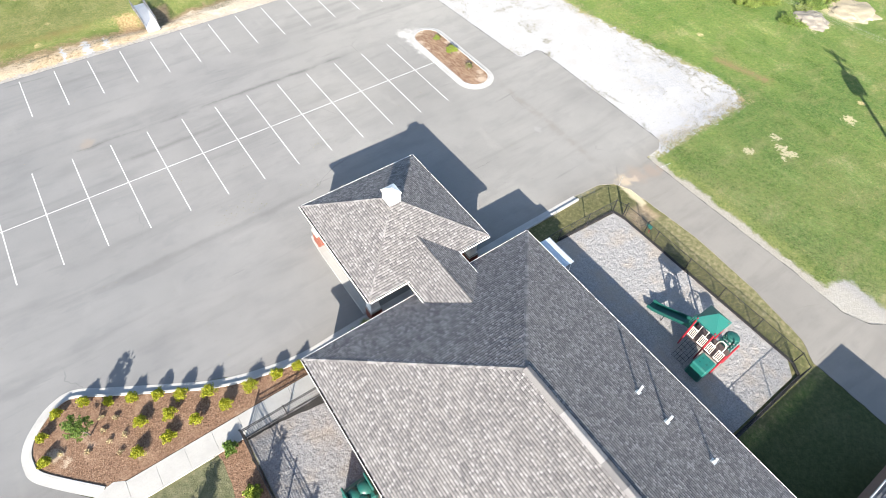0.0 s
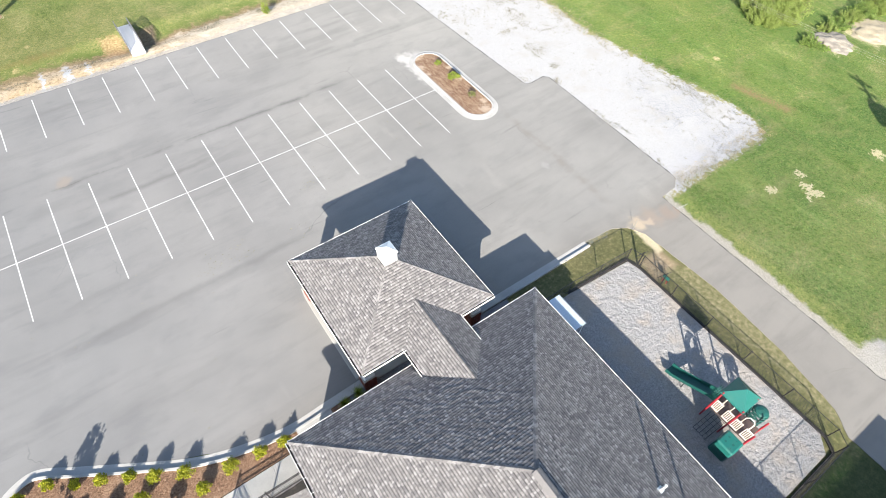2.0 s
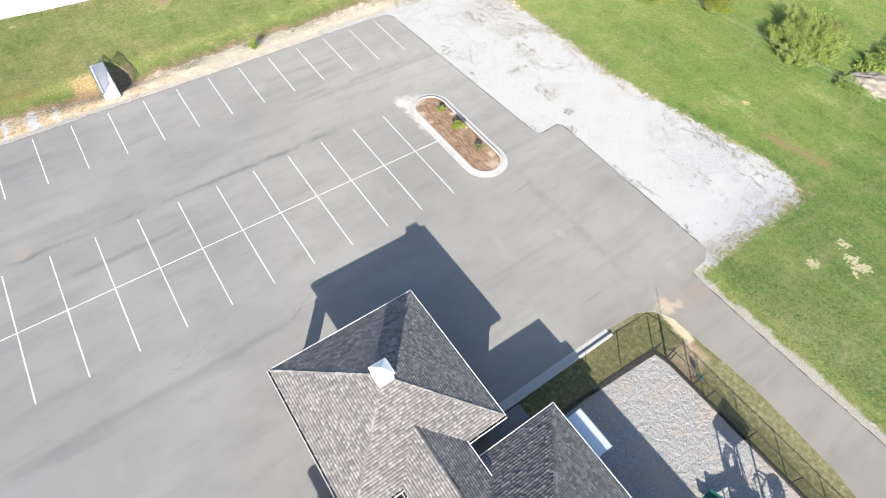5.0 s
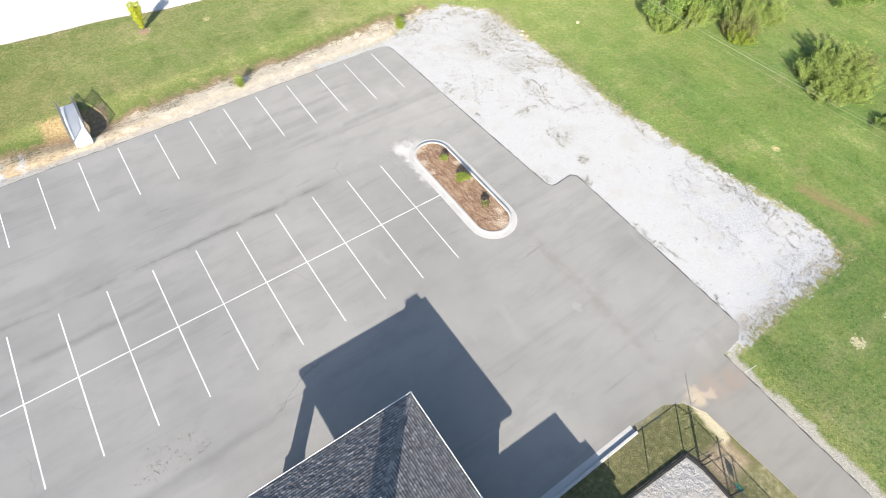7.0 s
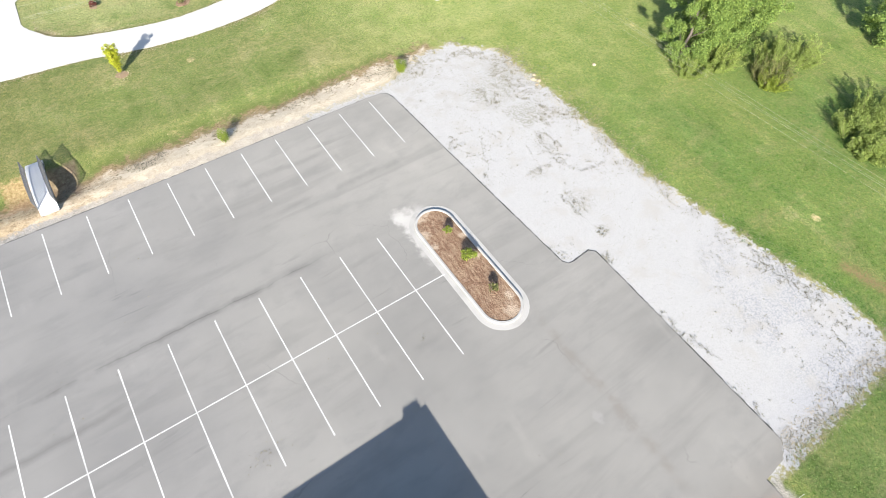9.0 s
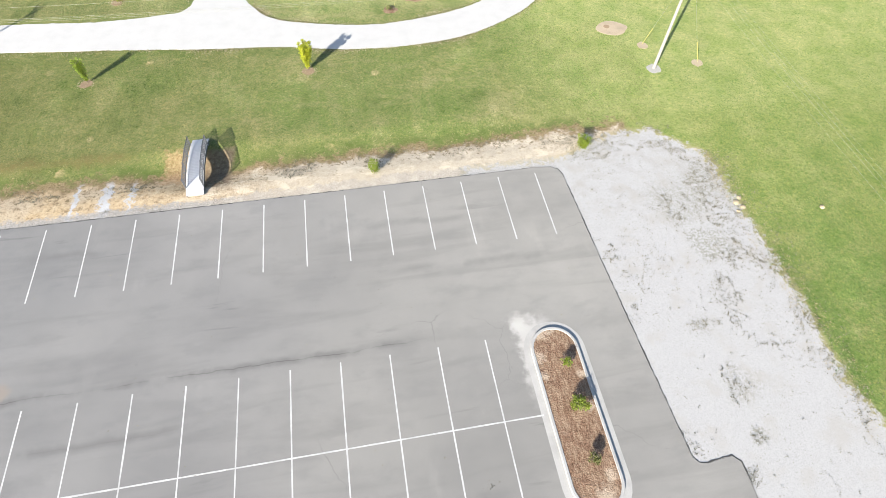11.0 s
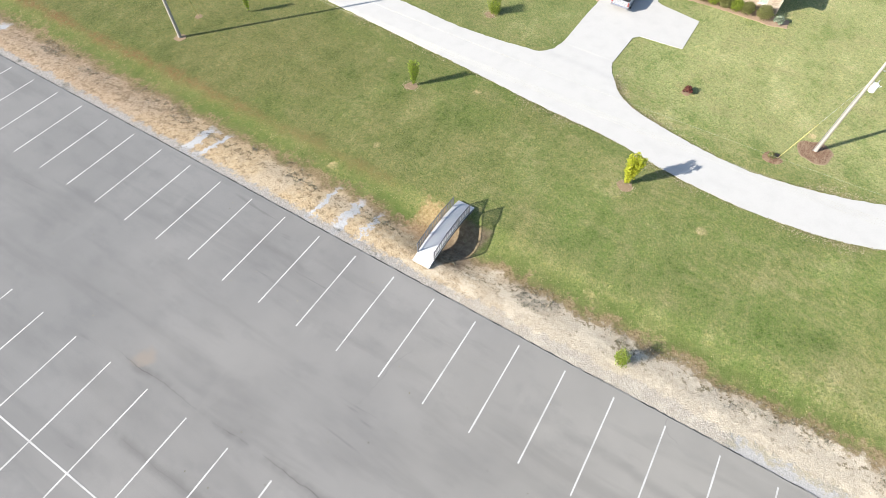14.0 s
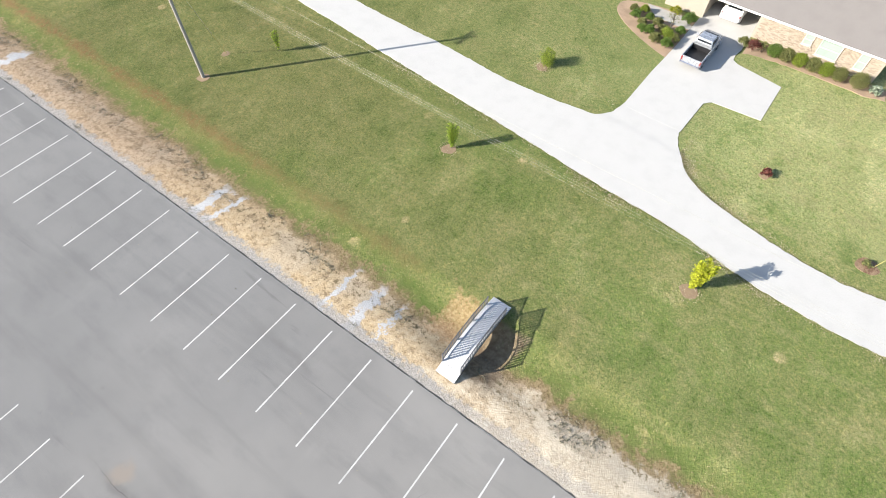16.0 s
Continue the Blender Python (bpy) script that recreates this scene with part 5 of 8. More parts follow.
def tree(at, h, r, mat, label, seed, count=2600, size=0.22, base=0.12, trunk=0.12, name="tree", group=""):
    """A tree: a tapered trunk with limbs and an uneven crown of leaves in clumps with gaps between."""
    s = thing(name, at, label, "tree", group)
    rnd = random.Random(seed)
    bm = bmesh.new()
    pts = [Vector((0, 0, -0.1))]
    for k in range(1, 6):
        pts.append(Vector((rnd.uniform(-0.05, 0.05) * h * 0.5, rnd.uniform(-0.05, 0.05) * h * 0.5, h * 0.15 * k)))
    for k, (a, b) in enumerate(zip(pts, pts[1:])):
        bar(bm, a, b, trunk * (1 - 0.16 * k), trunk * (1 - 0.16 * (k + 1)), 8)
    part("trunk", bm, M_BARK, s)
    cl = []
    for k in range(22):
        a, z = rnd.uniform(0, 6.28), rnd.uniform(base, 0.92)
        q = r * rnd.uniform(0.35, 0.95) * (1 - 0.45 * abs(z - 0.5) * 2) * 0.9
        c = Vector((math.cos(a) * q, math.sin(a) * q, h * z))
        cl.append((*c, r * rnd.uniform(0.18, 0.32)))
        bm = bmesh.new()
        st = pts[min(5, max(1, int(z * 5)))] * 0.85
        mid = (st + c) / 2 + Vector((0, 0, -0.1 * r))
        bar(bm, st, mid, trunk * 0.28, trunk * 0.16, 5), bar(bm, mid, c, trunk * 0.16, trunk * 0.05, 5)
        part("limb", bm, M_BARK, s)
    for k in range(70):
        a, z = rnd.uniform(0, 6.28), rnd.uniform(base, 1.0)
        q = r * rnd.uniform(0.6, 1.18) * (1 - 0.5 * abs(z - 0.5) * 2)
        cl.append((math.cos(a) * q, math.sin(a) * q, h * z, r * rnd.uniform(0.07, 0.16)))
    for k in range(12):
        t = pts[min(5, 2 + k // 3)]
        cl.append((t.x + rnd.uniform(-0.2, 0.2) * r, t.y + rnd.uniform(-0.2, 0.2) * r, h * (0.42 + 0.045 * k), r * rnd.uniform(0.14, 0.22)))
    leaves("crown", cl, count, size, mat, s, seed)
    return s


def young_tree(at, h, r, mat, label, seed, count=520, size=0.075, name="young_tree"):
    """A columnar sapling with a thin stem."""
    s = thing(name, at, label, "tree", "young trees on the lawn")
    rnd = random.Random(seed)
    bm = bmesh.new()
    bar(bm, (0, 0, -0.05), (0.02, 0, h * 0.5), 0.028, 0.02, 7), bar(bm, (0.02, 0, h * 0.5), (0, 0.02, h * 0.95), 0.02, 0.008, 6)
    part("trunk", bm, M_BARK, s)
    bm = bmesh.new()
    cl = []
    for k in range(9):
        a, out, top = k * 2.4 + rnd.uniform(-0.3, 0.3), r * (0.12 + 0.085 * k) * rnd.uniform(0.85, 1.1), rnd.uniform(0.8, 1.0) - 0.012 * k
        prev = (0, 0, 0.05 * h)
        for i in range(1, 7):
            z = top * i / 6
            c = (math.cos(a) * out * z ** 0.8, math.sin(a) * out * z ** 0.8, h * z)
            bar(bm, prev, c, 0.012, 0.006, 4)
            prev = c
            cl.append((*c, r * (0.12 + 0.20 * math.sin(min(1.0, z * 1.05) * 2.6)) * rnd.uniform(0.75, 1.1)))
    part("branches", bm, M_TWIG, s)
    leaves("crown", cl, count, size, mat, s, seed, 0.5)
    return s


MZ = 0.085
yel = "yellow-green rounded shrub planted in the bark mulch bed"
k = 0
for x, y, r in ((-10.6, 17.0, 0.40), (-10.45, 18.4, 0.36), (-9.55, 19.3, 0.38), (-8.2, 19.2, 0.40), (-7.08, 18.45, 0.38), (-6.0, 17.95, 0.42), (-4.8, 17.3, 0.46), (-3.75, 16.65, 0.48), (-2.45, 15.95, 0.52),
                (-0.5, 14.95, 0.54), (1.0, 14.75, 0.50), (2.25, 14.55, 0.44), (-6.05, 16.4, 0.46), (-4.62, 15.9, 0.48), (-3.6, 14.85, 0.46), (-2.0, 14.75, 0.44), (-6.65, 14.85, 0.46), (-5.1, 14.8, 0.44)):
    shrub((x + 0.1, y - 0.28, MZ), r * 0.95, 0.8 if x > -5 else 0.62, M_YELLOW, yel, 100 + k, 1200, 0.045, "yellow shrubs in the bed")
    k += 1
tree((-8.35, 17.0, MZ), 2.3, 0.62, M_GREEN, "small dark green broad-leaved tree in the bark mulch bed", 153, 4200, 0.042, 0.40, 0.045)
k = 0
for x, y in ((-7.6, 17.6), (-7.0, 17.2), (-7.7, 16.8), (-6.85, 16.0), (-7.6, 16.05), (-7.3, 15.2), (-8.65, 16.15), (-9.8, 16.8)):
    shrub((x, y, MZ), 0.2, 0.22, M_STRAW, "small straw-coloured dry plant in the mulch", 160 + k, 70, 0.05, "dry plants in the bed", "dry_plant", "plant", False)
    k += 1
shrub((-2.6, 12.15, 0.0), 0.48, 0.75, M_GREEN, "rounded green shrub at the edge of the concrete sidewalk", 171, 700, 0.075)
shrub((-2.5, 9.5, 0.0), 0.5, 0.8, M_LIME, "rounded bright green shrub in the mulch strip", 172, 600, 0.075)
M_PEBBLE = make_concrete("dark_river_gravel", (0.16, 0.158, 0.165), 0.5)
bm = bmesh.new()
slab(bm, [(6.0, 12.9), (17.4, 12.9), (17.4, 14.66), (6.35, 14.66), (6.1, 14.2)], -0.05, 0.10)
bmesh.ops.triangulate(bm, faces=bm.faces[:])
tagged(part("gravel_bed", bm, M_PEBBLE), "dark grey river gravel bed below the eaves by the entrance", "planting bed", kind="structure")
rp = np.random.RandomState(77)
vs, fs = [], []
for k in range(1500):
    c, r = Vector((rp.uniform(6.1, 10.6), rp.uniform(13.3, 14.6), 0.10)), rp.uniform(0.02, 0.05)
    q, a0 = len(vs), rp.uniform(0, 6.28)
    vs += [c + Vector((math.cos(a0 + a) * r, math.sin(a0 + a) * r * 0.8, 0)) for a in (0, 1.26, 2.51, 3.77, 5.03)] + [c + Vector((0, 0, r * 0.8))]
    fs += [(q + i, q + (i + 1) % 5, q + 5) for i in range(5)]
M_STONES = make_brick("grey_pebble", ((0.05, 0.05, 0.055), (0.15, 0.15, 0.158), (0.34, 0.34, 0.35)))
tagged(put_mesh("pebbles", mesh_of("pebbles", vs, fs, M_STONES)), "loose grey river pebbles in the entrance bed", "pebbles", kind="stuff")


def grass_clump(at, r, h, mat, label, seed):
    """A fountain of thin arching blades."""
    g = thing("ornamental_grass", at, label, "plant", "grasses by the entrance")
    rr = np.random.RandomState(seed)
    vs, fs = [], []
    for k in range(260):
        a, out, top = rr.uniform(0, 6.28), r * rr.uniform(0.2, 1.0), h * rr.uniform(0.6, 1.1)
        d, w, q = Vector((math.cos(a), math.sin(a), 0)), rr.uniform(0.008, 0.014), len(vs)
        s = Vector((-d.y, d.x, 0)) * w
        for t in (0.0, 0.45, 0.8):
            c = d * out * t * t + d * 0.06 + Vector((0, 0, top * (t * 1.6 - t * t * 0.8)))
            vs += [c - s * (1 - t), c + s * (1 - t)]
        vs.append(d * out * 1.05 + Vector((0, 0, top * 0.72)))
        fs += [(q, q + 1, q + 3, q + 2), (q + 2, q + 3, q + 5, q + 4), (q + 4, q + 5, q + 6)]
    put_mesh("blades", mesh_of("blades", vs, fs, mat), g)
    return g


grass_clump((5.85, 14.25, MZ), 0.55, 0.85, M_LIME, "fountain of yellow-green ornamental grass in the entrance bed", 181)
grass_clump((6.75, 14.35, 0.10), 0.55, 0.9, M_LIME, "fountain of green ornamental grass by the canopy column", 182)
# island shrubs
for x, y, r, h, m, n, lab in ((27.6, 36.95, 0.36, 0.95, M_LIME, 700, "sparse lime-green shrub with bare twigs in the island mulch"),
                              (27.5, 34.5, 0.58, 1.35, M_LIME, 1900, "fuller lime-green shrub with bare twigs in the island mulch"),
                              (27.4, 31.7, 0.42, 1.05, M_OLIVE, 700, "sparse dark green shrub with bare twigs in the island mulch")):
    sh = shrub((x, y, 0.095), r, h * 0.75, m, lab, int(190 + y), n, 0.045)
    bm = bmesh.new()
    rnd = random.Random(int(y))
    for k in range(12):
        a, q = rnd.uniform(0, 6.28), r * rnd.uniform(0.3, 1.1)
        c = Vector((math.cos(a) * q, math.sin(a) * q, h * rnd.uniform(0.45, 0.85)))
        b = c * 0.5 + Vector((0, 0, 0.12 * h))
        bar(bm, (0, 0, 0), b, 0.011, 0.008, 4), bar(bm, b, c, 0.008, 0.003, 4)
        for i in range(3):
            t = b.lerp(c, rnd.uniform(0.1, 0.8))
            bar(bm, t, t + Vector((rnd.uniform(-0.16, 0.16), rnd.uniform(-0.16, 0.16), rnd.uniform(0.02, 0.16))), 0.005, 0.002, 4)
    part("twigs", bm, M_TWIG, sh)
# conical evergreens beside the west yard, out of view, added to cast pointed shadows
for x, y, h, r in ((-4.9, 5.55, 4.0, 1.15), (-4.4, 2.45, 3.7, 1.1), (-8.55, 5.8, 4.2, 1.75)):
    s = thing("evergreen", (x, y, -0.03), "conical evergreen out of view, added for its shadow on the lawn", "tree", "evergreens by the yard")
    bm = bmesh.new()
    bar(bm, (0, 0, -0.1), (0, 0, h * 0.9), 0.09, 0.02, 7)
    part("trunk", bm, M_BARK, s)
    leaves("crown", [(0.12 * math.sin(i * 2.4), 0.12 * math.cos(i * 2.4), h * (0.06 + 0.9 * i / 15), r * (1.02 - i / 15) * 0.8 + 0.05) for i in range(16)], 9000, 0.11, M_GREEN, s, int(h * 100), 0.5)

# young trees and bushes on the lawn and verge
young_tree((14.3, 65.2, -0.03), 2.7, 0.74, M_GOLD, "yellow columnar sapling in a small bare ring on the lawn", 201, 5200, 0.06)
young_tree((-2.95, 66.05, -0.03), 2.25, 0.58, M_FRESH, "lime-green columnar sapling in a small bare ring on the lawn", 202, 2200, 0.05)
young_tree((-20.05, 66.5, -0.03), 1.9, 0.40, M_FRESH, "thin lime-green sapling on the lawn", 203, 700, 0.06)
young_tree((31.0, 85.5, -0.03), 1.3, 0.4, M_LIME, "tiny lime-green sapling in a bare ring", 204, 160)
shrub((18.5, 53.2, -0.03), 0.55, 1.1, M_LIME, "sparse lime-green bush on the sandy verge", 210, 900, 0.05, upright=True)
shrub((34.0, 53.3, -0.03), 0.6, 1.1, M_LIME, "bushy lime-green plant on the sandy verge", 211, 1400, 0.055, upright=True)
shrub((-2.35, 77.7, -0.03), 0.75, 1.35, M_LIME, "rounded lime-green bush on the lawn by the drive", 212, 2200, 0.055, upright=True)
shrub((14.95, 76.4, -0.03), 0.45, 0.6, M_RED, "small dark red shrub on the lawn", 213, 300, 0.09)
shrub((21.85, 72.75, -0.03), 0.35, 0.55, M_OLIVE, "scrubby plant round the guy anchor", 214, 160, 0.08)
# eastern trees and thicket
tl = "leafy green tree at the edge of the east lawn"
tree((55.9, 41.7, -0.03), 8.3, 3.0, M_TREE, tl, 301, 38000, 0.085, 0.06, 0.16)
tree((59.6, 42.2, -0.03), 7.9, 3.5, M_TREE, tl, 302, 38000, 0.085, 0.05, 0.18)
tree((63.4, 41.8, -0.03), 7.4, 3.2, M_TREE, tl, 303, 26000, 0.09, 0.05, 0.15)
tree((67.4, 42.8, -0.03), 6.8, 3.0, M_TREE, tl, 308, 18000, 0.1, 0.06, 0.15)
sl = "smaller leafy tree beyond the lawn"
tree((65.8, 53.6, -0.03), 5.2, 2.4, M_TREE, sl, 304, 16000, 0.085, 0.12, 0.13)
tree((73.0, 52.0, -0.03), 7.0, 3.2, M_TREE, sl, 305, 14000, 0.12, 0.1, 0.15)
tree((74.5, 33.2, -0.03), 6.2, 3.0, M_TREE, sl, 306, 16000, 0.1, 0.12, 0.15)
tree((80.0, 30.0, -0.03), 7.0, 3.4, M_TREE, sl, 307, 12000, 0.12, 0.1, 0.15)
bl = "wild thicket bush on the east lawn"
for x, y, r, h, m, n in ((60.2, 35.5, 1.3, 2.2, M_OLIVE, 5000), (61.8, 36.2, 1.5, 2.5, M_WILD, 7000), (63.6, 37.0, 1.5, 2.3, M_WILD, 6000), (55.0, 40.1, 1.1, 1.6, M_WILD, 4500), (58.0, 39.6, 1.5, 2.2, M_WILD, 7000),
                         (61.0, 39.9, 1.1, 1.8, M_TREE, 5000), (60.6, 27.0, 1.8, 2.4, M_WILD, 8000), (62.0, 25.7, 1.9, 2.6, M_WILD, 9000), (63.6, 27.4, 1.9, 2.6, M_WILD, 10000),
                         (65.0, 26.2, 1.3, 2.0, M_OLIVE, 5000), (61.2, 24.6, 1.2, 1.5, M_WILD, 4000), (65.0, 35.6, 1.2, 2.4, M_WILD, 6000), (59.2, 25.6, 1.3, 1.7, M_WILD, 5000), (59.6, 34.9, 1.0, 1.6, M_LIME, 4000), (63.0, 21.0, 0.7, 0.8, M_WILD, 2500), (64.9, 20.9, 0.9, 1.0, M_TREE, 3000), (67.0, 20.9, 0.9, 1.1, M_WILD, 3000), (69.0, 20.7, 1.0, 1.2, M_TREE, 3500), (71.2, 20.4, 1.1, 1.3, M_WILD, 3500), (73.4, 20.3, 1.2, 1.4, M_TREE, 3500), (59.5, 20.8, 0.7, 0.9, M_TREE, 2500), (59.9, 19.5, 0.45, 0.4, M_TREE, 1200)):
    wild_bush((x, y, -0.03), r * 1.15, h, m, bl, int(x * 31 + y), int(n * 1.8), 0.06)

# ---------------------------------------------------------------- fences
def posts_along(line, step):
    out = []
    for a, b in zip(line, line[1:]):
        a, b = Vector(a), Vector(b)
        n = max(1, round((b - a).length / step))
        out += [tuple(a + (b - a) * k / n) for k in range(n)]
    return out + [tuple(line[-1])]


def chain_fence(line, h=1.25):
    f = thing("chain_link_fence", (0, 0, 0.0), "black chain-link fence with round posts round the playground", "fence")
    for x, y in posts_along(line, 2.45):
        bm = bmesh.new()
        bar(bm, (x, y, -0.1), (x, y, h + 0.04), 0.03, n=8), ball(bm, (x, y, h + 0.05), 0.036)
        part("post", bm, M_BLACK, f)
    for a, b in zip(line, line[1:]):
        for z, r in ((h, 0.02), (0.08, 0.01)):
            bm = bmesh.new()
            bar(bm, (*a, z), (*b, z), r, n=6)
            part("rail", bm, M_BLACK, f)
        va, L = Vector(a), (Vector(b) - Vector(a)).length
        d = (Vector(b) - va) / L
        bm = bmesh.new()
        s = 0.0
        while s < L:
            for sg in (1, -1):
                e0, e1 = s, s + sg * (h - 0.08)
                z0, z1 = 0.08, h
                if e1 > L:
                    z1, e1 = z0 + (L - e0), L
                if e1 < 0:
                    z1, e1 = z0 + e0, 0.0
                if abs(e1 - e0) > 0.05:
                    bar(bm, (*(va + d * e0), z0), (*(va + d * e1), z1), 0.0045, n=3)
            s += 0.11
        m = part("wire_mesh", bm, M_BLACK, f)
        m["kind"] = "stuff"
    return f


play_line = [(17.9, 12.85), (21.0, 12.85), (26.0, 12.6), (26.25, 11.7), (26.3, -1.75), (25.85, -2.5), (17.9, -2.6)]
fence_e = chain_fence(play_line)
for y in (11.9, 9.95):            # gate posts with short stubs
    bm = bmesh.new()
    bar(bm, (26.32, y, -0.1), (26.32, y, 1.4), 0.038, n=8)
    bar(bm, (26.05, y + 0.12, 1.2), (26.75, y - 0.03, 1.2), 0.016, n=6)
    bar(bm, (26.05, y + 0.3, 0.75), (26.75, y + 0.15, 0.75), 0.016, n=6)
    part("gate_post", bm, M_BLACK, fence_e)
# dark timber edging under the fence
edge = thing("playground_edging", (0, 0, 0), "dark weathered timber edging round the playground", "edging", kind="structure")
for a, b in zip(play_line[1:], play_line[2:]):
    for p, q in zip(posts_along([a, b], 2.4), posts_along([a, b], 2.4)[1:]):
        bm = bmesh.new()
        c = (Vector(p) + Vector(q)) / 2
        box(bm, (*c, -0.03), ((Vector(q) - Vector(p)).length - 0.01, 0.17, 0.22), math.degrees(math.atan2(q[1] - p[1], q[0] - p[0])), 0.015)
        part("timber", bm, M_SOIL, edge)


def picket_fence(line, h=1.25):
    f = thing("picket_fence", (0, 0, 0.0), "black metal picket fence round the small yard", "fence")
    for x, y in posts_along(line, 2.4):
        bm = bmesh.new()
        box(bm, (x, y, h / 2), (0.065, 0.065, h + 0.16)), box(bm, (x, y, h + 0.09), (0.085, 0.085, 0.03))
        part("post", bm, M_BLACK, f)
    me = bpy.data.meshes.new("picket")
    pb = bmesh.new()
    box(pb, (0, 0, h / 2), (0.02, 0.02, h - 0.1))
    pb.to_mesh(me), pb.free()
    me.materials.append(M_BLACK)
    for a, b in zip(line, line[1:]):
        va, L = Vector(a), (Vector(b) - Vector(a)).length
        d = (Vector(b) - va) / L
        rz = math.degrees(math.atan2(d.y, d.x))
        for z in (0.14, h - 0.22, h - 0.04):
            bm = bmesh.new()
            box(bm, (*((va + Vector(b)) / 2), z), (L, 0.034, 0.034), rz)
            part("rail", bm, M_BLACK, f)
        for k in range(int(L / 0.115)):
            p = va + d * (0.06 + 0.115 * k)
            put_mesh("picket", me, f, pose(p.x, p.y, 0.02, 0, 0, rz))
    return f


picket_fence([(2.95, 12.2), (-1.77, 12.28), (-1.77, -6.0)])
bm = bmesh.new()
slab(bm, ragged([(-1.7, 12.12), (-0.2, 12.08), (0.9, 11.95), (2.9, 11.6), (2.9, 12.15), (-1.7, 12.22)], 0.03, 0.3, 9), 0.0, 0.055)
bmesh.ops.triangulate(bm, faces=bm.faces[:])
tagged(part("rubber_edging", bm, M_SOIL), "dark rubber edging along the picket fence", "edging", kind="structure")

# ---------------------------------------------------------------- playground
M_TEAL = paint("teal_plastic", (0.012, 0.108, 0.092), 0.4, dirty=0.06)
M_DTEAL = paint("dark_green_plastic", (0.010, 0.075, 0.062), 0.4, dirty=0.06)
M_REDP = paint("red_powder_coat", (0.27, 0.018, 0.028), 0.4, dirty=0.06)
M_IVORY = paint("ivory_plastic", (0.72, 0.68, 0.58), 0.45, dirty=0.08)
M_DECKP = paint("brown_coated_deck", (0.07, 0.05, 0.045), 0.7, dirty=0.1)
M_NET = paint("black_rope", (0.02, 0.02, 0.022), 0.9)
ps = thing("play_structure", (0, 0, 0.03), "teal and red climbing frame with slide, ivory rails and pyramid roof", "play structure")
ax0, ax1, ay0, ay1, ay2 = 21.65, 22.8, 0.64, 1.78, 2.97
for x in (ax0, ax1):
    for y in (ay0, ay1, ay2):
        bm = bmesh.new()
        ph = 2.15 if y < 1.0 else 3.0
        bar(bm, (x, y, -0.1), (x, y, ph), 0.05, n=10), ball(bm, (x, y, ph), 0.055)
        part("post", bm, M_REDP, ps)
for y0, y1 in ((ay0, ay1), (ay1, ay2)):
    bm = bmesh.new()
    box(bm, ((ax0 + ax1) / 2, (y0 + y1) / 2, 1.2), (ax1 - ax0, y1 - y0 - 0.03, 0.08), 0, 0.015)
    part("deck", bm, M_DECKP, ps)
    yb = (y0 + y1) / 2
    for y, w in ((y0 + 0.27, 0.36), (y1 - 0.27, 0.36)):
        for xx in (ax0 + 0.02,):
            rp = put_mesh("rail_panel", None, ps, pose(xx, y, 1.3), "ivory barred rail panel")
            for k in range(5):
                bm = bmesh.new()
                box(bm, (0, -w / 2 + w * k / 4, 0.42), (0.035, 0.035, 0.8), 0, 0.008)
                part("bar", bm, M_IVORY, rp)
            for z in (0.02, 0.84):
                bm = bmesh.new()
                box(bm, (0, 0, z), (0.05, w + 0.05, 0.06), 0, 0.012)
                part("rail", bm, M_IVORY, rp)
    bm = bmesh.new()
    yc = (y0 + y1) / 2
    tube(bm, [(ax0 + 0.6, yc - 0.24, 1.25), (ax0 + 0.6, yc - 0.24, 1.95), (ax0 + 0.6, yc - 0.12, 2.2), (ax0 + 0.6, yc + 0.12, 2.2), (ax0 + 0.6, yc + 0.24, 1.95), (ax0 + 0.6, yc + 0.24, 1.25)], 0.028, 6)
    part("hoop", bm, M_IVORY, ps)
bm = bmesh.new()
rc = [Vector((21.6, 1.7, 2.95)), Vector((23.05, 1.7, 2.95)), Vector((23.05, 3.1, 2.95)), Vector((21.6, 3.1, 2.95))]
ap = Vector((22.32, 2.4, 3.7))
vv = [bm.verts.new(p) for p in rc] + [bm.verts.new(p - Vector((0, 0, 0.10))) for p in rc] + [bm.verts.new(ap), bm.verts.new(ap - Vector((0, 0, 0.1)))]
for i in range(4):
    j = (i + 1) % 4
    bm.faces.new((vv[i], vv[j], vv[8])), bm.faces.new((vv[4 + j], vv[4 + i], vv[9])), bm.faces.new((vv[4 + i], vv[4 + j], vv[j], vv[i]))
part("roof", bm, M_TEAL, ps, "teal moulded pyramid roof")
# slide
bm = bmesh.new()
prof = [(-0.30, 0.30), (-0.27, 0.04), (0, 0.0), (0.27, 0.04), (0.30, 0.30), (0.34, 0.30), (0.31, 0.0), (0, -0.04), (-0.31, 0.0), (-0.34, 0.30)]
path = [Vector((22.35, 2.95, 1.25)), Vector((22.33, 3.35, 1.2)), Vector((22.30, 3.9, 0.92)), Vector((22.27, 4.5, 0.60)), Vector((22.24, 5.0, 0.36)), Vector((22.2, 5.4, 0.22)), Vector((22.18, 5.75, 0.18))]
rings = [[bm.verts.new((p.x + a, p.y, p.z + b)) for a, b in prof] for p in path]
for r0, r1 in zip(rings, rings[1:]):
    for i in range(len(prof)):
        j = (i + 1) % len(prof)
        bm.faces.new((r0[i], r0[j], r1[j], r1[i]))
bmesh.ops.recalc_face_normals(bm, faces=bm.faces)
part("slide", bm, M_DTEAL, ps, "dark green trough slide")
bm = bmesh.new()
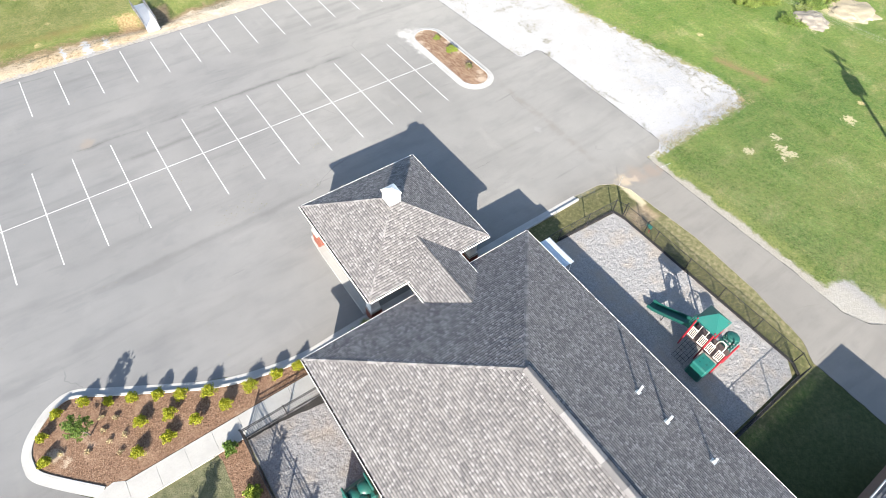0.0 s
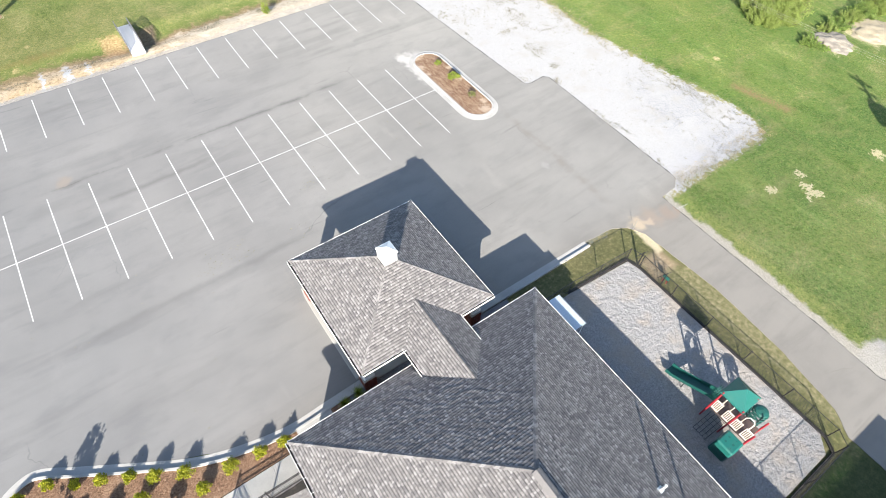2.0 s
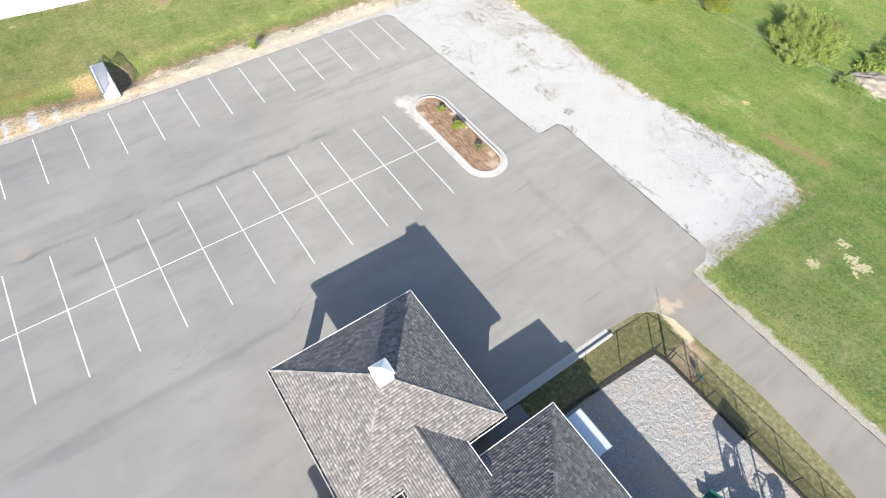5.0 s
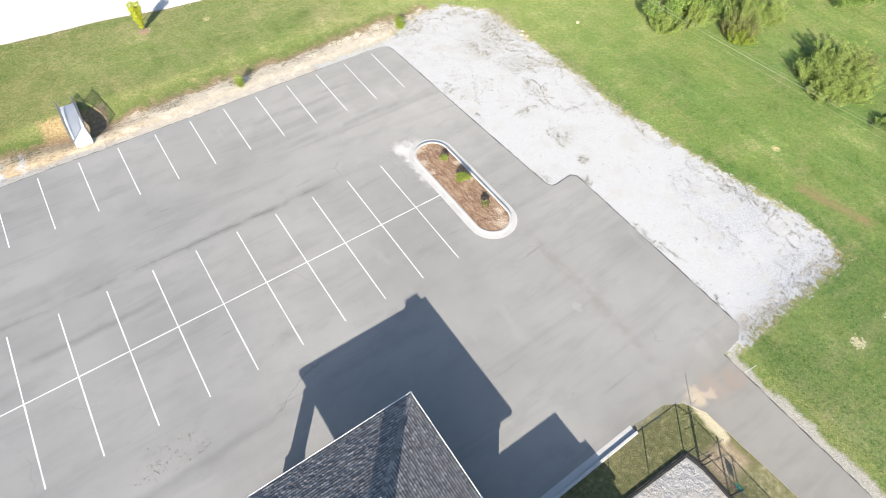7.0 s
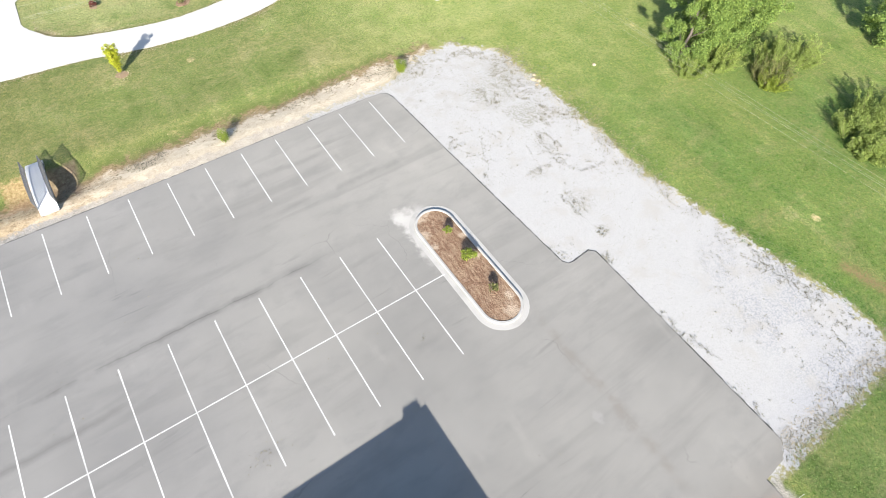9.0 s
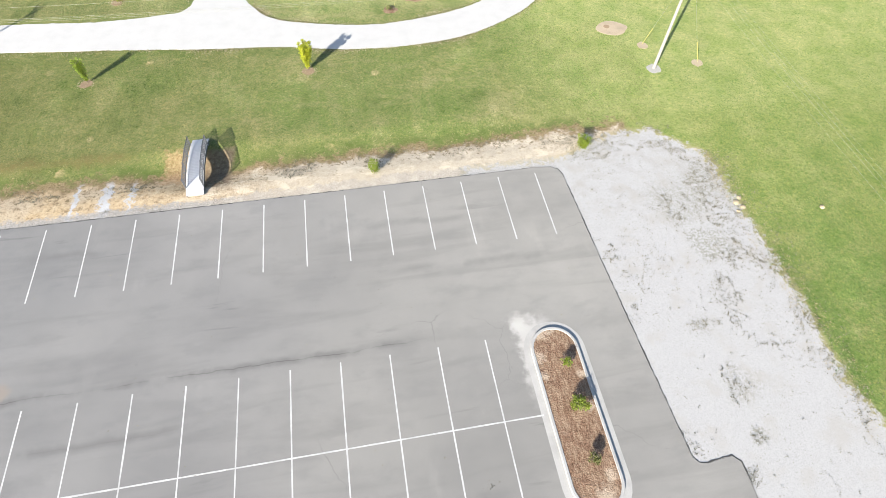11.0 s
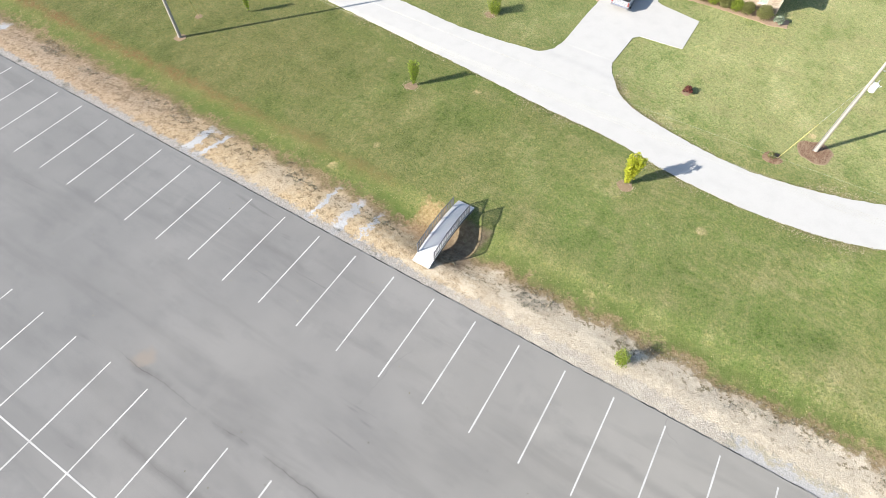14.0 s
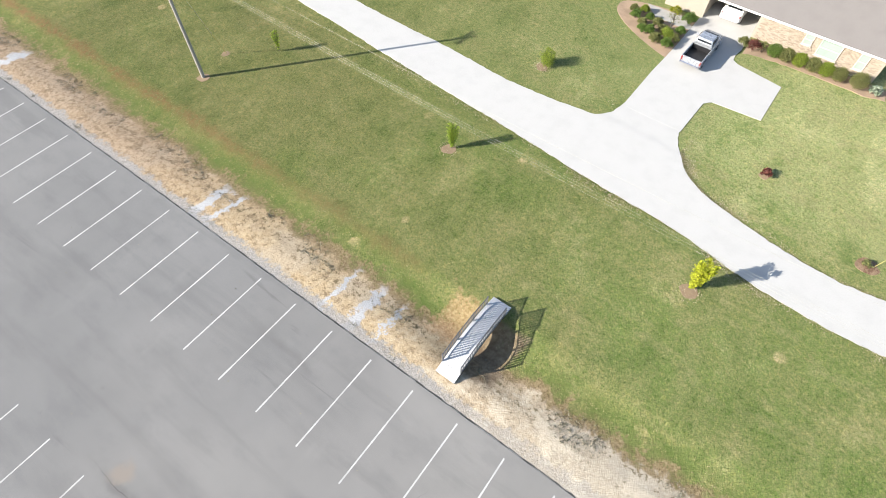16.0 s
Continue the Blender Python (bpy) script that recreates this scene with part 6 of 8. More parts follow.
for k in range(4):
    tube(bm, [(22.02, 3.0 + 0.1 * k, 1.5), (22.05, 3.0 + 0.1 * k, 1.95), (22.35, 3.0 + 0.1 * k, 2.1), (22.65, 3.0 + 0.1 * k, 1.95), (22.68, 3.0 + 0.1 * k, 1.5)], 0.03)
part("slide_hood", bm, M_DTEAL, ps)
for x, y, z in ((22.0, 4.6, 0.6), (22.55, 4.6, 0.6)):
    bm = bmesh.new()
    bar(bm, (x, y, -0.1), (x, y, z), 0.03)
    part("slide_leg", bm, M_BLACK, ps)
# moulded box with holes beside the second deck
bm = bmesh.new()
box(bm, (20.75, 1.12, 1.02), (1.0, 0.95, 1.3), 0, 0.08)
bx = part("crawl_box", bm, M_TEAL, ps, "teal moulded crawl box with round holes")
for x, y, r in ((20.57, 1.3, 0.06), (20.9, 1.32, 0.06), (20.72, 0.95, 0.07), (20.45, 0.92, 0.035), (21.0, 0.97, 0.035)):
    bm = bmesh.new()
    bar(bm, (x, y, 1.66), (x, y, 1.676), r, n=12)
    part("hole", bm, M_DTEAL, bx)
# spiral climber behind the second deck
bm = bmesh.new()
for k in range(5):
    pts = [(23.35 + 0.32 * math.cos(a), 1.2 + 0.4 * math.sin(a), 0.25 + 0.34 * k + 0.05 * math.sin(a * 2)) for a in np.linspace(0, 6.28, 13)]
    tube(bm, pts, 0.045, 6)
for a in np.linspace(0, 6.28, 6):
    bar(bm, (23.35 + 0.32 * math.cos(a), 1.2 + 0.4 * math.sin(a), -0.1), (23.35 + 0.32 * math.cos(a), 1.2 + 0.4 * math.sin(a), 1.75), 0.03)
part("spiral_climber", bm, M_DTEAL, ps)
bm = bmesh.new()
ball(bm, (23.35, 1.2, 1.75), 0.36, 2, (1, 1.1, 0.45))
part("climber_cap", bm, M_DTEAL, ps)
# rope net leaning on the first deck
bm = bmesh.new()
for k in range(5):
    a0, a1 = Vector((20.75, 1.9 + 0.2 * k, 0.0)), Vector((21.6, 1.9 + 0.2 * k, 1.15))
    bar(bm, a0, a1, 0.011, n=5)
for k in range(6):
    t = k / 5
    bar(bm, (20.75 + 0.85 * t, 1.88, 1.15 * t + 0.01), (20.75 + 0.85 * t, 2.72, 1.15 * t + 0.01), 0.011, n=5)
part("rope_net", bm, M_NET, ps)
# arched ladder on the east side
bm = bmesh.new()
for y in (2.15, 2.65):
    tube(bm, [(24.6, y, -0.1), (24.5, y, 0.6), (24.1, y, 1.15), (23.6, y, 1.4), (23.1, y, 1.3)], 0.03)
for x, z in ((24.52, 0.45), (24.3, 0.9), (23.9, 1.25), (23.5, 1.38)):
    bar(bm, (x, 2.15, z), (x, 2.65, z), 0.025)
part("arch_ladder", bm, M_BLACK, ps)
# toddler climber in the west yard
tc = thing("toddler_climber", (1.75, 6.25, 0.03), "small dark green plastic climber with two domes", "play equipment")
bm = bmesh.new()
box(bm, (0, 0, 0.5), (1.5, 1.3, 1.0), 0, 0.18)
part("body", bm, M_DTEAL, tc)
for x, y, r in ((-0.3, 0.1, 0.42), (0.32, 0.1, 0.42), (0.0, -0.35, 0.35)):
    bm = bmesh.new()
    ball(bm, (x, y, 1.0), r, 2, (1, 1, 0.7))
    part("dome", bm, M_DTEAL, tc, smooth=True)
for x in (-0.62, 0.62):
    bm = bmesh.new()
    box(bm, (x, 0.2, 0.75), (0.12, 0.9, 1.4), 0, 0.05)
    part("side_panel", bm, M_DTEAL, tc)

# ribbed metal awning over the east door
M_AWN = paint("pale_coated_metal", (0.50, 0.57, 0.63), 0.35, dirty=0.05)
aw = thing("door_awning", (0, 0, 0), "ribbed galvanised metal awning over the east door", "awning")
for k in range(16):
    bm = bmesh.new()
    box(bm, (18.32, 10.08 + 0.14 * k, 2.42), (1.5, 0.132, 0.022), 0, 0, 0, 7)
    box(bm, (18.32, 10.015 + 0.14 * k, 2.438), (1.5, 0.026, 0.03), 0, 0, 0, 7)
    part("panel", bm, M_AWN, aw)
for y in (10.1, 12.15):
    bm = bmesh.new()
    bar(bm, (19.0, y, 2.33), (17.52, y, 1.75), 0.025), bar(bm, (19.02, y, -0.05), (19.02, y, 2.33), 0.03)
    part("bracket", bm, M_WHITE, aw)
bm = bmesh.new()
box(bm, (19.05, 11.13, 2.33), (0.05, 2.25, 0.09))
part("front_rail", bm, M_GALV, aw)

# small red post and teal board by the playground gate
sg = thing("play_board", (26.75, 10.0, -0.03), "small teal board on red posts by the playground gate", "play equipment")
for y in (-0.25, 0.25):
    bm = bmesh.new()
    bar(bm, (0, y * 0.6, -0.1), (0, y * 0.6, 0.62), 0.022)
    part("post", bm, M_REDP, sg)
bm = bmesh.new()
box(bm, (0, 0, 0.52), (0.05, 0.45, 0.34), 0, 0.015)
part("board", bm, M_TEAL, sg)

# ---------------------------------------------------------------- footbridge
M_RAIL = paint("dark_grey_rail", (0.10, 0.105, 0.115), 0.45, 0.2)
M_PLANK = paint("weathered_grey_plank", (0.44, 0.455, 0.48), 0.75, scale=12, vary=0.2)


def bridge_z(y):
    return 0.06 + 0.42 * (1 - min(1.0, abs(y - 55.4) / 2.75) ** 2.2)


fb = thing("footbridge", (0, 0, 0), "small arched footbridge with grey planks and dark picket rails", "bridge")
bx0, bx1 = 5.74, 6.90
n = 38
me = bpy.data.meshes.new("plank")
pb = bmesh.new()
box(pb, (0, 0, 0), (bx1 - bx0, 0.138, 0.04), 0, 0.006)
pb.to_mesh(me), pb.free()
me.materials.append(M_PLANK)
for k in range(n):
    y = 52.72 + 5.36 * (k + 0.5) / n
    rx = math.degrees(math.atan2(bridge_z(y + 0.05) - bridge_z(y - 0.05), 0.1))
    put_mesh("plank", me, fb, pose((bx0 + bx1) / 2, y, bridge_z(y), rx))
for x in (bx0 + 0.05, bx1 - 0.05):
    bm = bmesh.new()
    for k in range(12):
        y0, y1 = 52.75 + 5.3 * k / 12, 52.75 + 5.3 * (k + 1) / 12
        a, b = Vector((x, y0, bridge_z(y0) - 0.12)), Vector((x, y1, bridge_z(y1) - 0.12))
        box(bm, (a + b) / 2, (0.07, (b - a).length + 0.02, 0.2), 0, 0, math.degrees(math.atan2(b.z - a.z, b.y - a.y)))
    part("beam", bm, M_RAIL, fb)
me = bpy.data.meshes.new("picket")
pb = bmesh.new()
box(pb, (0, 0, 0.46), (0.04, 0.05, 0.66))
pb.to_mesh(me), pb.free()
me.materials.append(M_RAIL)
for x in (bx0, bx1):
    ys = [53.3, 54.65, 56.0, 57.35]
    for y in ys:
        bm = bmesh.new()
        box(bm, (x, y, bridge_z(y) + 0.40), (0.07, 0.07, 0.92))
        part("post", bm, M_RAIL, fb)
    for y0, y1 in zip(ys, ys[1:]):
        for dz in (0.19, 0.80):
            bm = bmesh.new()
            bar(bm, (x, y0, bridge_z(y0) + dz), (x, y1, bridge_z(y1) + dz), 0.028, n=6)
            part("rail", bm, M_RAIL, fb)
        for k in range(1, 7):
            y = y0 + (y1 - y0) * k / 7
            t = k / 7
            put_mesh("picket", me, fb, pose(x, y, bridge_z(y0) * (1 - t) + bridge_z(y1) * t + 0.05))
for y in (53.0, 57.8):
    bm = bmesh.new()
    box(bm, ((bx0 + bx1) / 2, y, -0.14), (bx1 - bx0 - 0.02, 0.5, 0.30), 0, 0.03)
    part("abutment", bm, M_CONC, fb)

# ---------------------------------------------------------------- white drive and the neighbour's house
near = [(-90, 78.5), (-60, 75.6), (-40, 73.9), (-23.6, 72.4), (-11.9, 71.1), (-0.8, 69.95), (6.2, 69.1), (12.0, 68.6), (17.6, 67.5), (23.5, 67.3), (29.0, 68.3), (34.85, 71.7), (38.5, 76.6), (40.5, 81.3), (40.6, 85.0), (40.0, 88.3), (38.6, 93), (37, 100), (36, 120)]
far = [(33, 120), (34.5, 100), (36.3, 92.5), (37.1, 87.3), (36.75, 81.9), (35.9, 79.3), (32.9, 75.0), (28.65, 72.2), (21.0, 70.7), (13.9, 71.85), (11.0, 73.2), (9.9, 74.6), (9.15, 75.8), (8.86, 76.7), (8.5, 77.9), (6.3, 77.8), (4.7, 77.6), (4.3, 76.7), (4.05, 75.8), (3.4, 75.05), (2.3, 74.75), (-3.6, 74.35), (-9.2, 74.85), (-19.7, 75.4), (-40, 77.6), (-60, 79.5), (-90, 82.5)]
bm = bmesh.new()
slab(bm, ragged(smooth_line(near, 4) + smooth_line(far, 4), 0.045, 0.3, 21), -0.12, 0.0)
bmesh.ops.triangulate(bm, faces=bm.faces[:])
tagged(part("gravel_road", bm, M_DRIVE), "white crushed-stone road curving through the lawn", "road", kind="structure")
drive = [(4.42, 77.0), (4.5, 82), (4.7, 85.8), (4.75, 90.2), (4.8, 96.4), (9.1, 96.4), (9.1, 88.6), (8.95, 87.6), (9.05, 86.95), (9.5, 86.65), (13.05, 85.95), (13.0, 81.4), (9.5, 81.2), (9.05, 80.7), (8.86, 76.9)]
bm = bmesh.new()
slab(bm, drive, -0.12, 0.005)
bmesh.ops.triangulate(bm, faces=bm.faces[:])
tagged(part("driveway", bm, M_DRIVE), "pale concrete driveway with a turning bay", "driveway", kind="structure")

M_HBRICK = make_brick("tan_brick", ((0.23, 0.185, 0.14), (0.31, 0.262, 0.205), (0.36, 0.31, 0.255)))
M_HROOF = make_concrete("weathered_grey_shingle", (0.172, 0.160, 0.152), 0.2)
M_MORTAR = make_concrete("brick_mortar", (0.30, 0.265, 0.22), 0.2)
M_HMULCH = make_concrete("pale_pine_mulch", (0.31, 0.225, 0.155), 0.7)
M_CREAM = paint("cream_window_paint", (0.45, 0.43, 0.37), 0.5)
M_PANE = paint("pale_window", (0.26, 0.33, 0.29), 0.15)
HX0, HX1, HY0, HY1, HZ = 1.6, 18.25, 90.8, 102.4, 2.25
house = thing("house", (0, 0, 0), "tan brick ranch house with a grey hip roof and carport", "house")
ex0, ex1, ey0, ey1 = HX0 - 0.6, HX1 + 0.55, HY0 - 0.7, HY1 + 0.6
hh = (ey1 - ey0) / 2
zr = HZ + hh * 0.42
e = [Vector((ex0, ey0, HZ)), Vector((ex1, ey0, HZ)), Vector((ex1, ey1, HZ)), Vector((ex0, ey1, HZ))]
r1, r2 = Vector((ex0 + hh, (ey0 + ey1) / 2, zr)), Vector((ex1 - hh * 0.55, (ey0 + ey1) / 2, zr))
for nm, ps4 in (("roof_front", [e[0], e[1], r2, r1]), ("roof_side", [e[1], e[2], r2]), ("roof_back", [e[2], e[3], r1, r2]), ("roof_side", [e[3], e[0], r1])):
    bm = bmesh.new()
    nrm = (ps4[1] - ps4[0]).cross(ps4[2] - ps4[0]).normalized()
    up = [bm.verts.new(p) for p in ps4]
    dn = [bm.verts.new(p - Vector((0, 0, 0.14))) for p in ps4]
    bm.faces.new(up), bm.faces.new(dn[::-1])
    for i in range(len(up)):
        j = (i + 1) % len(up)
        bm.faces.new((up[i], dn[i], dn[j], up[j]))
    bmesh.ops.recalc_face_normals(bm, faces=bm.faces)
    part(nm, bm, M_HROOF, house)
for a, b in zip(e, e[1:] + e[:1]):
    bm = bmesh.new()
    d = b - a
    out = Vector((d.y, -d.x, 0)).normalized()
    box(bm, (a + b) / 2 + out * 0.03 + Vector((0, 0, -0.05)), (d.length + 0.06, 0.035, 0.12), math.degrees(math.atan2(d.y, d.x)))
    part("fascia", bm, M_WHITE, house)
bm = bmesh.new()
box(bm, ((ex0 + ex1) / 2, (ey0 + ey1) / 2, HZ - 0.16), (ex1 - ex0 - 0.06, ey1 - ey0 - 0.06, 0.03))
part("soffit", bm, M_WHITE, house)
CX0, CX1 = 4.8, 9.15          # carport bay
for a, b in (((CX1, HY0), (HX1, HY0)), ((HX0, HY0), (CX0, HY0)), ((CX1, HY0), (CX1, 97.0)), ((CX0, HY0), (CX0, 97.0)), ((CX0, 97.0), (CX1, 97.0)), ((HX1, HY0), (HX1, HY1)), ((HX0, HY1), (HX1, HY1)), ((HX0, HY0), (HX0, HY1))):
    bm = bmesh.new()
    va, vb = Vector(a), Vector(b)
    box(bm, (*((va + vb) / 2), HZ / 2 - 0.15), ((vb - va).length + (0.2 if abs(va.y - vb.y) < 0.1 else -0.2), 0.2, HZ + 0.1), math.degrees(math.atan2(vb.y - va.y, vb.x - va.x)))
    wl = part("wall", bm, M_MORTAR, house)
# brick courses told by joints on the front wall
vs, fs = [], []
for r in range(29):
    for k in range(48):
        x, z, q = CX1 + 0.1 + 0.208 * k + (0.1 if r % 2 else 0), 0.02 + 0.075 * r, len(vs)
        if x + 0.2 < HX1:
            for dy in (0.0, 0.014):
                vs += [(x, HY0 - 0.1 - dy, z), (x + 0.196, HY0 - 0.1 - dy, z), (x + 0.196, HY0 - 0.1 - dy, z + 0.066), (x, HY0 - 0.1 - dy, z + 0.066)]
            fs += [(q + 4, q + 5, q + 6, q + 7), (q, q + 1, q + 5, q + 4), (q + 1, q + 2, q + 6, q + 5), (q + 2, q + 3, q + 7, q + 6), (q + 3, q, q + 4, q + 7)]
put_mesh("brickwork", mesh_of("brickwork", vs, fs, M_HBRICK), house)["kind"] = "stuff"
for x, w, z, h in ((12.95, 0.62, 1.4, 0.8), (14.6, 1.5, 1.2, 1.25), (16.95, 0.62, 1.2, 1.2)):
    wn = put_mesh("window", None, house, pose(x, HY0 - 0.155, z))
    bm = bmesh.new()
    for sx in (-1, 1):
        box(bm, (sx * w / 2, 0, 0), (0.07, 0.05, h + 0.07))
    for sz in (-1, 0, 1):
        box(bm, (0, 0, sz * h / 2), (w, 0.05, 0.06))
    part("window_frame", bm, M_CREAM, wn)
    bm = bmesh.new()
    box(bm, (0, 0.015, 0), (w - 0.06, 0.015, h - 0.05))
    part("pane", bm, M_PANE, wn)
    bm = bmesh.new()
    box(bm, (0, -0.05, -h / 2 - 0.06), (w + 0.2, 0.12, 0.06), 0, 0.01)
    part("sill", bm, M_CREAM, wn)
house.matrix_basis = Matrix.Translation((13.5, 90.2, 0)) @ pose(0, 0, 0, 0, 0, -2.0) @ Matrix.Translation((-13.5, -90.2, 0))
bm = bmesh.new()
slab(bm, ragged([(9.3, 88.2), (10.2, 88.55), (13, 88.75), (16, 88.75), (18.2, 88.6), (19.6, 88.9), (19.6, 90.2), (9.3, 90.6)], 0.06, 0.4, 8), -0.1, 0.0)
bmesh.ops.triangulate(bm, faces=bm.faces[:])
tagged(part("house_bed", bm, M_HMULCH), "tan mulch bed along the house wall", "planting bed", kind="structure")
bm = bmesh.new()
slab(bm, smooth_line([(4.7, 84.05), (3.24, 84.6), (1.12, 85.7), (-0.6, 86.95), (-1.5, 88.2), (-1.2, 89.6), (1.4, 90.4), (4.7, 90.4)], 4), -0.1, 0.0)
bmesh.ops.triangulate(bm, faces=bm.faces[:])
tagged(part("drive_bed", bm, M_HMULCH), "tan mulch bed beside the driveway", "planting bed", kind="structure")
for i, (x, m) in enumerate(((11.3, M_GREEN), (12.2, M_OLIVE), (13.2, M_LIME), (14.2, M_OLIVE), (15.15, M_LIME), (16.1, M_OLIVE), (17.5, M_OLIVE))):
    shrub((x, 89.25, -0.01), 0.56 if i < 6 else 0.66, 1.05 if i < 6 else 1.2, m, "clipped round shrub in the bed along the house wall", 400 + i, 5200, 0.034, "shrubs along the house", clipped=True)
shrub((9.8, 88.95, -0.01), 0.75, 1.2, M_RED, "brown twiggy bush by the house corner", 410, 900, 0.06)
shrub((10.4, 89.3, -0.01), 0.5, 1.1, M_OLIVE, "straggling olive plant among the brown twigs", 413, 500, 0.06)
shrub((8.9, 89.3, -0.01), 0.55, 0.8, M_OLIVE, "low olive bush by the carport", 411, 1400, 0.05)
shrub((18.75, 89.3, -0.01), 0.6, 0.7, M_PALELEAF, "pale grey-green low plant at the house corner", 412, 500, 0.09)
for i, (x, y, r, m) in enumerate(((4.1, 85.2, 0.55, M_GREEN), (3.0, 85.5, 0.5, M_OLIVE), (2.2, 86.2, 0.5, M_GREEN), (1.3, 86.9, 0.45, M_OLIVE), (0.4, 87.6, 0.5, M_GREEN), (3.6, 86.4, 0.6, M_LIME), (2.4, 87.5, 0.5, M_OLIVE), (0.7, 88.7, 0.45, M_LIME), (4.3, 89.5, 0.62, M_GREEN), (2.9, 90.0, 0.5, M_YELLOW), (4.35, 86.4, 0.42, M_OLIVE), (4.3, 87.6, 0.45, M_GREEN), (1.6, 86.1, 0.42, M_GREEN), (3.1, 87.0, 0.45, M_OLIVE), (-0.1, 88.4, 0.42, M_OLIVE), (1.5, 88.0, 0.4, M_GREEN))):
    shrub((x, y, -0.01), r * 1.12, r * 1.7, m, "leafy shrub in the bed beside the driveway", 420 + i, 2400, 0.05, "shrubs beside the driveway")

bm = bmesh.new()
slab(bm, [(0.4, 90.2), (1.7, 88.75), (3.7, 88.6), (4.8, 88.7), (4.8, 89.2), (3.6, 90.2)], -0.1, 0.012)
bmesh.ops.triangulate(bm, faces=bm.faces[:])
tagged(part("garden_path", bm, M_CONC), "short pale concrete path between the bed and the house", "path", kind="structure")
tree((3.4, 87.9, -0.02), 1.9, 0.6, M_OLIVE, "small bare-limbed ornamental tree in the driveway bed", 450, 260, 0.05, 0.4, 0.05)

# ---------------------------------------------------------------- vehicles
M_SILVER = paint("silver_car_paint", (0.42, 0.44, 0.47), 0.25, 0.6, vary=0.04, dirty=0.05)
M_CARWHITE = paint("white_car_paint", (0.78, 0.78, 0.77), 0.25, 0.0, vary=0.04, dirty=0.04)
M_TYRE = paint("tyre_rubber", (0.02, 0.02, 0.02), 0.85)
M_LAMPRED = paint("red_lamp", (0.20, 0.02, 0.02), 0.2)
M_CHROME = paint("chrome", (0.7, 0.7, 0.72), 0.15, 1.0)


def loft(bm, secs):
    """A closed body through cross-sections of equal point counts."""
    rings = [[bm.verts.new(p) for p in s] for s in secs]
    n = len(secs[0])
    for a, b in zip(rings, rings[1:]):
        for i in range(n):
            bm.faces.new((a[i], a[(i + 1) % n], b[(i + 1) % n], b[i]))
    bm.faces.new(rings[0][::-1]), bm.faces.new(rings[-1])
    bmesh.ops.recalc_face_normals(bm, faces=bm.faces)
    return bm


def section(y, w, z0, z1, r=0.1):
    return [(-w, y, z0), (w, y, z0), (w + 0.02, y, (z0 + z1) / 2), (w - r * 0.4, y, z1 - r * 0.5), (w - r, y, z1), (-w + r, y, z1), (-w + r * 0.4, y, z1 - r * 0.5), (-w - 0.02, y, (z0 + z1) / 2)]


def wheels(v, ys, w, r):
    for x in (-w, w):
        for y in ys:
            wh = put_mesh("wheel", None, v, pose(x, y, r))
            bm = bmesh.new()
            bar(bm, (-0.11, 0, 0), (0.11, 0, 0), r, n=18)
            part("tyre", bm, M_TYRE, wh)
            bm = bmesh.new()
            bar(bm, (-0.115, 0, 0), (0.115, 0, 0), r * 0.6, n=14)
            part("rim", bm, M_CHROME, wh)


tk = thing("pickup_truck", (6.72, 86.0, 0.012), "silver pickup truck with an open bed parked on the driveway", "truck", turn=-2.0)
bm = bmesh.new()
loft(bm, [section(-0.35, 0.93, 0.4, 1.12), section(0.4, 0.93, 0.4, 1.12), section(1.2, 0.93, 0.4, 1.10), section(2.2, 0.90, 0.4, 1.05), section(2.68, 0.80, 0.42, 0.95)])
part("body", bm, M_SILVER, tk)
bm = bmesh.new()
loft(bm, [section(-0.45, 0.80, 1.1, 1.42, 0.12), section(-0.30, 0.74, 1.1, 1.80, 0.12), section(0.75, 0.74, 1.1, 1.82, 0.12), section(1.05, 0.78, 1.1, 1.55, 0.12), section(1.30, 0.82, 1.08, 1.16, 0.05)])
cab = part("cab", bm, M_SILVER, tk)
bm = bmesh.new()
box(bm, (0, -0.40, 1.52), (1.25, 0.04, 0.36), 0, 0.01, 22)
part("rear_window", bm, M_GLASS, cab)
bm = bmesh.new()
box(bm, (0, 1.02, 1.47), (1.32, 0.04, 0.52), 0, 0.01, -52)
part("windscreen", bm, M_GLASS, cab)
for s in (-1, 1):
    for y, l in ((0.02, 0.5), (0.62, 0.55)):
        bm = bmesh.new()
        box(bm, (s * 0.77, y, 1.48), (0.03, l, 0.36), 0, 0.01, 0, -s * 4)
        part("side_window", bm, M_GLASS, cab)
    bm = bmesh.new()
    box(bm, (s * 0.90, -1.5, 0.78), (0.10, 2.3, 0.68), 0, 0.03)
    part("bed_side", bm, M_SILVER, tk)
    bm = bmesh.new()
    box(bm, (s * 1.04, 0.95, 1.22), (0.2, 0.1, 0.18), 0, 0.03)
    part("mirror", bm, M_SILVER, tk)
    bm = bmesh.new()
    box(bm, (s * 0.86, -2.66, 0.86), (0.14, 0.05, 0.36), 0, 0.015)
    part("tail_lamp", bm, M_LAMPRED, tk)
bm = bmesh.new()
box(bm, (0, -1.5, 0.60), (1.72, 2.26, 0.06)), box(bm, (0, -0.40, 0.86), (1.72, 0.05, 0.5))
part("bed_floor", bm, M_BLACK, tk, "black bed liner")
bm = bmesh.new()
box(bm, (0, -2.62, 0.82), (1.74, 0.08, 0.56), 0, 0.02)
part("tailgate", bm, M_SILVER, tk)
bm = bmesh.new()
box(bm, (0, -2.76, 0.52), (1.84, 0.16, 0.2), 0, 0.04)
part("bumper", bm, M_CHROME, tk)
wheels(tk, (-1.6, 1.75), 0.84, 0.38)
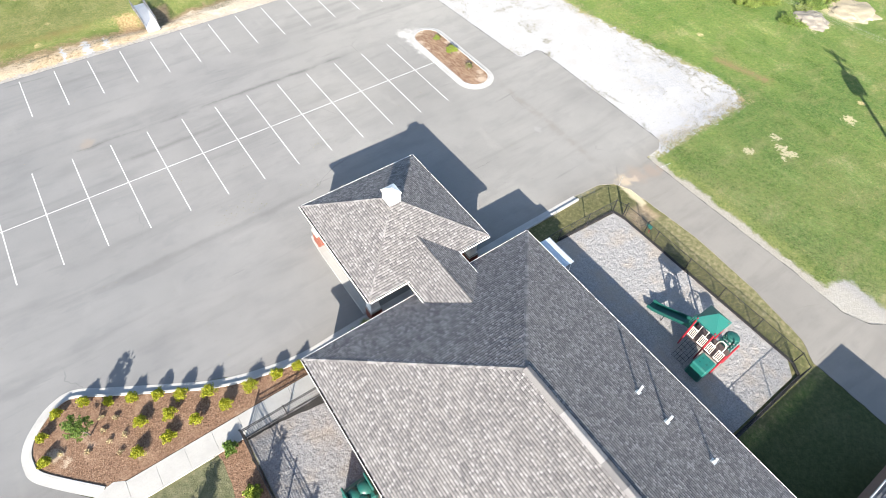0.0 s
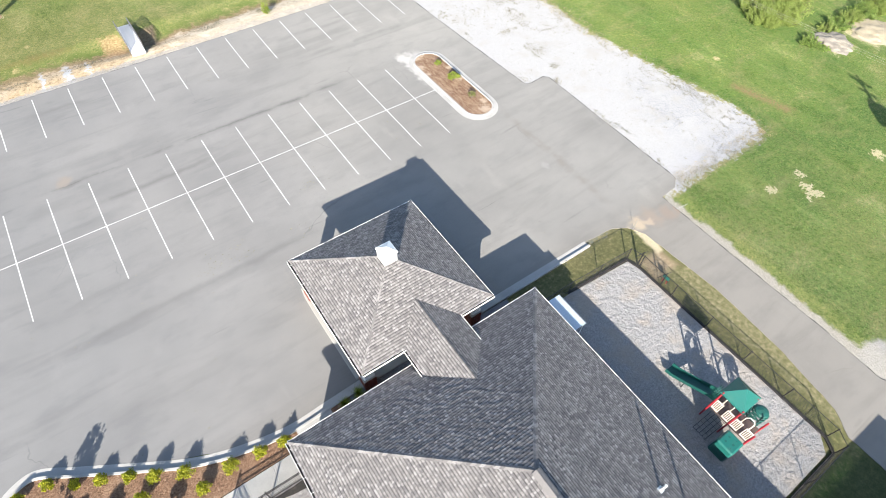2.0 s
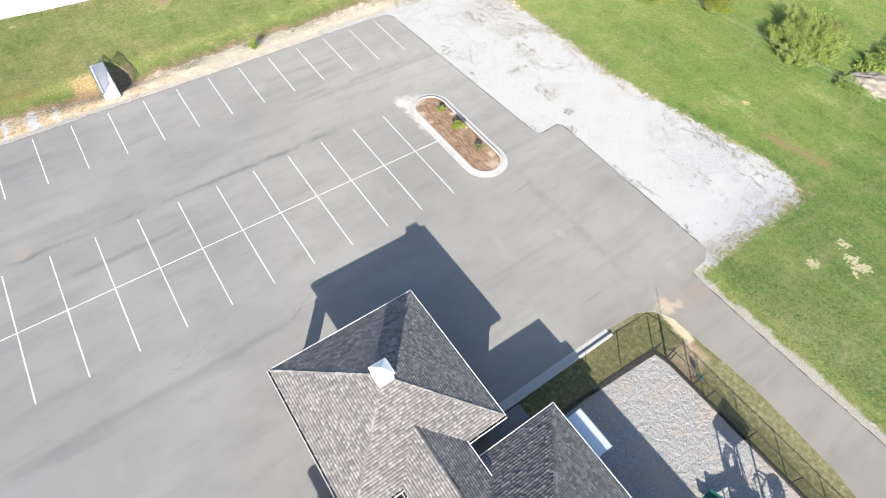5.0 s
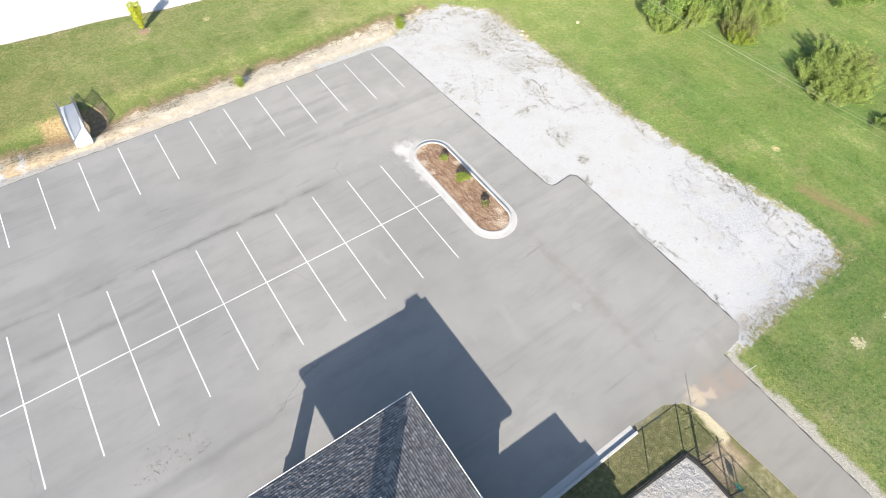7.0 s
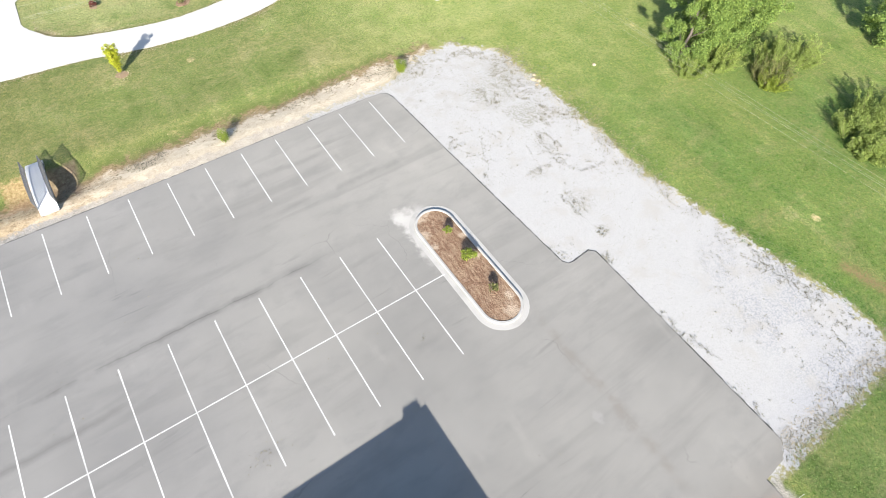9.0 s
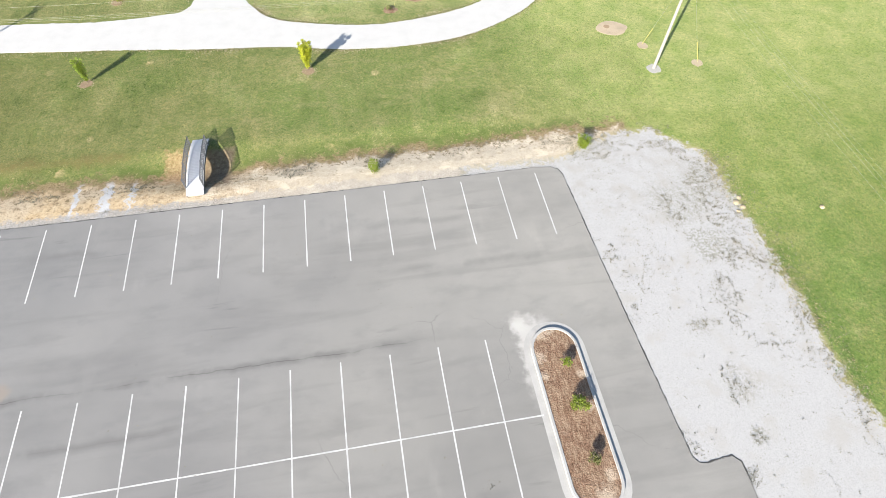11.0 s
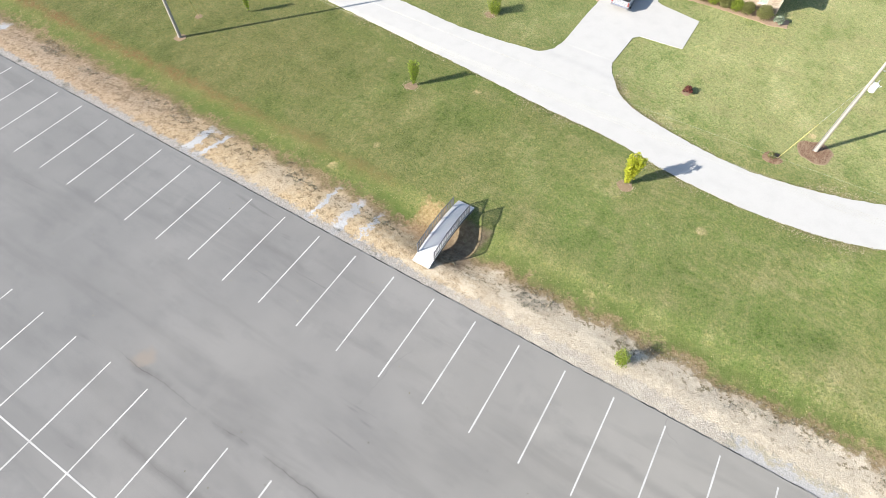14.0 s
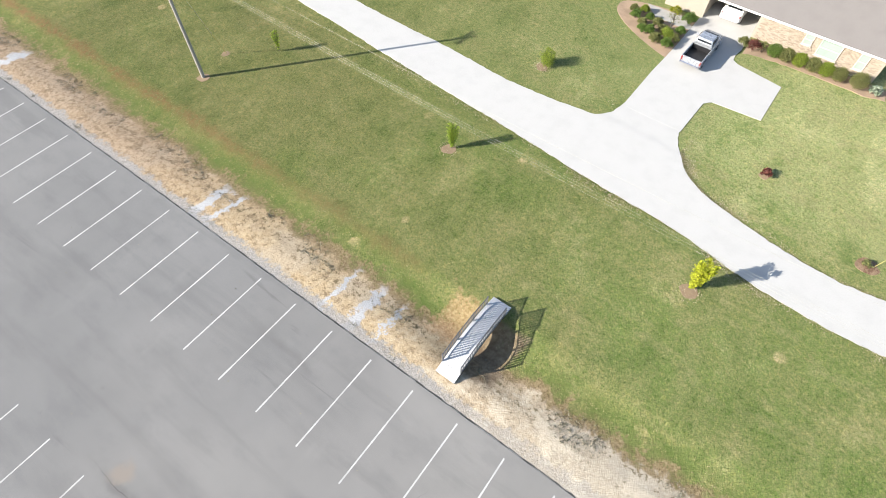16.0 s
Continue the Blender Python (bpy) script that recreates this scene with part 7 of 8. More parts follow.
tk.matrix_basis = pose(6.65, 86.0, 0.012, 0, 0, -2.0) @ Matrix.Scale(0.85, 4)

cr = thing("parked_car", (6.9, 93.6, 0.012), "white car parked under the carport", "car")
bm = bmesh.new()
loft(bm, [section(-2.2, 0.74, 0.32, 0.85), section(-1.9, 0.86, 0.28, 0.98), section(0.9, 0.88, 0.28, 0.95), section(1.9, 0.84, 0.3, 0.8), section(2.25, 0.72, 0.35, 0.66)])
part("body", bm, M_CARWHITE, cr)
bm = bmesh.new()
loft(bm, [section(-1.7, 0.74, 0.93, 1.0, 0.05), section(-1.0, 0.64, 0.93, 1.42), section(0.3, 0.64, 0.93, 1.44), section(1.15, 0.74, 0.92, 0.98, 0.05)])
cb = part("cabin", bm, M_CARWHITE, cr)
for y, rx in ((-1.38, 32), (0.76, -30)):
    bm = bmesh.new()
    box(bm, (0, y, 1.21), (1.2, 0.62, 0.02), 0, 0, rx)
    part("window", bm, M_GLASS, cb)
wheels(cr, (-1.35, 1.4), 0.78, 0.32)
for s in (-1, 1):
    bm = bmesh.new()
    box(bm, (s * 0.72, -2.16, 0.76), (0.12, 0.1, 0.14), 0, 0.02)
    part("tail_lamp", bm, M_LAMPRED, cr)

# ---------------------------------------------------------------- poles and wires
M_POLE = paint("weathered_pole", (0.32, 0.30, 0.27), 0.85, scale=6, vary=0.3)
M_YGUARD = paint("yellow_plastic", (0.36, 0.33, 0.10), 0.5)
M_WIRE = paint("bright_aluminium_wire", (0.30, 0.30, 0.24), 0.5, 0.2)


def pole(at, h, label, arm=True, can=True, lamp=False, bank=False):
    p = thing("utility_pole", at, label, "utility pole", "utility poles")
    bm = bmesh.new()
    bar(bm, (0, 0, -0.2), (0, 0, h), 0.19 if bank else 0.14, 0.12 if bank else 0.09, 12)
    part("shaft", bm, M_POLE, p)
    if arm:
        bm = bmesh.new()
        box(bm, (0, 0, h - 0.5), (0.11, 2.2, 0.12))
        ar = part("crossarm", bm, M_POLE, p)
        for y in (-1.0, -0.45, 0.45, 1.0):
            bm = bmesh.new()
            bar(bm, (0, y, h - 0.44), (0, y, h - 0.2), 0.05, 0.035, 8)
            part("insulator", bm, M_WHITE, ar)
        for s in (-1, 1):
            bm = bmesh.new()
            bar(bm, (0.06, s * 0.75, h - 0.5), (0.08, 0, h - 1.2), 0.02)
            part("brace", bm, M_GALV, ar)
    if can and lamp:
        bm = bmesh.new()
        bar(bm, (0.32, 0, h - 2.0), (0.32, 0, h - 1.5), 0.19, n=16), bar(bm, (0.32, 0, h - 1.5), (0.32, 0, h - 1.43), 0.19, 0.10, 16), bar(bm, (0.0, 0, h - 1.7), (0.32, 0, h - 1.7), 0.05)
        tr = part("transformer", bm, M_WHITE, p, "pale grey transformer can")
        for a in (0, 120, 240):
            bm = bmesh.new()
            c, s = 0.32 + 0.2 * math.cos(radians(a)), 0.2 * math.sin(radians(a))
            bar(bm, (c, s, h - 1.62), (c + 0.1 * math.cos(radians(a)), s + 0.1 * math.sin(radians(a)), h - 1.5), 0.035, 0.025, 8)
            part("bushing", bm, M_GALV, tr)
        bm = bmesh.new()
        bar(bm, (0.32, 0.0, h - 1.45), (0.34, 0.02, h - 1.2), 0.045, 0.025, 8)
        part("bushing", bm, M_GALV, tr)
        bm = bmesh.new()
        bar(bm, (0.0, 0.0, h - 0.12), (0.24, 0.06, h - 0.10), 0.022), bar(bm, (0.24, 0.06, h - 0.24), (0.27, 0.07, h + 0.04), 0.04, 0.03, 8)
        part("fuse_cutout", bm, M_WHITE, p, "white porcelain fuse cutout")
    elif can:
        bm = bmesh.new()
        bar(bm, (0.34, 0, h - 2.1), (0.34, 0, h - 1.35), 0.22, n=14), bar(bm, (0.34, 0, h - 1.35), (0.34, 0, h - 1.27), 0.22, 0.12, 14)
        bar(bm, (0.34, 0.1, h - 1.3), (0.34, 0.1, h - 1.05), 0.035), bar(bm, (0.0, 0, h - 1.7), (0.34, 0, h - 1.7), 0.05)
        part("transformer", bm, M_WHITE, p, "pale grey transformer can")
    if bank:
        bm = bmesh.new()
        box(bm, (0, 0, h - 1.25), (0.11, 1.8, 0.12))
        part("crossarm", bm, M_POLE, p)
        for a in (70, 180, 290):
            c, s = math.cos(radians(a)) * 0.46, math.sin(radians(a)) * 0.46
            bm = bmesh.new()
            bar(bm, (c, s, h - 3.1), (c, s, h - 1.95), 0.32, n=14), bar(bm, (c, s, h - 1.95), (c, s, h - 1.85), 0.32, 0.16, 14), bar(bm, (0, 0, h - 2.3), (c, s, h - 2.3), 0.05)
            part("transformer", bm, M_WHITE, p, "pale grey transformer can")
            bm = bmesh.new()
            bar(bm, (c * 0.9, s * 0.9, h - 1.9), (c * 0.9, s * 0.9, h - 1.55), 0.045, 0.03, 8)
            part("bushing", bm, M_WHITE, p)
    if lamp:
        bm = bmesh.new()
        tube(bm, [(0, 0, h - 0.5), (0.2, 0.05, h - 0.62), (0.36, 0.08, h - 0.55)], 0.028), ball(bm, (0.4, 0.09, h - 0.58), 0.11, 2, (1, 1, 0.7))
        part("lamp", bm, M_GALV, p)
        bm = bmesh.new()
        tube(bm, [(-0.17, -0.09, 0), (-0.15, -0.08, h * 0.4), (-0.13, -0.07, h * 0.68)], 0.032)
        part("conduit", bm, M_GALV, p)
    return p


def guy(anchor, top, guard, thick=0.026):
    g = thing("guy_wire", (0, 0, 0), "thin guy wire with a yellow plastic guard at its anchor", "guy wire", "guy wires")
    a, t = Vector(anchor), Vector(top)
    bm = bmesh.new()
    bar(bm, a, t, 0.007, n=5)
    part("wire", bm, M_GALV, g)
    bm = bmesh.new()
    bar(bm, a + (t - a).normalized() * 0.1, a + (t - a).normalized() * guard, thick, n=8)
    part("guard", bm, M_YGUARD, g)


pole((-22.25, 60.85, -0.03), 10.2, "tall weathered wooden utility pole with crossarm on the lawn", True, False)
pole((24.4, 75.1, -0.03), 7.3, "weathered utility pole with transformer, lamp and conduit in a mulch ring", False, True, True)
pole((43.0, 61.3, -0.03), 9.6, "tall weathered utility pole with crossarm and fittings on the lawn", True, True)
pole((45.3, -1.3, -0.03), 10.2, "tall weathered utility pole with crossarms and transformers on the lawn", True, False, False, True)
guy((22.3, 72.95, -0.03), (24.35, 75.0, 6.0), 3.2, 0.016)
guy((43.2, 64.5, -0.03), (43.0, 61.4, 8.4), 2.3)
guy((47.1, 61.5, -0.03), (43.1, 61.3, 8.4), 2.3)
guy((-23.13, 63.81, -0.03), (-22.28, 60.95, 9.0), 2.2)


def wire(a, b, sag):
    w = bmesh.new()
    a, b = Vector(a), Vector(b)
    pts = [a.lerp(b, t) - Vector((0, 0, sag * 4 * t * (1 - t))) for t in [i / 14 for i in range(15)]]
    rings = []
    for p in pts:
        rings.append([w.verts.new(p + Vector((0.0035 * dx, 0.0035 * dy, 0.0035 * dz))) for dx, dy, dz in ((1, 1, 0), (0, 0, 1.2), (-1, -1, 0), (0, 0, -1.2))] if abs(b.x - a.x) > abs(b.y - a.y)
                     else [w.verts.new(p + Vector((0.0045 * dx, 0, 0.0045 * dz))) for dx, dz in ((1, 0), (0, 1), (-1, 0), (0, -1))])
    for r0, r1 in zip(rings, rings[1:]):
        for i in range(4):
            w.faces.new((r0[i], r0[(i + 1) % 4], r1[(i + 1) % 4], r1[i]))
    bmesh.ops.recalc_face_normals(w, faces=w.faces)
    tagged(part("overhead_wire", w, M_WIRE), "thin bright overhead wire hung between the poles", "wire", "overhead wires")


for dy, z in ((-1.0, 9.1), (-0.85, 9.15), (-0.66, 9.15), (1.0, 9.2)):
    wire((-22.2, 60.9 + dy * 0.6, z + 0.8), (43.0, 61.3 + dy, z), 1.0)
    wire((-22.2, 60.9 + dy * 0.6, z + 0.8), (-80.0, 61.0 + dy, z + 0.8), 1.0)
for dx, z in ((-0.9, 9.1), (-0.3, 9.1), (0.9, 8.4), (1.4, 8.3)):
    wire((43.0 + dx, 61.3, z), (45.3 + dx, -1.3, z + 0.8), 1.0)
M_BARE = make_concrete("bare_earth_ring", (0.25, 0.18, 0.115), 0.6)
M_SANDY = make_concrete("bare_sandy_disc", (0.37, 0.30, 0.215), 0.6)


def patch(name, x, y, r, mat, label, seed, z=-0.012, sq=1.0):
    bm = bmesh.new()
    rnd = random.Random(seed)
    z = max(ditch(x + r * math.cos(a), y + r * math.sin(a)) for a in np.linspace(0, 6.28, 9)) + 0.027 + z
    slab(bm, smooth_line([(x + math.cos(a) * r * rnd.uniform(0.82, 1.1), y + math.sin(a) * r * sq * rnd.uniform(0.82, 1.1)) for a in np.linspace(0, 2 * math.pi, 13, endpoint=False)], 3, True), -0.2, z)
    bmesh.ops.triangulate(bm, faces=bm.faces[:])
    return tagged(part(name, bm, mat), label, "bare patch", kind="structure")


patch("pole_rim", 24.42, 74.93, 1.22, M_BARE, "bare trampled rim round the mulch ring", 1, -0.016)
patch("pole_mulch", 24.4, 74.95, 1.12, M_MULCH, "reddish mulch ring round the pole foot", 1)
patch("anchor_mulch", 22.0, 72.8, 0.65, M_MULCH, "small reddish mulch patch round the anchor", 2)
patch("pole_sand", 43.0, 61.2, 0.62, M_CONC, "pale sand round the pole foot", 3)
patch("pole_sand", -22.2, 60.8, 0.5, M_BARE, "bare tan soil round the pole foot", 7)
patch("anchor_sand", -23.15, 63.75, 0.35, M_BARE, "bare tan soil at the guy anchor", 8)
patch("anchor_sand", 43.2, 64.4, 0.5, M_SANDY, "pale sand at the guy anchor", 4)
patch("anchor_sand", 47.0, 61.4, 0.5, M_SANDY, "pale sand at the guy anchor", 5)
patch("septic_patch", 41.4, 67.2, 1.45, M_SANDY, "bare sandy disc on the lawn", 6, sq=0.75)
for i, (x, y, r) in enumerate(((14.3, 65.0, 0.5), (-3.05, 65.85, 0.5), (31.0, 85.4, 0.55), (-2.5, 77.3, 0.5), (14.9, 76.3, 0.35))):
    patch("sapling_ring", x, y, r, M_BARE, "bare earth ring round a sapling", 10 + i)
bm = bmesh.new()
bar(bm, (41.0, 67.5, -0.05), (41.0, 67.5, 0.02), 0.28, n=16)
tagged(part("manhole_cover", bm, M_BARE), "small round dirt-stained lid in the sandy disc", "manhole cover")

# ---------------------------------------------------------------- stones, weeds, litter and grass
M_STONE = paint("tan_stone", (0.36, 0.30, 0.20), 0.9, scale=6, vary=0.3, bumpy=0.5)
M_PALESTONE = paint("pale_rubble", (0.215, 0.195, 0.165), 0.95, scale=7, vary=0.35, bumpy=0.6, dirt=(0.22, 0.20, 0.14), dirty=0.35)

M_SPOIL = paint("sandy_spoil", (0.33, 0.285, 0.20), 0.95, scale=5, vary=0.3, bumpy=0.6, dirt=(0.24, 0.21, 0.13), dirty=0.35)


def rock(at, r, mat, label, seed, group="", sq=0.6):
    rnd = random.Random(seed)
    bm = bmesh.new()
    bmesh.ops.create_icosphere(bm, subdivisions=5 if r > 0.6 else 2, radius=r)
    for v in bm.verts:
        v.co *= 1 + 0.28 * noise.noise(v.co / r * 1.3 + Vector((seed, 0, 0))) + 0.22 * noise.noise(v.co / r * 3.1 + Vector((0, seed, 0))) + 0.06 * noise.noise(v.co / r * 9.0) + 0.025 * noise.noise(v.co / r * 22.0)
        v.co.z *= sq
    ob = tagged(part("rock", bm, mat, smooth=r > 0.6), label, "rock", group)
    ob.matrix_basis = pose(*at, 0, 0, rnd.uniform(0, 360))
    return ob


for i, (x, y, r) in enumerate(((42.9, 46.4, 0.20), (43.2, 46.0, 0.17), (42.7, 45.7, 0.14), (43.3, 46.8, 0.16), (48.7, 45.1, 0.18))):
    rock((x, y, 0.0), r, M_STONE, "tan field stone at the edge of the gravel pad", 30 + i, "stones by the gravel pad")
rock((61.8, 19.5, -0.25), 1.8, M_PALESTONE, "large pale rubble mound on the east lawn", 40, "", 0.4)
rock((60.6, 20.4, -0.1), 0.7, M_PALESTONE, "smaller pale rubble lump beside the mound", 41, "", 0.4)
rock((67.5, 18.2, -0.15), 2.7, M_SPOIL, "broad low heap of pale sandy spoil on the east lawn", 42, "", 0.15)


def tufts(name, spots, blade, width, mat, label, category, seed, lean=0.6):
    """Blades of grass or weeds: spots are rows of (x, y, z, height)."""
    r = np.random.RandomState(seed)
    s = np.array(spots, float)
    n = len(s)
    a = r.uniform(0, 6.28, n)
    d = np.stack([np.cos(a), np.sin(a)], 1)
    h = s[:, 3] * r.uniform(0.6, 1.3, n)
    w = width * r.uniform(0.7, 1.3, n)
    ln = h * r.uniform(0.2, lean * 2, n)
    side = np.stack([-d[:, 1], d[:, 0]], 1) * w[:, None]
    v = np.zeros((n, 3, 3))
    v[:, 0, :2], v[:, 1, :2], v[:, 2, :2] = s[:, :2] - side, s[:, :2] + side, s[:, :2] + d * ln[:, None]
    v[:, 0, 2] = v[:, 1, 2] = s[:, 2] - 0.01
    v[:, 2, 2] = s[:, 2] + h
    me = bpy.data.meshes.new(name)
    me.from_pydata(v.reshape(-1, 3).tolist(), [], np.arange(n * 3).reshape(-1, 3).tolist())
    me.materials.append(mat)
    return tagged(new(name, me), label, category, kind="stuff")


M_GRASS = make_leaf("grass_blade", (0.075, 0.098, 0.030), (0.215, 0.218, 0.085), (0.150, 0.165, 0.055))
M_GRASS_E = make_leaf("lush_grass_blade", (0.056, 0.108, 0.026), (0.160, 0.232, 0.062), (0.098, 0.162, 0.036))
M_WEED = make_leaf("weed_blade", (0.095, 0.092, 0.062), (0.26, 0.24, 0.17))
rs = np.random.RandomState(5)


def scatter(n, x0, x1, y0, y1, keep, h):
    x, y = rs.uniform(x0, x1, n), rs.uniform(y0, y1, n)
    return [(a, b, ditch(a, b), h) for a, b in zip(x, y) if keep(a, b)]


def lawn_ok(x, y):
    g = noise.noise(Vector((x * 0.5, y * 0.5, 3.0)))
    edge = np.interp(x, [p[0] for p in near[:11]], [p[1] for p in near[:11]])
    return y > 55.6 + 0.9 * g and y < edge - 0.1 and not (5.4 < x < 7.3 and y < 58.4) and (x - 14.3) ** 2 + (y - 65.0) ** 2 > 0.2 and (x + 3.05) ** 2 + (y - 65.85) ** 2 > 0.2


tufts("lawn_grass", scatter(190000, -38, 42, 55, 73, lawn_ok, 0.03), 1, 0.024, M_GRASS, "short mown lawn grass, green and straw mixed", "grass", 51, 2.2)
tufts("lawn_grass", scatter(26000, -22, 34, 74.5, 88, lambda x, y: (x - 24.3) ** 2 + (y - 74.9) ** 2 > 2.2 and ((x < 3 and y > 75.6) or (x > 14 and y > 73.6 and (x - 24) ** 2 + (y - 82) ** 2 < 130)), 0.03), 1, 0.026, M_GRASS, "short mown lawn grass, green and straw mixed", "grass", 52, 2.2)


def east_ok(x, y):
    g = noise.noise(Vector((x * 0.4, y * 0.4, 8.0)))
    if y > 15.2:
        return x > 45.5 - 2.6 * min(1, max(0, (y - 18) / 16)) + 0.9 * g
    return x > 34.2 + 0.8 * g


tufts("east_grass", scatter(150000, 33.5, 66, 0, 62, east_ok, 0.035), 1, 0.028, M_GRASS_E, "lush green grass of the east lawn", "grass", 53, 2.2)


def weedy(n, x0, x1, y0, y1, dens, h):
    out = []
    for a, b in zip(rs.uniform(x0, x1, n), rs.uniform(y0, y1, n)):
        if noise.noise(Vector((a * 0.35, b * 0.35, 1.0))) + 0.5 * noise.noise(Vector((a * 1.3, b * 1.3, 4.0))) > dens:
            z = ditch(a, b)
            for k in range(6):
                out.append((a + rs.normal() * 0.07, b + rs.normal() * 0.07, z, h))
    return out


weeds = weedy(420, 33.2, 44.0, 16, 52.5, 0.36, 0.05) + weedy(110, 33.2, 43.0, 16, 52.5, -1, 0.05) + weedy(260, 37.6, 41.0, 42, 49.5, -0.1, 0.05) + weedy(34, 35.4, 37.6, 37.8, 38.3, -1, 0.05) + weedy(120, 36.0, 38.4, 33.0, 35.6, 0.0, 0.06) + weedy(16, 36.0, 36.8, 31.0, 31.7, -0.4, 0.06) + weedy(260, 39, 44, 16, 27, -0.1, 0.045) + weedy(1500, 38.0, 43.6, 36, 53, 0.12, 0.06) + weedy(900, 42.6, 45.0, 15, 53, 0.0, 0.05) + weedy(260, 33, 45, 14.6, 15.6, 0.1, 0.05) + weedy(700, 33.2, 42.0, 39, 53.4, 0.12, 0.05) + weedy(160, 33.2, 41.0, 39, 53.0, -1, 0.045) + weedy(500, 32.6, 41.5, 51.8, 54.6, 0.0, 0.05) + weedy(500, 12, 36, 53.3, 54.8, 0.05, 0.05)
for k in range(1500):
    b = rs.uniform(15.2, 51.5)
    a = 43.0 + 2.6 * min(1.0, max(0.0, (36.0 - b) / 22.0)) + rs.normal() * 0.7 - 0.35
    if noise.noise(Vector((a * 0.5, b * 0.5, 6.0))) > -0.25:
        weeds += [(a + rs.normal() * 0.06, b + rs.normal() * 0.06, ditch(a, b), 0.05) for i in range(4)]
for k in range(500):
    a, b = rs.uniform(34.2, 45.0), 15.4 + rs.normal() * 0.45
    weeds += [(a + rs.normal() * 0.06, b + rs.normal() * 0.06, ditch(a, b), 0.05) for i in range(4)]
tufts("gravel_weeds", weeds, 1, 0.028, M_WEED, "sparse dark weeds growing through the gravel pad", "weeds", 54)
verge = weedy(2600, -40, 41, 53.8, 55.2, 0.12, 0.06) + weedy(800, -40, 32, 51.75, 52.3, 0.25, 0.05) + weedy(500, 32.0, 33.2, 31, 51.5, 0.22, 0.06) + weedy(350, 34.85, 35.6, 15.5, 30, 0.22, 0.06)
tufts("verge_weeds", verge, 1, 0.025, M_WEED, "dry weeds along the sandy verge", "weeds", 55)
strawy = weedy(1500, -40, 41, 54.0, 57.0, -0.1, 0.04) + weedy(900, 42.3, 44.2, 30, 53, -0.25, 0.05) + weedy(500, 34.5, 45.5, 14.6, 16.2, -0.2, 0.05)
tufts("dry_grass", strawy, 1, 0.016, M_STRAW, "dry straw-coloured grass along the swale", "grass", 56)

# leaf litter on the lot
lit = []
for cx, cy, r, n in ((4.6, 27.4, 1.4, 60), (3.0, 27.2, 1.0, 30), (11.9, 30.3, 0.9, 40), (22.1, 31.5, 0.4, 14), (9.4, 26.8, 1.0, 20)):
    for k in range(n):
        lit.append((cx + rs.normal() * r * 0.6, cy + rs.normal() * r * 0.35, 0.008, 0.02))
for k in range(160):
    lit.append((rs.uniform(-20, 31), rs.uniform(17, 51), 0.008, 0.02))
tufts("leaf_litter", lit, 1, 0.05, M_WEED, "scattered dark leaf litter on the asphalt", "leaves", 57, 2.0)


# short gate post at the playground corner and a fallen white stake
gp = thing("gate_post", (28.4, 14.2, -0.02), "short thin steel post at the mouth of the drive", "gate post")
bm = bmesh.new()
bar(bm, (0, 0, -0.1), (0, 0, 0.88), 0.013, n=8), ball(bm, (0, 0, 0.88), 0.017)
part("post", bm, M_GALV, gp)
st = thing("fallen_stake", (32.3, 13.72, 0.0), "white plastic stake lying at the edge of the drive", "stake")
bm = bmesh.new()
bar(bm, (0, 0, 0.010), (1.05, -0.12, 0.002), 0.008, n=8), bar(bm, (1.05, -0.12, 0.002), (1.1, -0.126, 0.002), 0.012, n=8)
part("shaft", bm, M_PVC, st)


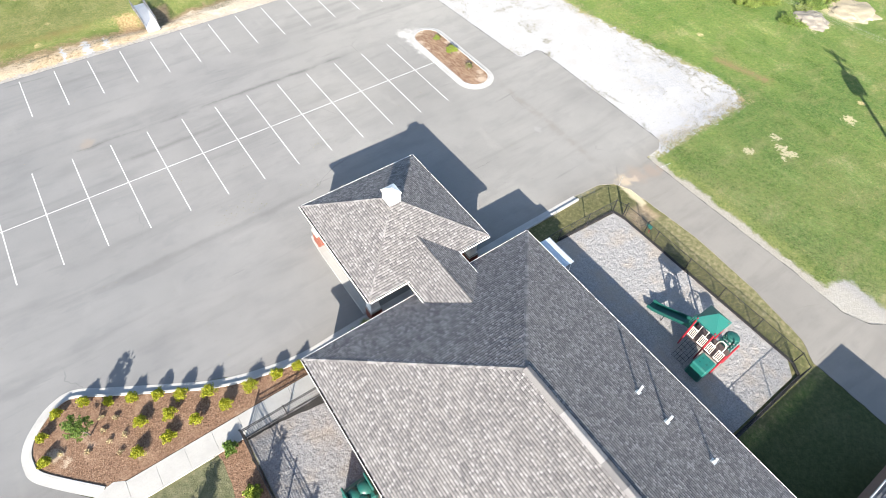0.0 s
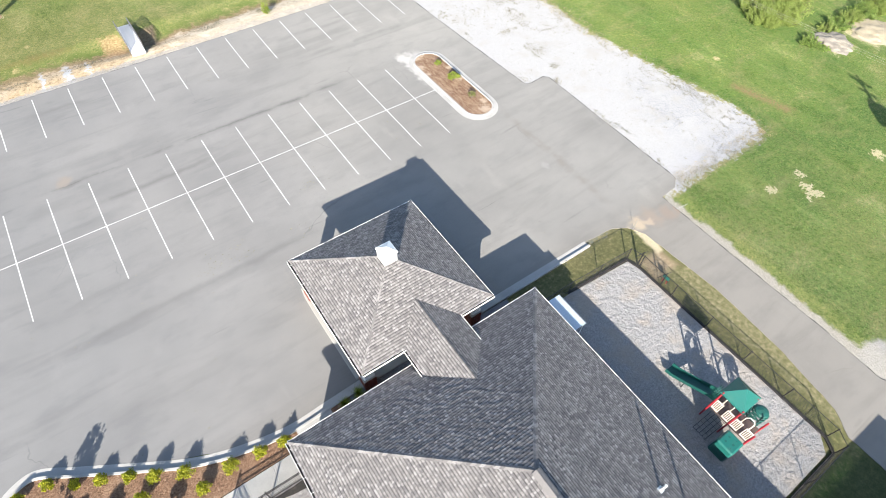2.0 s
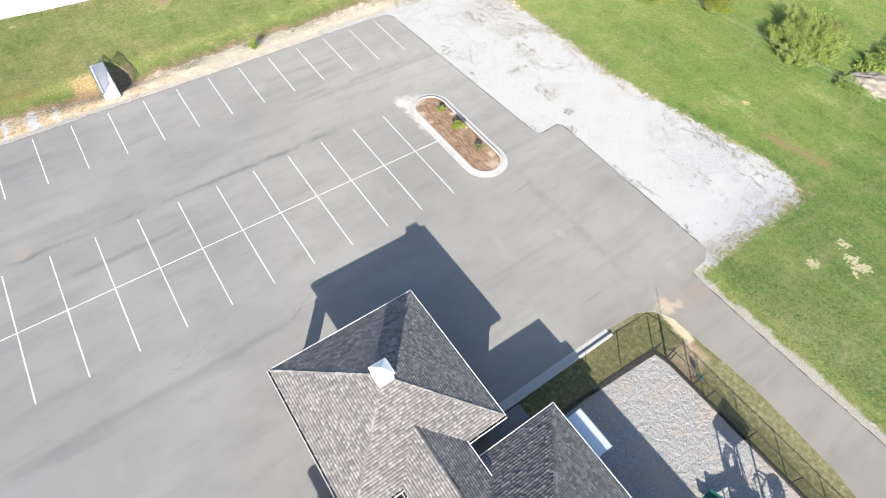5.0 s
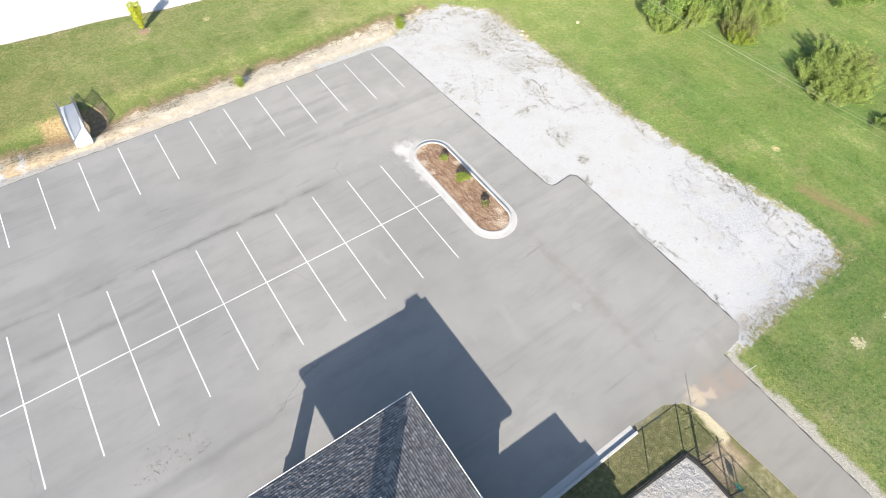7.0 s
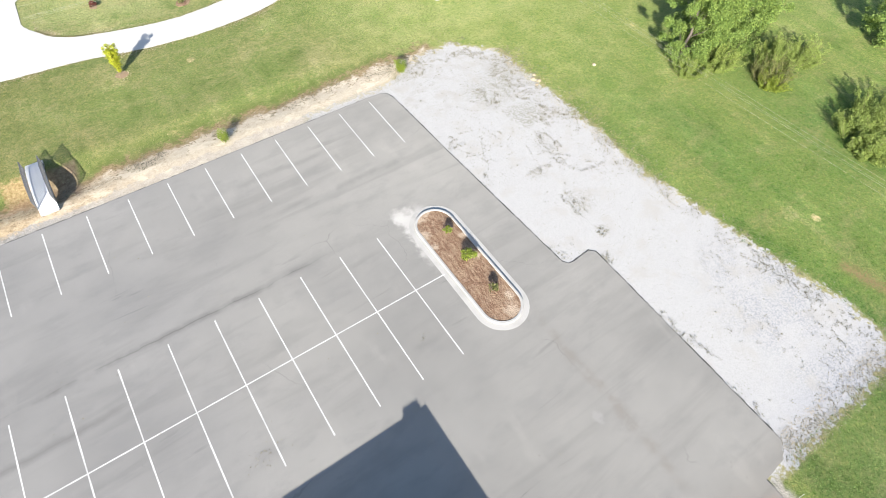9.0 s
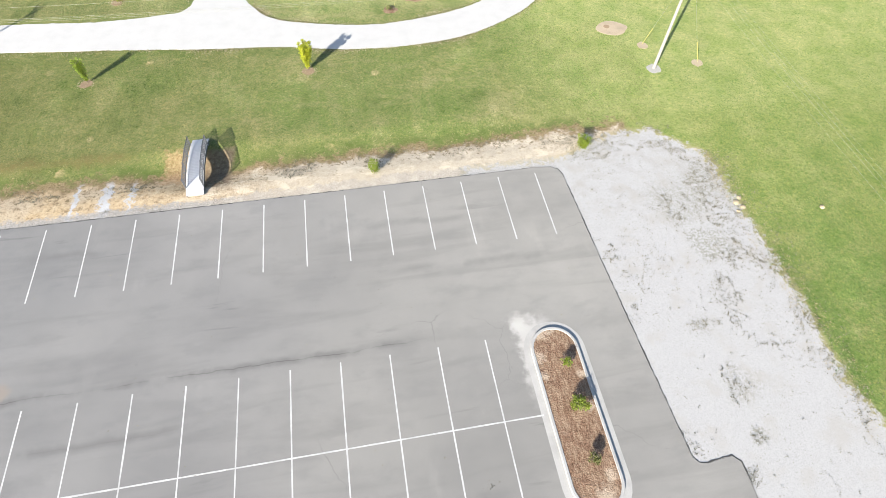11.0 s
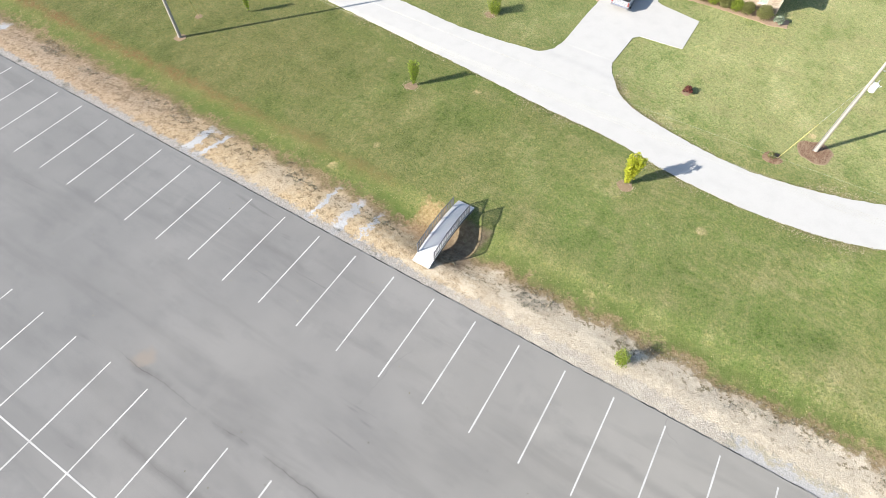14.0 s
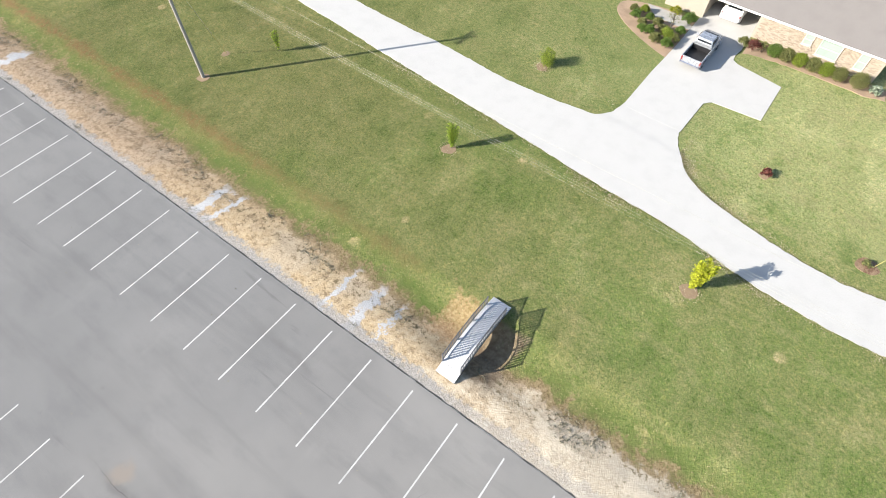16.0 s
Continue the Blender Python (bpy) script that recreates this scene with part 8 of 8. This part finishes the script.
# longer grass left standing along the edges of the white road
fringe = []
for ln, sg in ((smooth_line(near[4:17], 10), 1), (smooth_line(far[2:18], 10), 1)):
    for (px, py), (qx, qy) in zip(ln, offset_line(ln, -1.0)):
        for k in range(26):
            d, a = rs.uniform(0.0, 0.22), rs.uniform(-0.6, 0.6)
            tx, ty = qy - py, -(qx - px)
            fringe.append((px + (qx - px) * d * sg + tx * a, py + (qy - py) * d * sg + ty * a, 0.0, 0.07))
fringe = [(a, b, ditch(a, b), h) for a, b, _, h in fringe if not (3.9 < a < 9.7 and b > 74.2)]
tufts("road_edge_grass", fringe, 1, 0.022, M_GRASS, "longer green grass along the edge of the white road", "grass", 58, 0.9)

# dry bleached grass and grit strewn along the road's shoulders
M_STRAW = make_leaf("dry_grass_blade", (0.20, 0.165, 0.095), (0.44, 0.385, 0.265), (0.31, 0.265, 0.165))
dry = []
for ln in (smooth_line(near[4:14], 10), smooth_line(far[5:18], 10)):
    for i, ((px, py), (qx, qy)) in enumerate(zip(ln, offset_line(ln, -1.0))):
        wide = 0.34 + 0.26 * math.sin(i * 0.37) + 0.18 * math.sin(i * 1.13)
        for k in range(int(150 * max(0.0, wide))):
            d, a = abs(rs.normal(0.0, 0.5)) * wide * 1.3, rs.uniform(-0.6, 0.6)
            tx, ty = qy - py, -(qx - px)
            x, y = px + (qx - px) * d + tx * a, py + (qy - py) * d + ty * a
            if not (3.9 < x < 9.7 and y > 74.2):
                dry.append((x, y, ditch(x, y), 0.045))
for cx, cy, r in ((14.25, 64.95, 0.62), (-3.05, 65.85, 0.55), (-2.5, 77.3, 0.55)):
    for k in range(140):
        a, q = rs.uniform(0, 6.28), r * math.sqrt(rs.uniform(0.05, 1.7))
        x, y = cx + q * math.cos(a), cy + q * math.sin(a)
        dry.append((x, y, -0.01, 0.04))
tufts("dry_shoulder_grass", dry, 1, 0.03, M_STRAW, "dry bleached grass strewn along the road and round saplings", "dry grass", 61, 1.4)

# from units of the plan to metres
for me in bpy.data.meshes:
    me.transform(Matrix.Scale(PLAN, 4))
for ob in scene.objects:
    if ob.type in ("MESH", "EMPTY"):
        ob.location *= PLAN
